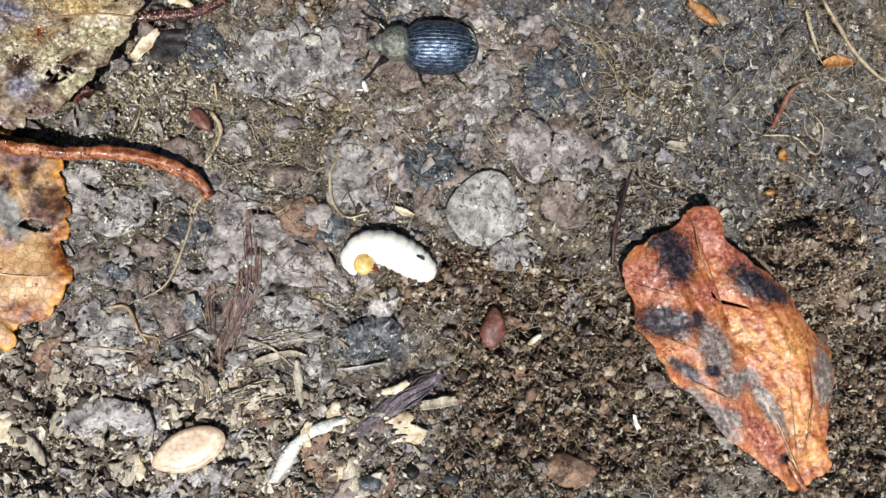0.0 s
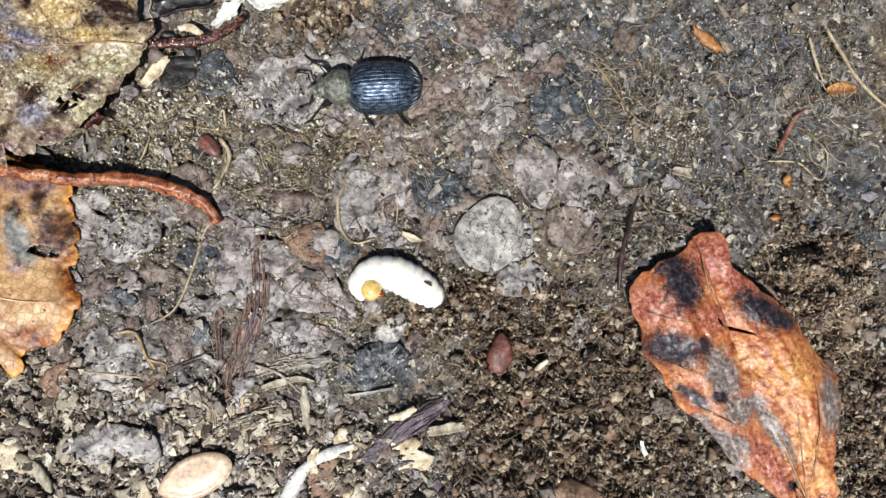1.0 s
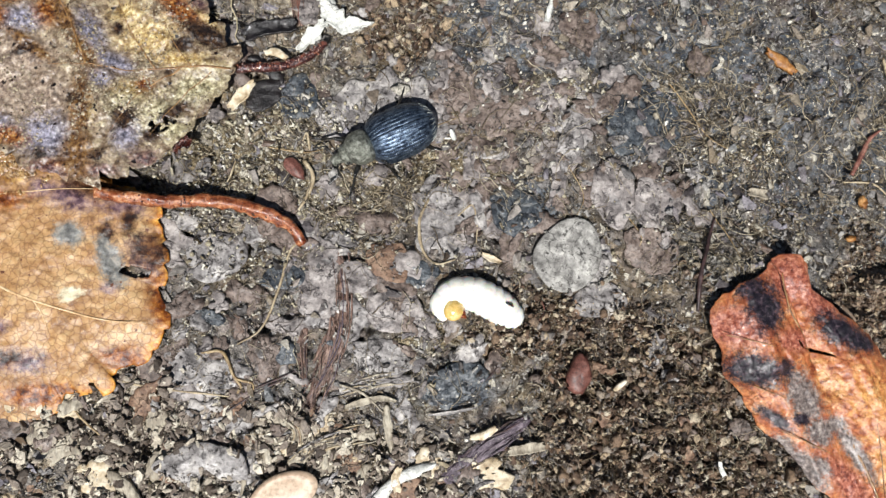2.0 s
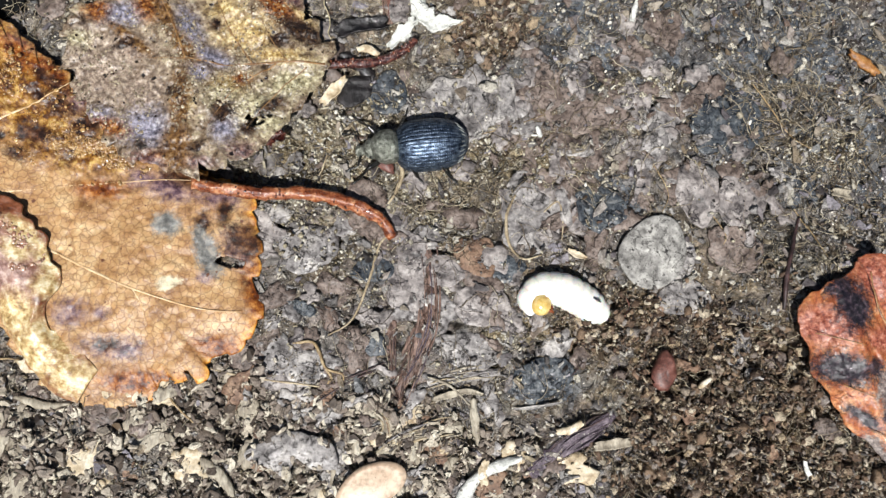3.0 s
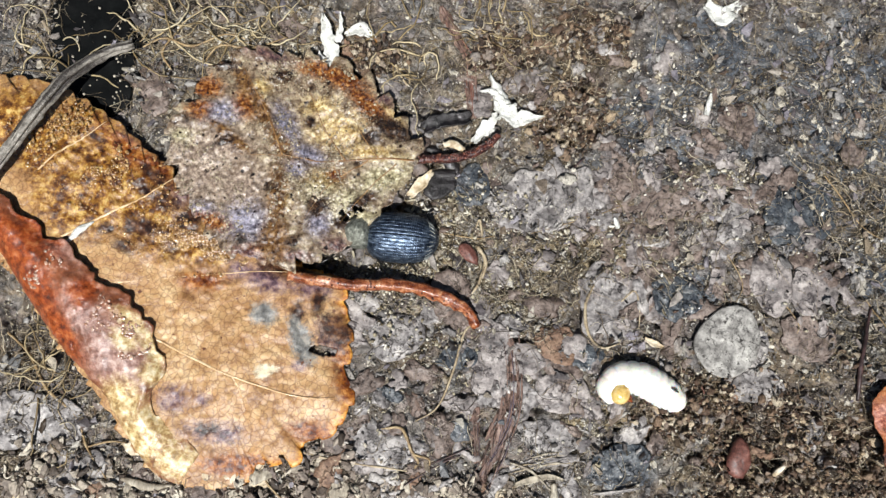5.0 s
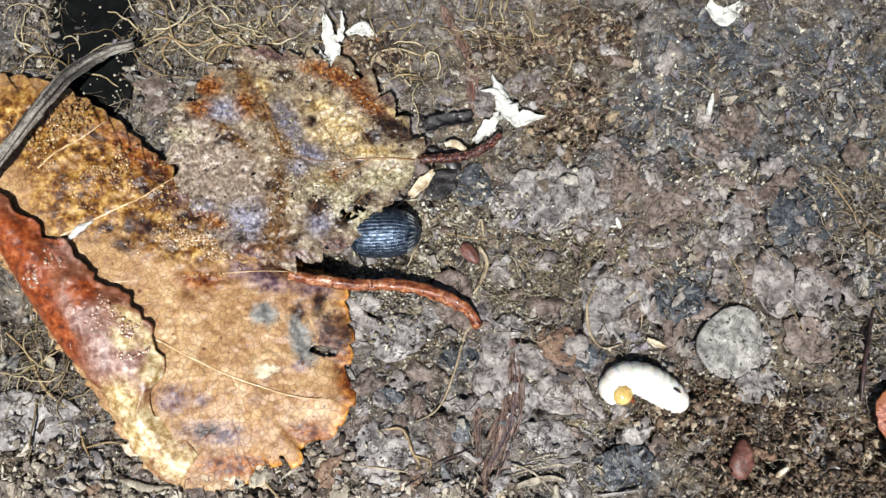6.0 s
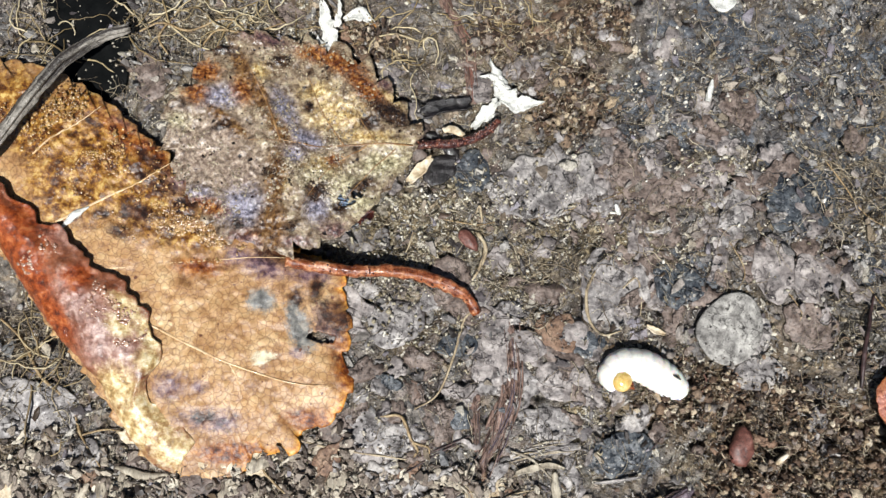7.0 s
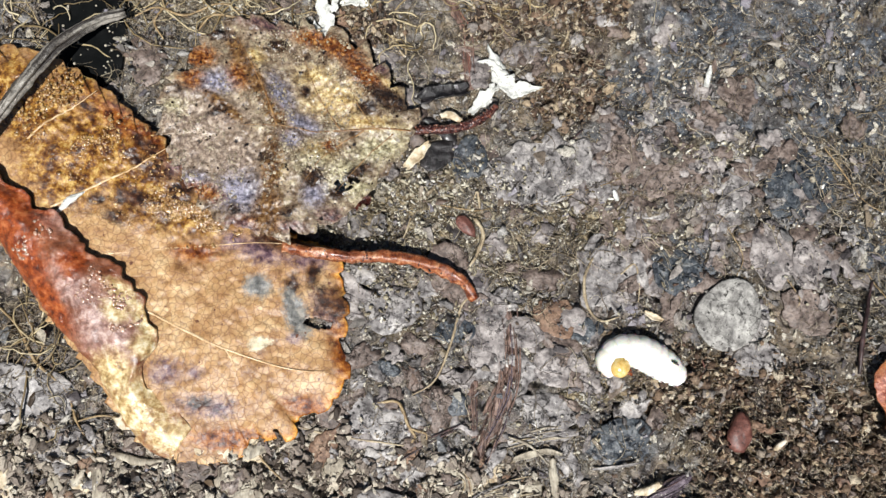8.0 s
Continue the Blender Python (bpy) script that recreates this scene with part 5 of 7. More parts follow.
def build_white_fragments():
    z = 0.75
    q = thing("lichen_scrap", (*(-11.27, 21.47), 0.1), "white torn papery scrap forked in three", "plant scrap", "white scraps")
    for k, (pts, r) in enumerate((([(-13.72, 18.50), (-12.69, 19.63), (-11.75, 20.86)], [0.25, 0.42, 0.4]), ([(-12.44, 23.85), (-11.78, 22.50), (-11.22, 20.93)], [0.12, 0.55, 0.75]),
                                  ([(-11.76, 21.22), (-10.27, 20.61), (-8.27, 20.71)], [0.7, 0.6, 0.08]), ([(-13.30, 22.52), (-12.23, 22.57), (-11.32, 21.61)], [0.06, 0.3, 0.4]))):
        v, f = ribbon(pts, r, 0.22, 0.45, k + 3, z + 0.12 * k)
        part("lobe", v, f, WHITE, q)
    q = thing("lichen_scrap", (*(-25.16, 26.35), 0.1), "white torn scrap standing behind a leaf", "plant scrap", "white scraps")
    for k, (pts, r) in enumerate((([(-25.81, 28.21), (-25.26, 25.93), (-24.38, 24.05)], [0.15, 0.6, 0.5]), ([(-26.01, 25.20), (-25.80, 24.52), (-25.16, 24.01)], [0.1, 0.4, 0.3]), ([(-24.50, 28.51), (-24.36, 27.36), (-24.56, 25.96)], [0.05, 0.2, 0.25]))):
        v, f = ribbon(pts, r, 0.22, 0.45, k + 11, z + 0.1 * k)
        part("lobe", v, f, WHITE, q)
    splinter("pale_scrap", [(-24.06, 26.78), (-22.83, 27.18), (-21.72, 26.53)], [0.15, 0.5, 0.2], WHITE, "white scrap with an orange end beside a leaf", "plant scrap", 0.4, 0.5, 0.6, 3, "white scraps")
    lump("orange_grain", (-21.72, 26.53), 0.3, 0.35, 0.25, 0, ORANGE, "orange grain beside a white scrap", "grain", 0.1, 0.2, 4)
    splinter("pale_scrap", [(5.13, 31.15), (6.40, 30.01), (7.99, 31.32)], [0.4, 0.7, 0.3], WHITE, "white scrap lying on soil", "plant scrap", 0.3, 0.5, 0.6, 5, "white scraps")
    splinter("pale_scrap", [(5.47, 23.47), (5.27, 22.52), (5.03, 21.66)], [0.1, 0.25, 0.2], WHITE, "small white scrap on soil", "plant scrap", 0.3, 0.6, 0.5, 6, "white scraps")


build_twig()
build_black_patch()
build_seed()
build_white_fragments()
lump("seed", (7.34, -5.03), 1.5, 0.9, 0.55, 82, SEED_RED, "dull red-brown pointed seed among soil crumbs", "seed", 0.25, 0.14, 3, "seeds", 0.3)
lump("seed", (-13.77, 9.73), 1.05, 0.55, 0.35, -48, SEED_RED, "small purple-brown seed on matted soil", "seed", 0.15, 0.1, 5, "seeds", 0.2)
lump("pebble", (12.92, -15.60), 1.9, 1.25, 0.6, -15, RUST, "flat pinkish brown pebble among crumbs", "pebble", 0.05, 0.16, 8)
lump("pebble", (-1.60, -16.12), 0.8, 0.7, 0.5, 0, SLATE, "small dark blue-green pebble on grit", "pebble", 0.1, 0.15, 9)
lump("pebble", (4.22, -16.09), 0.7, 0.5, 0.4, 0, SLATE, "small dark blue-green pebble on grit", "pebble", 0.1, 0.15, 10)
lump("pebble", (1.43, -15.41), 0.5, 0.5, 0.45, 0, BARK, "small round black glossy pebble", "pebble", 0.1, 0.1, 11)
lump("yellow_grain", (30.36, 8.18), 0.4, 0.5, 0.3, 0, ORANGE, "yellow-orange grain on soil", "grain", 0.1, 0.25, 12)
lump("yellow_grain", (29.33, 5.30), 0.4, 0.3, 0.3, 0, ORANGE, "yellow-orange grain on soil", "grain", 0.1, 0.25, 13)
splinter("orange_flake", [(34.00, 15.51), (35.13, 15.83), (36.34, 15.78)], [0.3, 0.5, 0.3], ORANGE, "orange flake of bark on soil", "bark flake", 0.3, 0.4, 0.4, 1)
splinter("curled_husk", [(22.91, 20.21), (24.05, 19.36), (25.06, 18.49)], [0.2, 0.5, 0.25], ORANGE, "tan curled husk on soil", "husk", 0.35, 0.6, 0.3, 2)
splinter("cream_chip", [(-18.55, 14.01), (-17.72, 14.93), (-16.76, 16.04)], [0.3, 0.42, 0.22], CREAM, "cream splinter lying beside a leaf stalk", "wood chip", 0.6, 0.45, 0.35, 3, "pale chips", count=10)
splinter("cream_chip", [(-15.99, 18.04), (-15.30, 18.16), (-14.49, 17.75)], [0.22, 0.32, 0.2], CREAM, "cream splinter lying beside a leaf stalk", "wood chip", 1.1, 0.5, 0.3, 4, "pale chips", count=8)
splinter("cream_chip", [(0.05, 3.68), (0.71, 3.35), (1.47, 3.07)], [0.12, 0.26, 0.12], CREAM, "small cream chip on dark soil", "wood chip", 0.4, 0.6, 0.3, 5, "pale chips", count=10)
splinter("cream_chip", [(-0.87, -9.62), (0.11, -9.47), (1.09, -8.92)], [0.2, 0.32, 0.22], CREAM, "cream chip lying on a bark strip", "wood chip", 0.6, 0.5, 0.35, 6, "pale chips", count=10)
splinter("cream_chip", [(2.04, -10.64), (3.15, -10.49), (4.56, -10.27)], [0.3, 0.4, 0.3], STRAW, "pale straw chip lying on a bark strip", "wood chip", 0.6, 0.5, 0.35, 7, "pale chips", count=10)
splinter("cream_chip", [(9.63, -6.54), (10.23, -6.13), (10.92, -5.63)], [0.1, 0.2, 0.12], CREAM, "thin cream splinter among crumbs", "wood chip", 0.5, 0.6, 0.2, 8, "pale chips", count=10)
splinter("cream_chip", [(17.88, -11.57), (17.96, -12.11), (18.21, -12.66)], [0.1, 0.14, 0.16], WHITE, "tiny white chip among crumbs", "wood chip", 0.6, 0.8, 0.2, 9, "pale chips", count=10)
splinter("cream_chip", [(-2.32, 13.03), (-2.14, 12.59), (-2.00, 12.24)], [0.12, 0.2, 0.15], WHITE, "tiny white chip on soil", "wood chip", 0.4, 0.8, 0.2, 10, "pale chips", count=10)
splinter("cream_chip", [(20.96, 8.80), (22.41, 8.66)], [0.3, 0.4], STRAW, "pale chip on soil", "wood chip", 0.3, 0.6, 0.4, 11, "pale chips", count=8)
splinter("pale_splinter", [(-8.37, -15.73), (-7.57, -14.39), (-6.41, -12.84), (-4.83, -12.08), (-3.36, -11.59)], [0.3, 0.55, 0.32, 0.45, 0.2], WHITE, "pale bent wood splinter on grit", "wood splinter", 0.55, 0.5, 0.4, 12, "pale chips")
splinter("pale_splinter", [(-6.01, -13.44), (-6.22, -12.44), (-5.83, -11.66)], [0.3, 0.3, 0.2], CREAM, "pale wood splinter on grit", "wood splinter", 0.6, 0.5, 0.4, 13, "pale chips", count=10)
splinter("bark_strip", [(-17.73, 19.41), (-16.19, 20.08), (-13.87, 20.51)], [0.45, 0.6, 0.4], BARK, "black pitted bark piece beside a leaf", "bark strip", 0.45, 0.7, 0.45, 15, count=40, sides=14)
splinter("bark_strip", [(-17.23, 17.88), (-16.33, 17.47), (-14.73, 16.27)], [0.3, 0.5, 0.4], BARK, "black pitted bark piece beside a leaf", "bark strip", 0.35, 0.7, 0.45, 16, count=40, sides=14)


def fibre_band(name, points, width, count, materials, label, category, seed, lift=0.14, r=0.09):
    """A flattened rotten stalk: a thin skin with many split strands along it."""
    mid = smooth(points, 60)
    d = np.gradient(mid, axis=0)
    d /= np.linalg.norm(d, axis=1)[:, None]
    side = np.stack([-d[:, 1], d[:, 0]], 1)
    q = thing(name, (*mid[30], 0.0), label, category)
    w = np.linspace(-1, 1, 15)
    u = np.arange(60)
    taper = np.interp(u, [0, 8, 45, 59], [0.5, 1, 1, 0.6])
    jag = 1 + 0.35 * fbm(u * 1.0, 0 * u, 6, seed, 3)
    top = np.zeros((60, 15, 3))
    for k, o in enumerate(w):
        xy = mid + side * (o * width * taper * jag)[:, None]
        top[:, k, :2] = xy
        top[:, k, 2] = low(xy[:, 0], xy[:, 1]) + lift * (1 - 0.8 * o * o) + 0.06 * vnoise(u * 0.2, 0 * u + k * 0.9, 1.0, seed) + 0.05 * fbm(xy[:, 0], xy[:, 1], 0.8, seed, 2)
    v, f = grid_sheet(top, 0.15)
    part("skin", v, f, materials[0], q, "rotten papery skin")
    g = np.random.default_rng(seed)
    for k in range(count):
        a, b = sorted(g.integers(0, 60, 2))
        b = min(59, max(b, a + 22))
        a = min(a, b - 20)
        o = g.uniform(-1.05, 1.05) + 0.25 * np.sin(np.linspace(0, g.uniform(1, 5), b - a))
        xy = mid[a:b] + side[a:b] * (o * width)[:, None]
        z = low(xy[:, 0], xy[:, 1]) + lift * 0.9 + g.uniform(0, 0.14)
        v, f = tube(np.column_stack([xy, z]), np.array([0.4, 1, 0.9, 0.3]) * r * g.uniform(0.5, 1.2), 6, 0.7, 0.4, k)
        part("strand", v, f, materials[1 + k % (len(materials) - 1)], q)


FIBRE = surface("rotten_fibre", [(0.28, "33251f"), (0.45, "6b544a"), (0.6, "907568"), (0.75, "b09887")], 0.6, 0.5, 0.2, 0.8, lines=(0.7, 0.04, "241816", 0.8), wet=0.4, stretch=(1.6, 0.4, 1))
fibre_band("bark_strip", [(-2.63, -12.80), (-0.21, -10.84), (1.83, -9.58), (3.56, -8.38)], 0.75, 9, (PURPLE, PURPLE, ROOT_DARK, PURPLE), "purple-brown bark strip half sunk in soil", "bark strip", 9, 0.32, 0.07)
fibre_band("rotten_stalk", [(-10.58, 4.26), (-10.37, 1.01), (-10.48, -1.82), (-11.44, -4.83), (-12.63, -7.99)], 0.75, 16, (FIBRE, FIBRE, FIBRE, PURPLE), "reddish brown rotten stalk split into fibres", "plant stalk", 3, 0.22, 0.07)
fibre_band("rotten_stalk", [(-12.75, -1.83), (-13.02, -3.83), (-12.74, -6.02)], 0.35, 6, (FIBRE, FIBRE, ROOT_DARK), "dark rotten stalk split into fibres", "plant stalk", 4, 0.2, 0.07)
fibre_band("rotten_root", [(-16.54, 29.74), (-15.11, 26.99), (-14.16, 25.17), (-13.96, 22.85), (-13.63, 20.56)], 0.5, 10, (FIBRE, FIBRE, ROOT_RED), "flat red-brown rotten root in soil", "root", 5, 0.22, 0.07)
fibre_band("straw_bundle", [(-13.63, -11.51), (-11.73, -10.37), (-9.60, -9.73), (-7.64, -9.44)], 0.7, 14, (STRAW, STRAW, ROOT_PALE, GREY), "bundle of split pale straw on grit", "straw", 6, 0.3)
fibre_band("straw_bundle", [(-13.90, -7.78), (-12.92, -8.98), (-12.80, -10.74)], 0.6, 10, (STRAW, STRAW, ROOT_PALE, RUST), "bundle of split tan straw on grit", "straw", 7, 0.3)
fibre_band("straw_bundle", [(-10.24, -6.31), (-7.89, -5.85), (-4.90, -5.46)], 0.5, 10, (GREY, STRAW, ROOT_PALE, GREY), "bundle of split grey straw on soil", "straw", 8, 0.2)
ROOTS = [
    ([(-12.87, 4.43), (-13.88, 3.80), (-14.67, 0.97), (-15.77, -1.84), (-17.46, -3.03)], 0.13, ROOT_PALE, "thin pale branching root on soil"),
    ([(-19.91, -3.62), (-18.59, -3.50), (-18.00, -4.21), (-17.52, -5.32), (-16.36, -5.72), (-16.24, -6.19)], 0.16, ROOT_GOLD, "yellow wiry root on soil"),
    ([(-17.51, -5.39), (-17.12, -5.99), (-17.56, -6.65)], 0.14, ROOT_GOLD, "yellow wiry root on soil"),
    ([(-26.33, -5.34), (-23.93, -5.90), (-21.70, -6.23), (-19.26, -6.48), (-17.25, -6.73)], 0.12, ROOT_PALE, "long pale root on soil"),
    ([(-17.37, -6.65), (-14.53, -5.41), (-12.93, -4.70)], 0.10, ROOT_DARK, "dark wiry root on soil"),
    ([(-18.10, -7.74), (-15.67, -6.19), (-13.95, -5.41)], 0.10, ROOT_DARK, "dark wiry root on soil"),
    ([(-3.94, 7.70), (-4.62, 6.02), (-4.39, 3.95), (-3.36, 2.88), (-1.93, 3.23)], 0.16, ROOT_PALE, "grey curved root round a flake"),
    ([(-1.75, 6.49), (-0.63, 7.35), (-0.29, 5.68), (-0.37, 4.42)], 0.09, ROOT_PALE, "thin grey root round a flake"),
    ([(15.86, -0.48), (16.07, 2.09), (17.00, 4.70), (17.93, 6.67)], 0.22, ROOT_DARK, "dark purple root on soil"),
    ([(17.63, 7.32), (18.50, 5.59), (19.04, 3.43)], 0.06, ROOT_GOLD, "thin brown root on soil"),
    ([(29.53, 10.36), (30.33, 11.88), (31.05, 13.26), (32.02, 13.98)], 0.28, ROOT_RED, "purple-red root on soil"),
    ([(34.19, 20.75), (35.24, 18.70), (36.39, 16.90), (38.27, 14.88), (40.19, 13.79)], 0.22, ROOT_PALE, "thick pale root on soil"),
    ([(32.61, 19.98), (33.03, 18.15), (33.69, 16.33)], 0.18, ROOT_PALE, "pale root on soil"),
    ([(28.95, 9.81), (31.31, 9.64), (33.17, 8.33), (33.72, 10.38), (32.57, 11.72)], 0.10, ROOT_PALE, "thin pale looping root on soil"),
    ([(-26.03, 27.48), (-24.12, 24.58), (-20.66, 26.18), (-20.11, 23.42)], 0.10, ROOT_GOLD, "golden root on soil"),
    ([(-20.66, 26.18), (-19.69, 23.91), (-18.86, 23.03), (-19.09, 25.81)], 0.12, ROOT_PALE, "pale branching root on soil"),
    ([(-7.36, 23.69), (-6.68, 24.20), (-6.01, 25.65), (-6.25, 27.06)], 0.12, ROOT_PALE, "pale branching root on soil"),
    ([(-39.71, 25.02), (-38.07, 25.81), (-35.88, 25.25), (-33.37, 26.33), (-31.62, 25.97)], 0.13, ROOT_GOLD, "golden root hair on soil"),
    ([(-37.45, 23.33), (-38.19, 24.66), (-37.25, 26.32)], 0.12, ROOT_GOLD, "golden root hair on soil"),
    ([(-34.93, 23.94), (-33.74, 25.38), (-31.14, 25.31), (-28.60, 26.39)], 0.12, ROOT_GOLD, "golden root hair on soil"),
    ([(-47.49, 2.60), (-45.75, 1.03), (-44.33, -1.36), (-42.17, -3.31), (-41.18, -5.47), (-39.61, -7.61)], 0.15, ROOT_GOLD, "golden root beside a rolled leaf"),
    ([(-44.33, -1.36), (-43.89, 0.27), (-45.00, 1.46)], 0.09, ROOT_GOLD, "thin golden root beside a rolled leaf"),
    ([(-42.17, -3.31), (-43.39, -2.94), (-45.12, -3.39)], 0.08, ROOT_GOLD, "thin golden root beside a rolled leaf"),
    ([(-41.18, -5.47), (-39.64, -5.04), (-38.25, -5.12)], 0.10, ROOT_GOLD, "thin golden root beside a rolled leaf"),
    ([(-28.70, -6.98), (-27.82, -8.15), (-25.69, -10.09)], 0.10, ROOT_GOLD, "thin golden root on grit"),
    ([(4.31, -1.37), (4.82, -0.54), (4.57, 0.30)], 0.07, ROOT_RED, "thin red root hair on soil"),
    ([(0.17, -5.90), (1.20, -4.68), (1.61, -3.45)], 0.06, ROOT_DARK, "thin dark root hair on soil"),
    ([(-4.73, 17.83), (-5.75, 16.50), (-5.23, 14.40), (-4.48, 13.15)], 0.08, ROOT_DARK, "thin dark root over a flake"),
    ([(-16.08, 11.31), (-13.32, 10.98), (-11.74, 11.24)], 0.07, ROOT_GOLD, "thin golden root on soil"),
    ([(-13.11, 10.37), (-12.42, 9.15), (-12.94, 7.49), (-13.43, 6.66)], 0.22, ROOT_PALE, "pale knobbly root on soil"),
    ([(-12.73, 11.20), (-12.96, 12.44), (-13.26, 11.81)], 0.12, ROOT_PALE, "pale knobbly root on soil"),
    ([(-18.00, 10.22), (-18.28, 9.19), (-18.53, 8.58)], 0.09, ROOT_PALE, "short pale root on soil"),
    ([(-1.59, 14.11), (-3.24, 13.41), (-5.30, 12.70), (-8.94, 11.53)], 0.05, ROOT_GOLD, "thin golden root on soil"),
    ([(6.04, 11.36), (7.75, 8.40), (7.31, 6.68)], 0.05, ROOT_GOLD, "thin golden root on soil"),
    ([(14.86, 17.38), (16.41, 15.22), (17.95, 13.05), (19.75, 12.00)], 0.08, ROOT_GOLD, "thin brown root on soil"),
    ([(11.21, 6.76), (12.28, 5.05), (11.61, 3.76)], 0.06, ROOT_GOLD, "thin brown root on soil"),
    ([(35.12, -3.48), (37.02, -3.71), (37.77, -3.04), (36.85, -1.93)], 0.09, ROOT_GOLD, "thin yellow root on a clod"),
]
for k, (pts, r, material, label) in enumerate(ROOTS):
    splinter("root", pts, [r * 0.6, r * 0.8, r * 0.7, r * 0.35], material, label, "root", 0.16 + r * 0.8, 1.0, 0.3, k, "roots in the soil", 7, 30)
STRAWS = [([(-16.95, -8.14), (-15.63, -7.76), (-14.11, -6.99)], 0.25), ([(-9.83, -7.43), (-7.48, -6.85), (-6.09, -7.07)], 0.25), ([(-25.91, -11.85), (-24.42, -13.01), (-23.65, -14.17)], 0.5),
          ([(-22.54, -14.58), (-20.68, -15.39), (-19.16, -16.57)], 0.4), ([(-6.88, -7.46), (-6.65, -9.46), (-6.44, -10.66)], 0.35), ([(-16.88, -10.87), (-16.73, -12.42), (-16.93, -13.57)], 0.2), ([(-1.81, -14.73), (-0.20, -13.17), (1.02, -12.80)], 0.2),
          ([(-39.49, -8.43), (-39.22, -10.73), (-39.66, -13.01)], 0.4), ([(-38.41, -7.63), (-36.46, -8.18), (-34.94, -8.03)], 0.3), ([(-3.87, -8.09), (-2.26, -7.91), (-0.23, -7.53)], 0.12), ([(-10.25, -5.83), (-8.67, -6.44), (-7.07, -7.86)], 0.1)]
for k, (pts, r) in enumerate(STRAWS):
    splinter("straw", pts, [r * 0.5, r, r * 0.8, r * 0.4], STRAW if k % 3 else GREY, "split pale straw lying on grit", "straw", 0.3, 0.45, 0.5, 40 + k, "straw on the grit", 9, 26)


# ---- the beetle ----
# Pale streaks and silver specks paint highlights along the ribs into the colour.
SHELL = surface("blue_black_shell", [(0.34, "252d39"), (0.48, "4a596d"), (0.62, "7d8c9d")], 0.3, 0.38, 0.06, 0.5, spec=0.8, gloss_noise=0.2, specks=(0.14, 0.12, "a4acae"), stretch=(0.6, 1.2, 1))
SHELL.node_tree.nodes["Principled BSDF"].inputs["Metallic"].default_value = 0.88
DUSTY = surface("dusty_shell", [(0.3, "3a3b33"), (0.5, "84867a"), (0.7, "c0c2b6")], 0.3, 0.42, 0.16, 0.6, specks=(0.13, 0.12, "6b6a58"), spec=0.8)
DUSTY.node_tree.nodes["Principled BSDF"].inputs["Metallic"].default_value = 0.7
LIMB = surface("black_limb", [(0.3, "0a0a0a"), (0.5, "161513"), (0.7, "2c2a26")], 0.3, 0.3, 0.008, 0.5, spec=0.8)
SCALE = surface("pale_scale", [(0.3, "8f9690"), (0.5, "b4b9b2"), (0.7, "d2d5ce")], 0.2, 0.4, 0.02, 0.3)


def elytron(side):
    nu, nv = 190, 90
    top = np.zeros((nu, nv, 3))
    for i, u in enumerate(np.linspace(0, 1, nu)):
        s = 1 - 2 * u
        w = (1 - abs(s) ** 4.2) ** 0.5 if s > 0 else (1 - abs(s) ** 2.4) ** 0.53
        th = np.linspace(0.012, radians(112), nv)
        groove = np.clip(np.cos(th / radians(112) * 2 * math.pi * 12.5), -1, 1)
        pits = 0.5 + 0.5 * np.cos(u * 2 * math.pi * 34)
        dent = 1 - 0.048 * np.clip(groove, 0, 1) ** 2 * (0.12 + 0.88 * pits) * (0.8 + 0.5 * vnoise(th * 9 + side * 7, u * 60 + 0 * th, 1.0, 3)) * (w > 0.2)
        hgt = (0.90 + 0.10 * math.cos(s * 1.6 + 0.2)) * w ** 0.85
        top[i, :, 0] = 2.82 * s
        top[i, :, 1] = side * np.maximum(1.93 * w * np.sin(th) * dent, 0.008)
        top[i, :, 2] = 0.75 + 2.05 * hgt * np.cos(th) * dent
    if side > 0:
        top = top[:, ::-1]
    n, m, _ = top.shape
    v = top.reshape(-1, 3)
    f = [(i * m + j, i * m + j + 1, (i + 1) * m + j + 1, (i + 1) * m + j) for i in range(n - 1) for j in range(m - 1)]
    return v, f


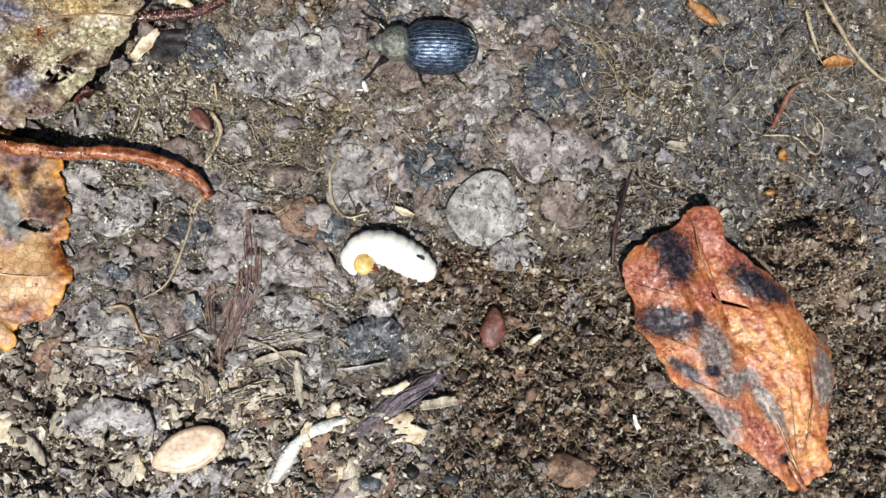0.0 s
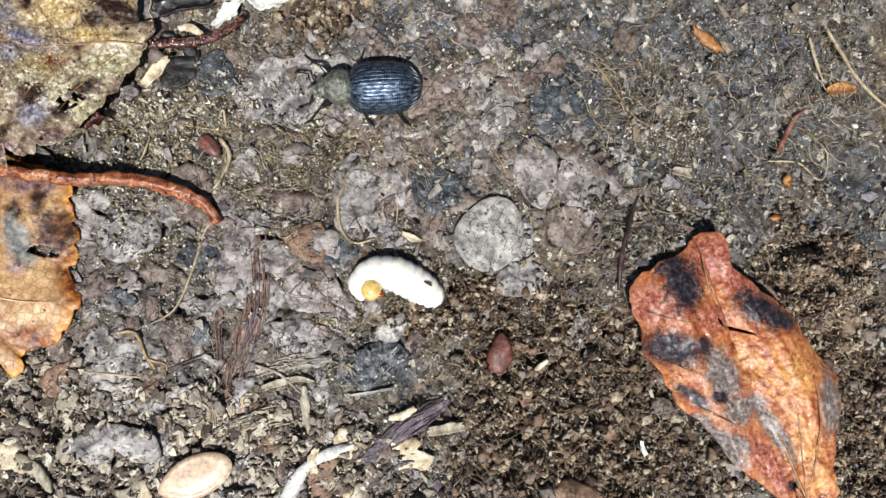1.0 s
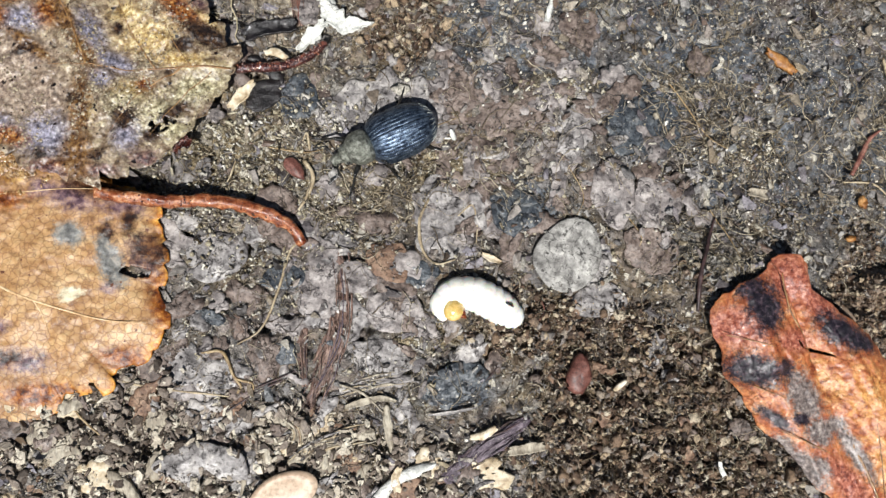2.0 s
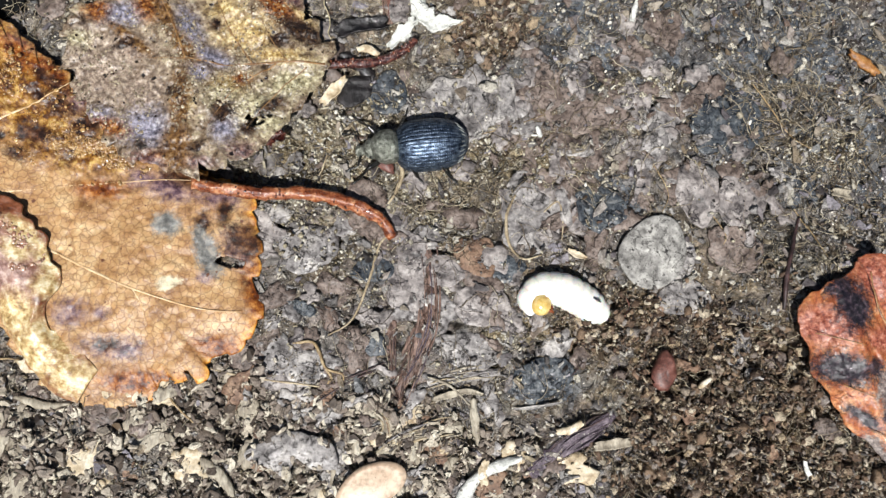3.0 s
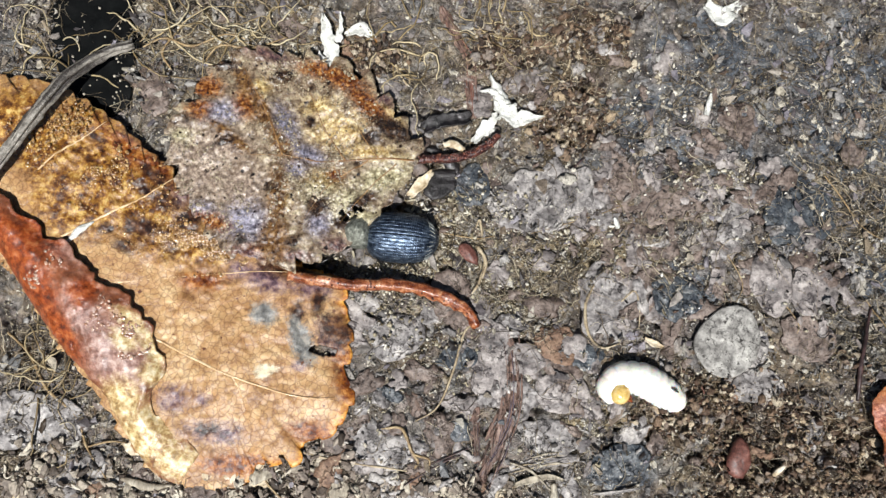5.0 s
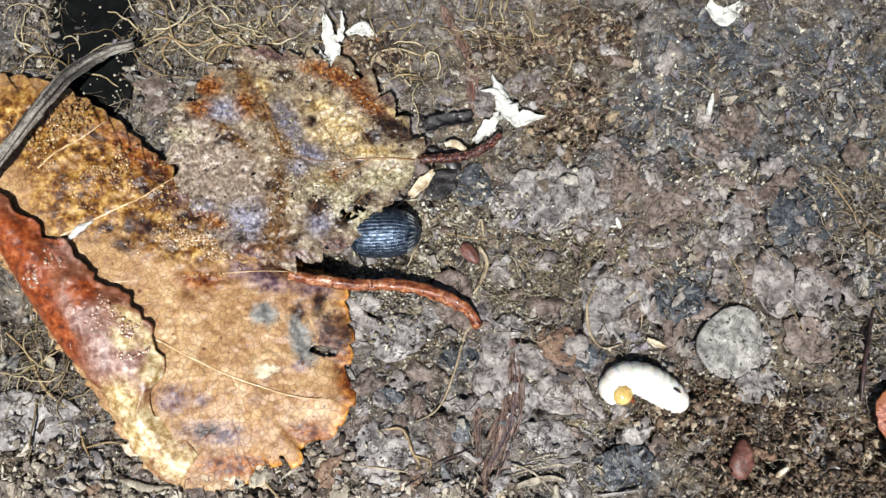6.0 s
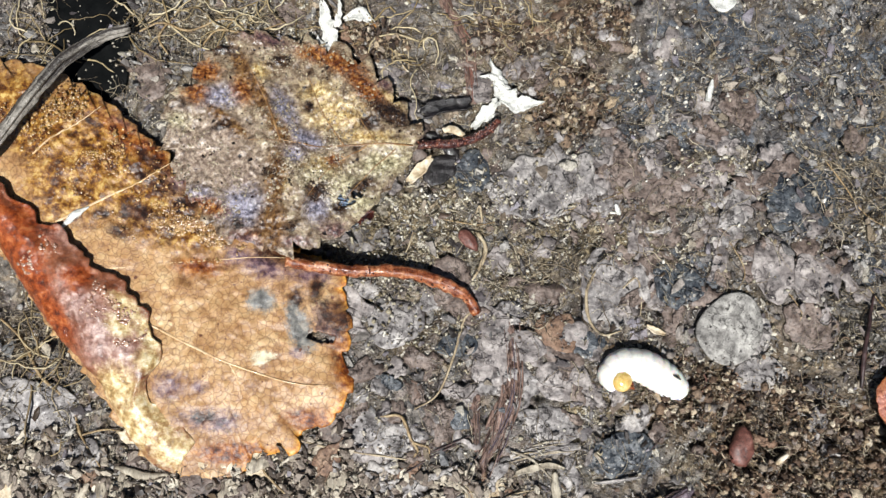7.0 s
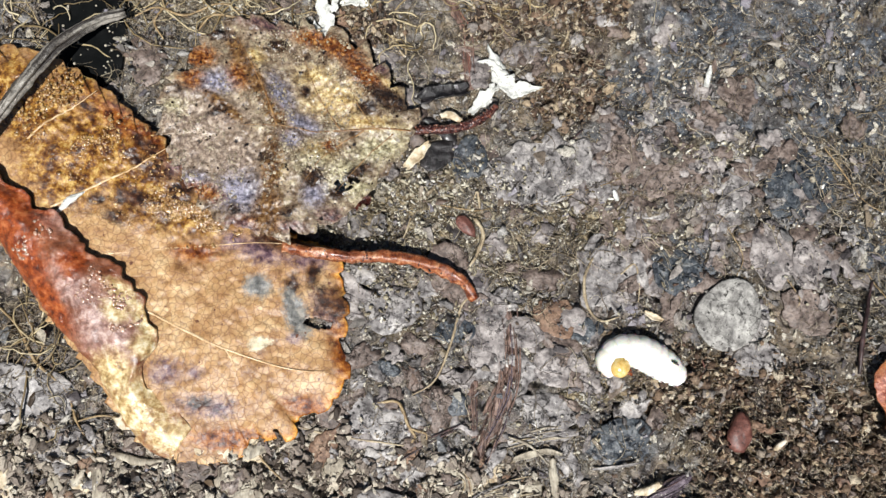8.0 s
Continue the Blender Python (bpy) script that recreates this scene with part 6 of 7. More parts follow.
def build_beetle():
    ORIGIN["beetle"] = np.zeros(3)
    b = thing("beetle", (0, 0, 0), "small blue-black weevil with ribbed domed wing cases, walking", "beetle")
    for side in (1, -1):
        v, f = elytron(side)
        e = part("wing_case", v, f, SHELL, b, "glossy ribbed blue-black wing case", at=(0, 0, 0.7))
        for k in range(6):
            th = radians(12 + 15 * k)
            path = []
            for u in np.linspace(0.87 - 0.012 * k, 0.95 - 0.01 * k, 8):
                s = 1 - 2 * u
                w = (1 - abs(s) ** 2.4) ** 0.53
                hgt = (0.90 + 0.10 * math.cos(s * 1.6 + 0.2)) * w ** 0.85
                path.append((2.82 * s, side * 1.94 * w * math.sin(th), 0.76 + 2.06 * hgt * math.cos(th)))
            v, f = tube(np.array(path), [0.01, 0.024, 0.01], 6)
            part("bristle_row", v, f, SCALE, e, "row of pale bristles")
    v, f = ball(2.45, 1.65, 0.75, 28, 14)
    part("abdomen", v + np.array([0, 0, 0.85]), f, LIMB, b, "black underside")
    v, f = ball(1, 1, 1, 36, 22)
    k = 1 + 0.05 * vnoise(v[:, 0] * 6, v[:, 1] * 6 + v[:, 2] * 4, 1.0, 5)
    v = np.column_stack([np.sign(v[:, 0]) * np.abs(v[:, 0]) ** 0.8 * 1.12, v[:, 1] * 1.26 * k * (1 - 0.16 * v[:, 0]), v[:, 2] * 1.08 * k]) + np.array([3.38, 0, 1.35])
    part("thorax", v, f, DUSTY, b, "dull grey-green dusted thorax")
    v, f = ball(0.62, 0.8, 0.62, 20, 12)
    h = part("head", v + np.array([4.35, 0, 1.15]), f, DUSTY, b, "small dull head")
    v, f = tube(smooth([(4.6, 0, 1.1), (5.0, 0, 0.95), (5.4, 0, 0.65)], 12), [0.5, 0.4, 0.42], 12, 0.7, 0.05)
    part("snout", v, f, DUSTY, h)
    for side in (1, -1):
        v, f = ball(0.14, 0.1, 0.16, 10, 8)
        part("eye", v + np.array([4.5, side * 0.68, 1.35]), f, LIMB, h)
        v, f = join(tube(smooth([(5.2, side * 0.3, 0.9), (5.4, side * 0.8, 1.0), (5.45, side * 1.15, 1.0)], 12), [0.05, 0.06, 0.08], 7),
                    tube(smooth([(5.45, side * 1.15, 1.0), (5.95, side * 1.3, 0.85), (6.4, side * 1.4, 0.65)], 12), [0.06, 0.05, 0.12], 7))
        part("antenna", v, f, LIMB, h, "elbowed antenna")
    legs = []
    for side in (1, -1):
        for k, (x, ang, reach) in enumerate(((3.7, 38, 0.85), (2.3, 118, 0.66), (0.3, 140, 0.86))):
            root = np.array([x, side * 0.85, 0.75])
            d = np.array([math.cos(radians(ang)), side * math.sin(radians(ang)), 0])
            knee = root + d * 1.35 * reach + np.array([0, 0, 0.55])
            foot = root + d * 2.55 * reach + np.array([-0.1, 0, -0.55])
            toe = foot + d * 0.75 + np.array([0, 0, -0.05])
            v, f = tube(smooth([root, (root + knee) / 2 + np.array([0, 0, 0.05]), knee], 14), [0.13, 0.22, 0.13], 10)
            leg = part("leg", v, f, LIMB, b, "black thick-thighed leg", at=root)
            v, f = tube(smooth([knee, (knee + foot) / 2, foot], 12), [0.09, 0.08, 0.11], 8)
            part("shin", v, f, LIMB, leg)
            v, f = tube(smooth([foot, foot + d * 0.4, toe], 9), [0.06, 0.08, 0.04], 7)
            part("foot", v, f, LIMB, leg)
            legs.append((leg, root, side, k))
    return b, legs


BEETLE, LEGS = build_beetle()


# ---- the larva ----
GRUB = surface("cream_grub", [(0.3, "dedcd0"), (0.5, "ebe9df"), (0.7, "f3f2ec")], 1.2, 0.3, 0.05, 0.12, sss=0.5, coat=0.3)
AMBER = surface("amber_head", [(0.3, "b8924c"), (0.5, "d6b66c"), (0.7, "eadcb0")], 0.6, 0.2, 0.005, 0.3, sss=0.3, coat=0.3)
JAW = surface("brown_jaw", [(0.3, "2c1208"), (0.5, "6b2f14"), (0.7, "8a4a22")], 0.3, 0.3, 0.02, 0.4)


def build_larva():
    q = thing("larva", (*(-0.31, 0.00), 0.1), "plump cream-white curled beetle larva with amber head", "larva")
    pts = [(-2.28, -0.81), (-2.88, -0.12), (-2.07, 0.70), (-0.52, 0.62), (0.91, -0.05), (2.02, -0.77), (2.92, -1.49)]
    n = 150
    p = smooth(pts, n)
    s = np.linspace(0, 1, n)
    r = np.interp(s, [0, 0.12, 0.25, 0.42, 0.6, 0.8, 0.93, 0.975, 1.0], [0.80, 0.98, 1.12, 1.28, 1.34, 1.22, 0.90, 0.62, 0.12])
    fold = np.abs(np.sin(s * math.pi * 11.5)) ** 0.6
    r = r * (0.92 + 0.08 * fold)
    z = -0.35 + np.interp(s, [0, 0.3, 0.6, 1], [1.1, 1.15, 1.15, 0.85])
    v, f = tube(np.column_stack([p, z]), r, 40, 0.86, 0.0)
    v = v + 0.028 * np.column_stack([vnoise(v[:, 0], v[:, 1], 0.35, 1), vnoise(v[:, 0], v[:, 1], 0.35, 2), vnoise(v[:, 0], v[:, 1], 0.35, 3)])
    part("body", v, f, GRUB, q, "wrinkled cream-white body in ring folds")
    hx, hy = (-2.18, -0.48)
    v, f = ball(0.78, 0.82, 0.66, 28, 18)
    h = part("head", v + np.array([hx, hy, 1.25]), f, AMBER, q, "smooth amber head")
    for dx, dy, a in ((0.62, -0.12, -20), (0.66, -0.42, 10)):
        path = smooth([(hx + dx - 0.2, hy + dy, 1.4), (hx + dx + 0.12, hy + dy - 0.05, 1.4), (hx + dx + 0.25, hy + dy - 0.22 * math.cos(radians(a)), 1.3)], 8)
        v, f = tube(path, [0.16, 0.16, 0.04], 8)
        part("jaw", v, f, JAW, h, "brown jaw")
    for (a, b), r in ((((1.56, 0.08), (2.12, -0.24)), 0.1), (((-1.39, 1.01), (-1.00, 1.10)), 0.06), (((-1.23, 0.70), (-1.15, 0.54)), 0.05)):
        a, b = np.array(a), np.array(b)
        path = np.column_stack([np.linspace(a, b, 6), np.full(6, 1.78)])
        v, f = tube(path, [r * 0.6, r, r * 0.5], 6, 0.4)
        part("soil_fleck", v, f, BARK, q, "dark fleck of soil")


build_larva()


# ---- the loose litter: crumbs, grit, grains, flakes, fibres ----
def template(kind, seed):
    g = np.random.default_rng(seed)
    if kind == "plate":
        a = np.linspace(0, 2 * math.pi, 7, endpoint=False) + g.uniform(-0.35, 0.35, 7)
        r = g.uniform(0.35, 1.0, 7)
        t = np.column_stack([np.cos(a) * r, np.sin(a) * r * g.uniform(0.22, 0.8), 0.07 + 0.12 * g.uniform(-1, 1, 7)])
        b = t * np.array([0.9, 0.9, 1]) + np.array([0, 0, -0.14])
        v = np.vstack([t, b, [[0, 0, 0.16]]])
        f = [(i, (i + 1) % 7, 14) for i in range(7)] + [(i + 7, (i + 1) % 7 + 7, (i + 1) % 7) for i in range(7)] + [(i + 7, (i + 1) % 7, i) for i in range(7)]
        return v, np.array(f)
    if kind == "shard":
        a = np.sort(np.linspace(0, 2 * math.pi, 6, endpoint=False) + g.uniform(-0.4, 0.4, 6))
        r = g.uniform(0.5, 1.0, 6)
        wide, deep = g.uniform(0.3, 0.9), g.uniform(0.25, 0.6)
        t = np.column_stack([np.cos(a) * r, np.sin(a) * r * wide, 0.5 * deep + 0.12 * g.uniform(-1, 1, 6)])
        b = np.column_stack([np.cos(a) * r * 1.08, np.sin(a) * r * wide * 1.08, -0.5 * deep + 0.1 * g.uniform(-1, 1, 6)])
        v = np.vstack([t, b, [[0.1, 0.05, 0.5 * deep + 0.1]]])
        f = [(i, (i + 1) % 6, 12) for i in range(6)] + [(i + 6, (i + 1) % 6 + 6, (i + 1) % 6) for i in range(6)] + [(i + 6, (i + 1) % 6, i) for i in range(6)]
        return v, np.array(f)
    if kind == "curl":
        m = 6
        u = np.linspace(-1, 1, m)
        bend, w = g.uniform(-1.6, 1.6), g.uniform(0.14, 0.42)
        mid = np.column_stack([np.sin(u * bend) / (abs(bend) + 0.3), 0.35 * np.sin(u * g.uniform(1, 4)), (1 - np.cos(u * bend)) / (abs(bend) + 0.3)])
        half = w * g.uniform(0.4, 1.1, m)[:, None] * np.array([0.15, 1.0, 0.2])
        t = np.vstack([mid - half, mid + half])
        v = np.vstack([t, t - np.array([0, 0, 0.09])])
        f = []
        for i in range(m - 1):
            a, b, c, d = i, i + 1, i + 1 + m, i + m
            f += [(a, b, c), (a, c, d)] + [(x + 2 * m, y + 2 * m, z + 2 * m) for x, y, z in ((a, c, b), (a, d, c))]
            f += [(a, a + 2 * m, b + 2 * m), (a, b + 2 * m, b), (d, c, c + 2 * m), (d, c + 2 * m, d + 2 * m)]
        return v, np.array(f)
    bm = bmesh.new()
    bmesh.ops.create_icosphere(bm, subdivisions=1 if kind == "grit" else 2, radius=1)
    bmesh.ops.triangulate(bm, faces=bm.faces[:])
    v = np.array([x.co[:] for x in bm.verts])
    f = np.array([[x.index for x in q.verts] for q in bm.faces])
    bm.free()
    rough = {"crumb": 0.34, "chip": 0.46}.get(kind, 0.3)
    v = v * (1 + rough * g.uniform(-1, 1, (len(v), 1))) * g.uniform(0.6, 1.2, 3)
    if kind == "chip":
        v = v * np.array([1.1, g.uniform(0.35, 0.85), 0.28])
        v[:, 2] += 0.15 * v[:, 0] ** 2 * g.uniform(-1, 1)
    return v, f


def turns(n, flat):
    """Random rotations, near upright for flat pieces."""
    a = rng.uniform(0, 2 * math.pi, n)
    tilt = rng.normal(0, 0.28, (n, 2)) if flat else rng.uniform(-3, 3, (n, 2))
    c, s = np.cos(a), np.sin(a)
    o, z = np.ones(n), np.zeros(n)
    rz = np.stack([c, -s, z, s, c, z, z, z, o], 1).reshape(n, 3, 3)
    c, s = np.cos(tilt[:, 0]), np.sin(tilt[:, 0])
    rx = np.stack([o, z, z, z, c, -s, z, s, c], 1).reshape(n, 3, 3)
    c, s = np.cos(tilt[:, 1]), np.sin(tilt[:, 1])
    ry = np.stack([c, z, s, z, o, z, -s, z, c], 1).reshape(n, 3, 3)
    return rz @ rx @ ry


def fast_mesh(name, v, f, material, shade):
    """A mesh of triangles or quads from arrays."""
    me = bpy.data.meshes.new(name)
    k = f.shape[1]
    me.vertices.add(len(v))
    me.vertices.foreach_set("co", (v * MM).astype(np.float32).ravel())
    me.loops.add(f.size)
    me.loops.foreach_set("vertex_index", f.astype(np.int32).ravel())
    me.polygons.add(len(f))
    me.polygons.foreach_set("loop_start", np.arange(0, f.size, k, dtype=np.int32))
    me.polygons.foreach_set("use_smooth", np.full(len(f), shade))
    me.update(calc_edges=True)
    me.materials.append(material)
    return me


def scatter(count, weight):
    """Random places in the neighbourhood, thinned by a weight from 0 to 1."""
    out = np.zeros((0, 2))
    while len(out) < count:
        p = np.column_stack([rng.uniform(-54, 45, count * 2), rng.uniform(-23, 37, count * 2)])
        p = p[rng.uniform(0, 1, len(p)) < weight(p[:, 0], p[:, 1])]
        out = np.vstack([out, p])
    return out[:count]


def surface_top(x, y):
    """The ground, or the flake that lies on it."""
    return np.where(blobs(x, y, FLAKES[:NAMED]) > 0.5, np.maximum(height(x, y), low(x, y) + 0.36), height(x, y))


def litter(name, kind, count, weight, small, large, material, label, category, sink=0.3, flat=False, shade=False, pile=0.0):
    p = scatter(count, weight)
    size = small * (large / small) ** (rng.uniform(0, 1, count) ** 1.8)
    turn = turns(count, flat)
    z = surface_top(p[:, 0], p[:, 1]) + size * (0.5 - sink) + pile * rng.uniform(0, 1, count)
    forms = [template(kind, 200 + k) for k in range(10)]
    vs, fs, o = [], [], 0
    for k in range(10):
        pick = np.arange(k, count, 10)
        v, f = forms[k]
        w = np.einsum("nij,vj->nvi", turn[pick], v) * size[pick, None, None] + np.column_stack([p[pick], z[pick]])[:, None, :]
        vs.append(w.reshape(-1, 3))
        fs.append((f[None] + (np.arange(len(pick)) * len(v))[:, None, None] + o).reshape(-1, 3))
        o += len(pick) * len(v)
    ob = new(name, fast_mesh(name, np.vstack(vs), np.vstack(fs), material, shade))
    tagged(ob, label, category, "", "stuff")


def hairs(name, count, weight, length, radius, material, label, curl=1.0, lift=0.1):
    """Fine root hair lying over the ground in loose curls."""
    n, sides = 11, 4
    p = scatter(count, weight)
    size = length[0] * (length[1] / length[0]) ** rng.uniform(0, 1, count)
    a = rng.uniform(0, 2 * math.pi, count)[:, None] + np.cumsum(rng.normal(0, 0.33 * curl, (count, n)) + rng.normal(0, 0.16 * curl, (count, 1)), 1)
    step = (size / n)[:, None]
    x = p[:, :1] + np.cumsum(np.cos(a) * step, 1)
    y = p[:, 1:] + np.cumsum(np.sin(a) * step, 1)
    up = rng.uniform(0, lift * 2, (count, 1)) * np.sin(np.linspace(0, math.pi, n))[None] + 0.03
    z = low(x, y) + np.where(blobs(x, y, FLAKES[:NAMED]) > 0.5, 0.34, 0.15 * np.abs(fbm(x, y, 1.6, 11, 2))) + up + 0.05
    c = np.stack([x, y, z], 2)
    sx, sy = -np.sin(a), np.cos(a)
    r = (radius[0] * (radius[1] / radius[0]) ** rng.uniform(0, 1, (count, 1))) * np.linspace(1, 0.5, n)[None]
    ring = np.zeros((count, n, sides, 3))
    for k in range(sides):
        th = 2 * math.pi * k / sides
        ring[:, :, k, 0] = c[:, :, 0] + sx * r * math.cos(th)
        ring[:, :, k, 1] = c[:, :, 1] + sy * r * math.cos(th)
        ring[:, :, k, 2] = c[:, :, 2] + r * math.sin(th)
    i, k = np.meshgrid(np.arange(n - 1), np.arange(sides), indexing="ij")
    i, k = i.ravel(), k.ravel()
    q = np.stack([i * sides + k, (i + 1) * sides + k, (i + 1) * sides + (k + 1) % sides, i * sides + (k + 1) % sides], 1)
    f = (q[None] + (np.arange(count) * n * sides)[:, None, None]).reshape(-1, 4)
    ob = new(name, fast_mesh(name, ring.reshape(-1, 3), f, material, True))
    tagged(ob, label, "root hair", "", "stuff")


def zone(spots, soft=0.35, base=0.0):
    def weight(x, y):
        return np.clip((blobs(x, y, spots) - 0.5 + 0.2 * fbm(x, y, 2.5, 35, 2)) / soft + 0.5, base, 1) * np.where(blobs(x, y, FLAKES[:NAMED]) > 0.56, 0.2, 1)
    return weight


def open_ground(x, y):
    """Everywhere but on the flakes, and patchy."""
    return np.clip(0.55 + 0.5 * fbm(x, y, 4, 37, 3), 0.08, 1) * np.where(blobs(x, y, FLAKES[:1]) > 0.45, 0.03, np.where(blobs(x, y, FLAKES[:NAMED]) > 0.54, 0.13, np.where(blobs(x, y, FLAKES) > 0.56, 0.3, 1)))


def mat_only(x, y):
    return open_ground(x, y) * (1 - 0.8 * zone(CRUMB_SPOTS)(x, y)) * (1 - 0.7 * zone(GRIT_SPOTS)(x, y))


CRUMBS = surface("soil_crumb", [(0.0, "2c1f17"), (0.3, "6a5341"), (0.55, "967d64"), (0.7, "9a928b"), (0.85, "c0a988"), (1.0, "e2d6be")], 0.3, 0.7, 0.2, 0.75, islands=True, wet=0.5)
GRITS = surface("grit", [(0.0, "40352c"), (0.25, "75675a"), (0.5, "9b8e81"), (0.75, "c2b6a2"), (1.0, "e8dfca")], 0.4, 0.65, 0.14, 0.7, islands=True, wet=0.3)
DEBRIS = surface("leaf_debris", [(0.0, "403a36"), (0.2, "686360"), (0.5, "8c8885"), (0.8, "aeaaa4"), (1.0, "ccc5b4")], 0.4, 0.55, 0.14, 0.8, islands=True, wet=0.5)
TORN = surface("torn_flake", [(0.0, "3a3431"), (0.18, "6c6566"), (0.36, "8d8890"), (0.52, "8f8068"), (0.66, "a39d95"), (0.8, "6b5548"), (0.92, "bfb6a2"), (1.0, "5c6066")], 0.6, 0.55, 0.12, 0.7, islands=True, wet=0.5)
HAIR_GOLD = surface("root_hair", [(0.0, "463c30"), (0.4, "74664f"), (0.7, "978870"), (1.0, "c8bda2")], 0.3, 0.5, 0.02, 0.3, islands=True)
HAIR_DARK = surface("dark_root_hair", [(0.0, "0f0c0a"), (0.5, "2c221b"), (0.8, "5b4a37"), (1.0, "94876f")], 0.3, 0.5, 0.02, 0.3, islands=True)

litter("soil_crumbs", "crumb", 9000, zone(CRUMB_SPOTS), 0.05, 0.30, CRUMBS, "loose dark brown soil crumbs", "soil", 0.3, pile=0.3, shade=True)
litter("crumb_lumps", "crumb", 1300, zone(CRUMB_SPOTS), 0.16, 0.55, CRUMBS, "brown lumps of crumbly soil", "soil", 0.45, pile=0.2, shade=True)
litter("crumb_shreds", "curl", 11000, zone(CRUMB_SPOTS), 0.12, 0.62, CRUMBS, "curled shreds of brown plant matter among crumbs", "soil", 0.0, pile=0.35, shade=True)
litter("grit", "shard", 5200, zone(GRIT_SPOTS), 0.10, 0.62, GRITS, "angular pale brown and grey grit", "grit", 0.25, flat=True, pile=0.3)
litter("fine_grit", "grit", 5000, zone(GRIT_SPOTS), 0.04, 0.12, GRITS, "fine pale grit", "grit", 0.3, pile=0.1)
litter("torn_flakes", "plate", 3800, mat_only, 0.22, 0.95, TORN, "small torn flakes of rotted leaf in matted soil", "leaf litter", 0.3, flat=True)
# Black plates stand in for shaded cavities between the soil pieces.
litter("dark_flakes", "plate", 2600, open_ground, 0.2, 0.7, HAIR_DARK, "small black flakes strewn as dark gaps in the soil", "leaf litter", 0.3, flat=True)
litter("fine_crumbs", "grit", 15000, open_ground, 0.04, 0.15, DEBRIS, "fine grey-brown soil crumbs", "soil", 0.3, shade=True)
litter("sand_grains", "grit", 5600, open_ground, 0.03, 0.13, SAND, "cream sand grains on the soil", "sand", 0.2, shade=True)
litter("cream_grains", "crumb", 190, zone([(*(26.35, 10.20), 8.0, 5.0, 0), (*(23.93, 6.59), 4.0, 2.0, 0), (*(2.81, 23.68), 5.0, 5.0, 0), (*(1.82, 15.31), 4.0, 2.0, 0), (*(19.55, 14.45), 5.0, 4.0, 0)], 0.4), 0.08, 0.24, SAND, "cream rounded grains strewn on dark soil", "grain", 0.2, shade=True)
TAN_GRAINS = surface("tan_grain", [(0.0, "4f4534"), (0.3, "857a62"), (0.6, "b0a68c"), (0.85, "cfc8b2"), (1.0, "ece8dc")], 0.2, 0.4, 0.06, 0.5, islands=True, wet=0.6)
litter("tan_grains", "grit", 9000, zone(TAN_SPOTS + [(*(-12.73, 12.93), 5, 2.5, 0), (*(-21.63, 8.18), 5, 1.5, 0), (*(-4.04, 9.79), 6, 2.5, 0), (*(-18.66, 6.15), 5, 4, 0)], 0.5, 0.06), 0.05, 0.2, TAN_GRAINS, "pale tan grains strewn over the soil", "soil", 0.2, pile=0.1, shade=True)
litter("tan_shreds", "curl", 2600, zone(TAN_SPOTS + [(*(-12.73, 12.93), 5, 2.5, 0), (*(-21.63, 8.18), 5, 1.5, 0)], 0.5, 0.05), 0.12, 0.5, TAN_GRAINS, "pale tan shreds of plant matter on soil", "leaf litter", 0.1, flat=True, shade=True)
litter("leaf_debris", "chip", 4500, mat_only, 0.10, 0.5, DEBRIS, "small grey and brown leaf debris", "leaf litter", 0.35, flat=True, shade=True)
litter("curled_debris", "curl", 9000, mat_only, 0.12, 0.6, DEBRIS, "small curled brown and grey leaf debris", "leaf litter", 0.15, flat=True, shade=True)
litter("wood_chips", "chip", 2200, zone(GRIT_SPOTS), 0.12, 0.5, GRITS, "pale splintered plant litter", "plant litter", 0.15, flat=True, pile=0.1, shade=True)
litter("plant_shreds", "curl", 2600, zone(GRIT_SPOTS), 0.10, 0.6, GRITS, "pale curled shreds of straw and bark", "plant litter", 0.0, flat=True, pile=0.25, shade=True)
hairs("root_hair", 7800, mat_only, (0.8, 5.0), (0.010, 0.036), HAIR_GOLD, "thin golden brown root hair matted over soil")
hairs("dark_root_hair", 3200, open_ground, (0.6, 3.5), (0.014, 0.05), HAIR_DARK, "thin dark root hair matted over soil")
hairs("crumb_hair", 900, zone(CRUMB_SPOTS), (0.5, 2.5), (0.015, 0.05), HAIR_GOLD, "thin brown root hair among soil crumbs", 1.2, 0.3)
hairs("root_tangle", 900, zone([(*(-1.56, 10.07), 5, 1.2, -5), (*(-8.09, 8.43), 4, 2, 0), (*(16.77, 16.10), 2.5, 3, 0), (*(18.43, 14.40), 4.5, 2.6, -30), (*(32.89, 14.01), 4, 4, 0), (*(23.41, 12.11), 3, 1.5, 0), (*(-6.24, 25.63), 4, 3, 0), (*(-35.92, 25.71), 5, 1.4, 0), (*(-44.88, 0.24), 3, 4, 0), (*(-18.84, 24.89), 3, 2.4, 0), (*(-10.79, 25.84), 5, 2, 0)], 0.3), (1.5, 5.0), (0.015, 0.055), HAIR_GOLD, "tangled golden root hair", 1.1, 0.2)

ROOT_HAIR_PALE = surface("golden_root_hair", [(0.0, "6b5a3c"), (0.4, "97835c"), (0.7, "b8a67e"), (1.0, "d8cba8")], 0.4, 0.5, 0.03, 0.4, islands=True)
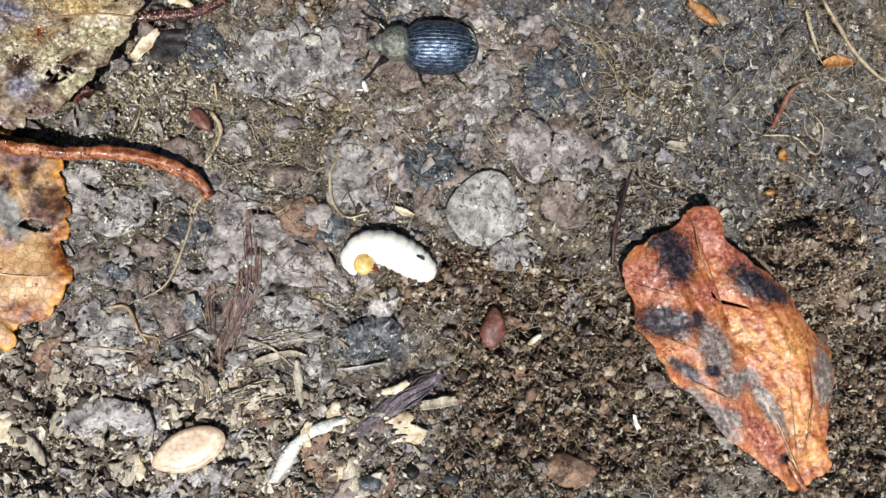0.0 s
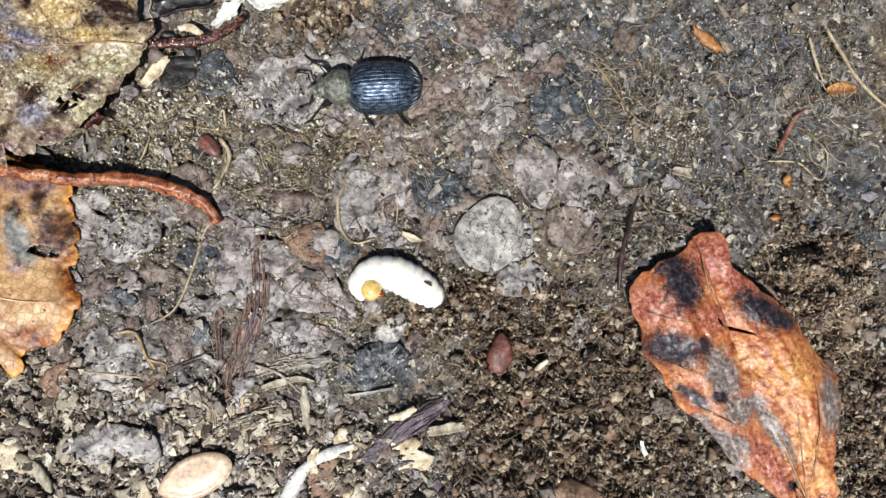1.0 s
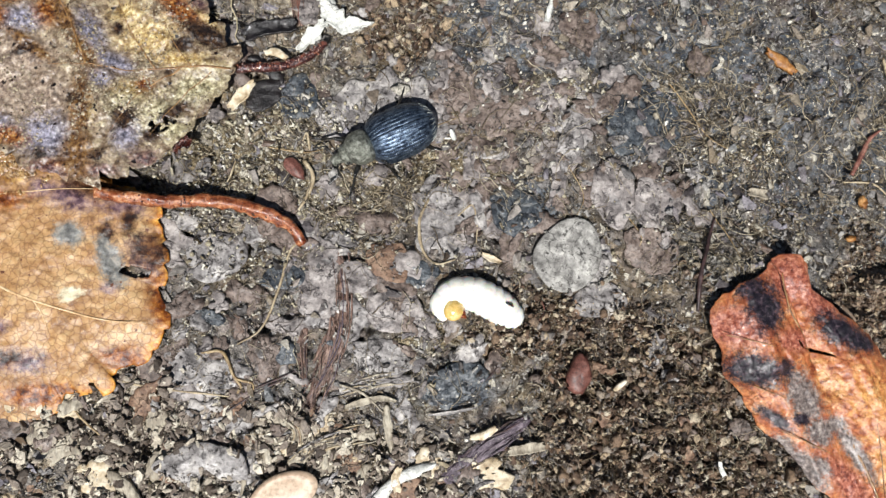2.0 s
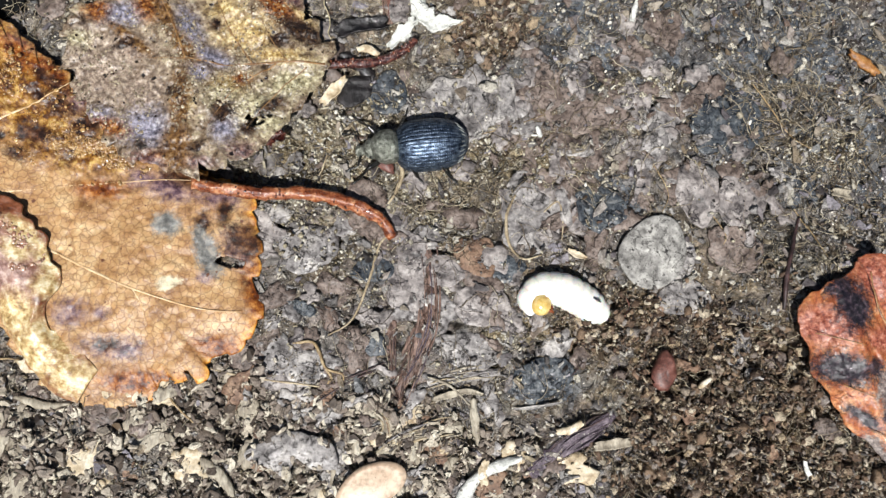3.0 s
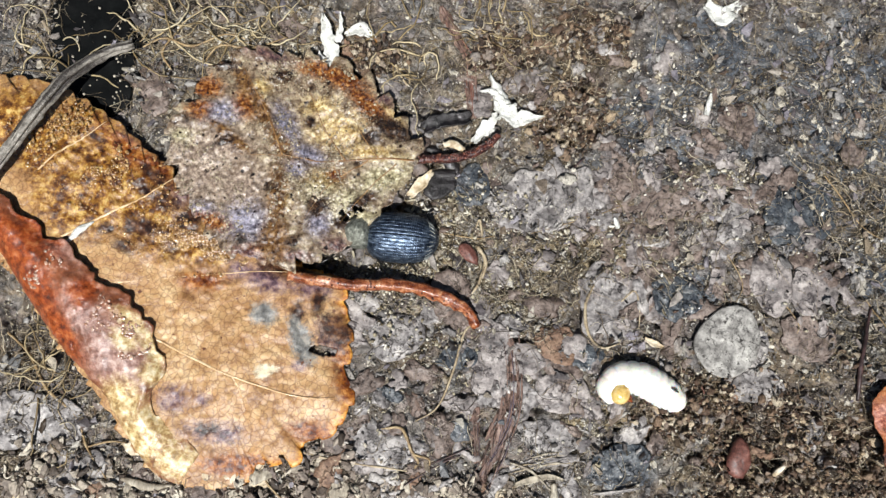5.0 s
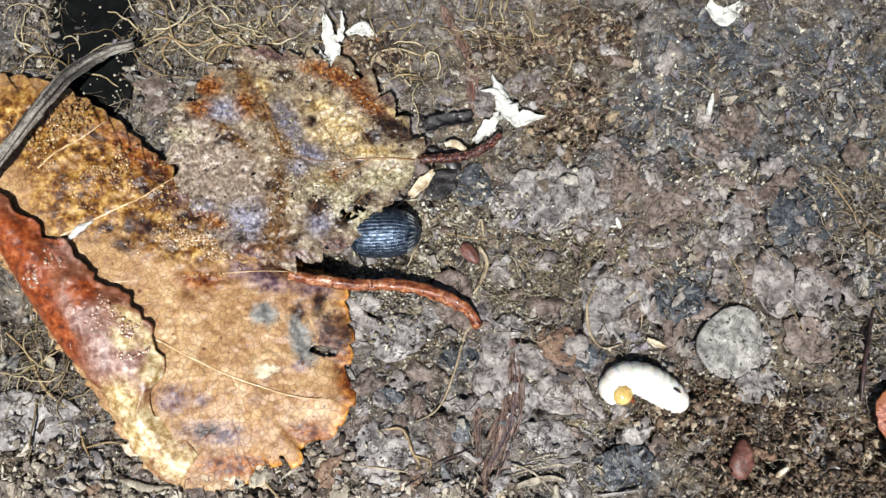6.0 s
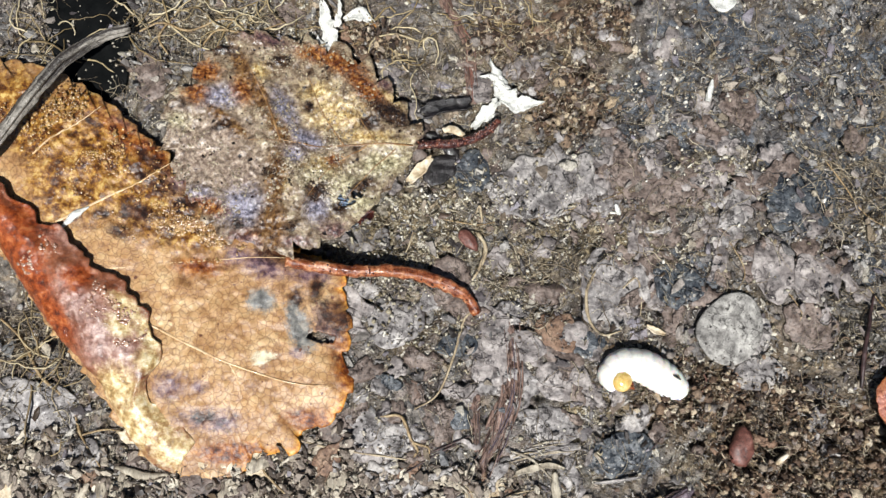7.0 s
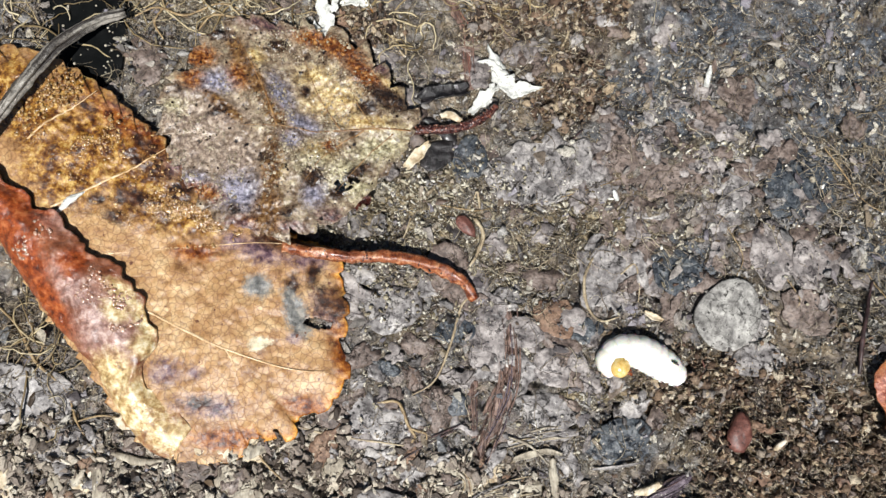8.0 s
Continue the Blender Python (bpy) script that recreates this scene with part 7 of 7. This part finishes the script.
hairs("golden_roots", 150, zone([(*(-36.59, 26.34), 4.5, 1.8, 0), (*(-30.97, 26.67), 4.0, 1.4, 0), (*(-47.40, 23.65), 2.6, 1.8, 0), (*(-43.39, -0.10), 2.6, 3.6, 0), (*(-19.02, 25.75), 2.4, 2.6, 0), (*(-10.98, 28.10), 3.0, 2.0, 0)], 0.3), (2.5, 7.0), (0.045, 0.10), ROOT_HAIR_PALE, "thicker golden roots tangled on soil", 1.0, 0.35)


def build_clod():
    """A raised clod of moss and soil beside the dry leaf."""
    at = (31.87, 0.64)

    def rise(x, y, r):
        return height(x, y) + 1.9 * np.clip(1 - r * r, 0, 1) ** 0.7 + 0.35 * fbm(x, y, 1.0, 95, 4) * (1 - r ** 4) - 0.1 * r

    v, f = star_sheet([(27.81, -0.89), (29.51, 2.23), (32.79, 3.14), (35.08, 1.55), (36.38, -1.29), (35.32, -4.34), (32.29, -4.33), (30.30, -1.96)], at, rise, 0.3, 120, 40, 0, 1, 0.4, 23)
    solid("soil_clod", v, f, CRUMBS, "raised mossy clod of soil crumbs beside a dry leaf", "soil clod")
    n = 5200
    p = np.column_stack([rng.uniform(at[0] - 4.6, at[0] + 5.2, n), rng.uniform(at[1] - 6.2, at[1] + 3.2, n)])
    d = np.hypot((p[:, 0] - at[0] - 0.3) / 3.9, (p[:, 1] - at[1] + 1.0) / 3.6)
    p, d = p[d < 1.4], d[d < 1.4]
    z = height(p[:, 0], p[:, 1]) + 1.9 * np.clip(1 - d ** 2, 0, 1) ** 0.7 + 0.35 * fbm(p[:, 0], p[:, 1], 1.0, 95, 4)
    vs, fs, o = [], [], 0
    for k, (q, h) in enumerate(zip(p, z)):
        v, f = template("crumb" if k % 3 == 0 else "curl", 300 + k % 24)
        v = v * rng.uniform(0.07, 0.22) * (1 if k % 3 == 0 else 2.2)
        v = v @ turns(1, False)[0].T + np.array([q[0], q[1], h + 0.05])
        vs.append(v)
        fs.append(f + o)
        o += len(v)
    tagged(new("clod_crumbs", fast_mesh("clod_crumbs", np.vstack(vs), np.vstack(fs), CRUMBS, True)), "crumbs of soil and moss on a clod", "soil", "", "stuff")


build_clod()


# ---- what moves ----
def motions():
    track = [(0.0, (3.37, 15.47), 180), (0.3, (2.55, 15.35), 184), (0.5, (1.22, 14.61), 187), (0.7, (0.35, 14.55), 188), (1.0, (-1.35, 14.31), 184), (1.3, (-2.85, 13.80), 184), (1.5, (-3.52, 13.25), 190),
             (1.7, (-4.75, 13.30), 200), (2.0, (-6.05, 12.52), 205), (2.2, (-7.20, 11.75), 204), (2.7, (-9.15, 11.2), 195), (3.3, (-11.95, 10.87), 176), (3.5, (-13.10, 10.72), 168), (3.7, (-14.3, 10.75), 167),
             (4.0, (-16.22, 10.67), 168), (4.3, (-17.4, 10.70), 174), (4.5, (-18.44, 10.83), 177), (4.7, (-18.60, 10.6), 176), (5.3, (-19.40, 10.8), 176), (5.8, (-20.05, 10.92), 180),
             (6.2, (-20.61, 11.23), 184), (6.6, (-21.77, 11.32), 182), (6.8, (-22.75, 12.05), 178), (7.0, (-24.00, 12.20), 176), (7.2, (-24.70, 12.25), 172), (7.5, (-25.20, 12.30), 170), (8.0, (-25.40, 12.20), 170)]
    rows = []
    for t, (x, y), turn in track:
        sink = float(np.interp(t, [0, 4.7, 5.8, 6.6, 7.2, 8], [0.0, 0.0, -0.4, -0.9, -1.35, -1.5]))
        pitch = float(np.interp(t, [0, 4.6, 5.8, 7.0, 8], [0, 0, 8, 8, 0]))
        rows.append((t, pose(x * MM, y * MM, (sink + 0.15) * MM, 0, pitch, turn)))
    walk(BEETLE, rows)
    for leg, root, side, k in LEGS:
        phase = math.pi * ((k + (side > 0)) % 2)
        rows = []
        for i in range(0, 41):
            t = i * 0.2
            pace = float(np.interp(t, [0, 2.3, 2.8, 3.3, 4.6, 5.0, 5.8, 8], [1, 1, 0.4, 1, 1, 0.4, 0.8, 0.8]))
            swing = 13 * pace * math.sin(t * 9.0 + phase) * side
            lift = 5 * pace * max(0, math.cos(t * 9.0 + phase)) * side
            rows.append((t, pose(root[0] * MM, root[1] * MM, root[2] * MM, lift, 0, swing)))
        walk(leg, rows)


motions()
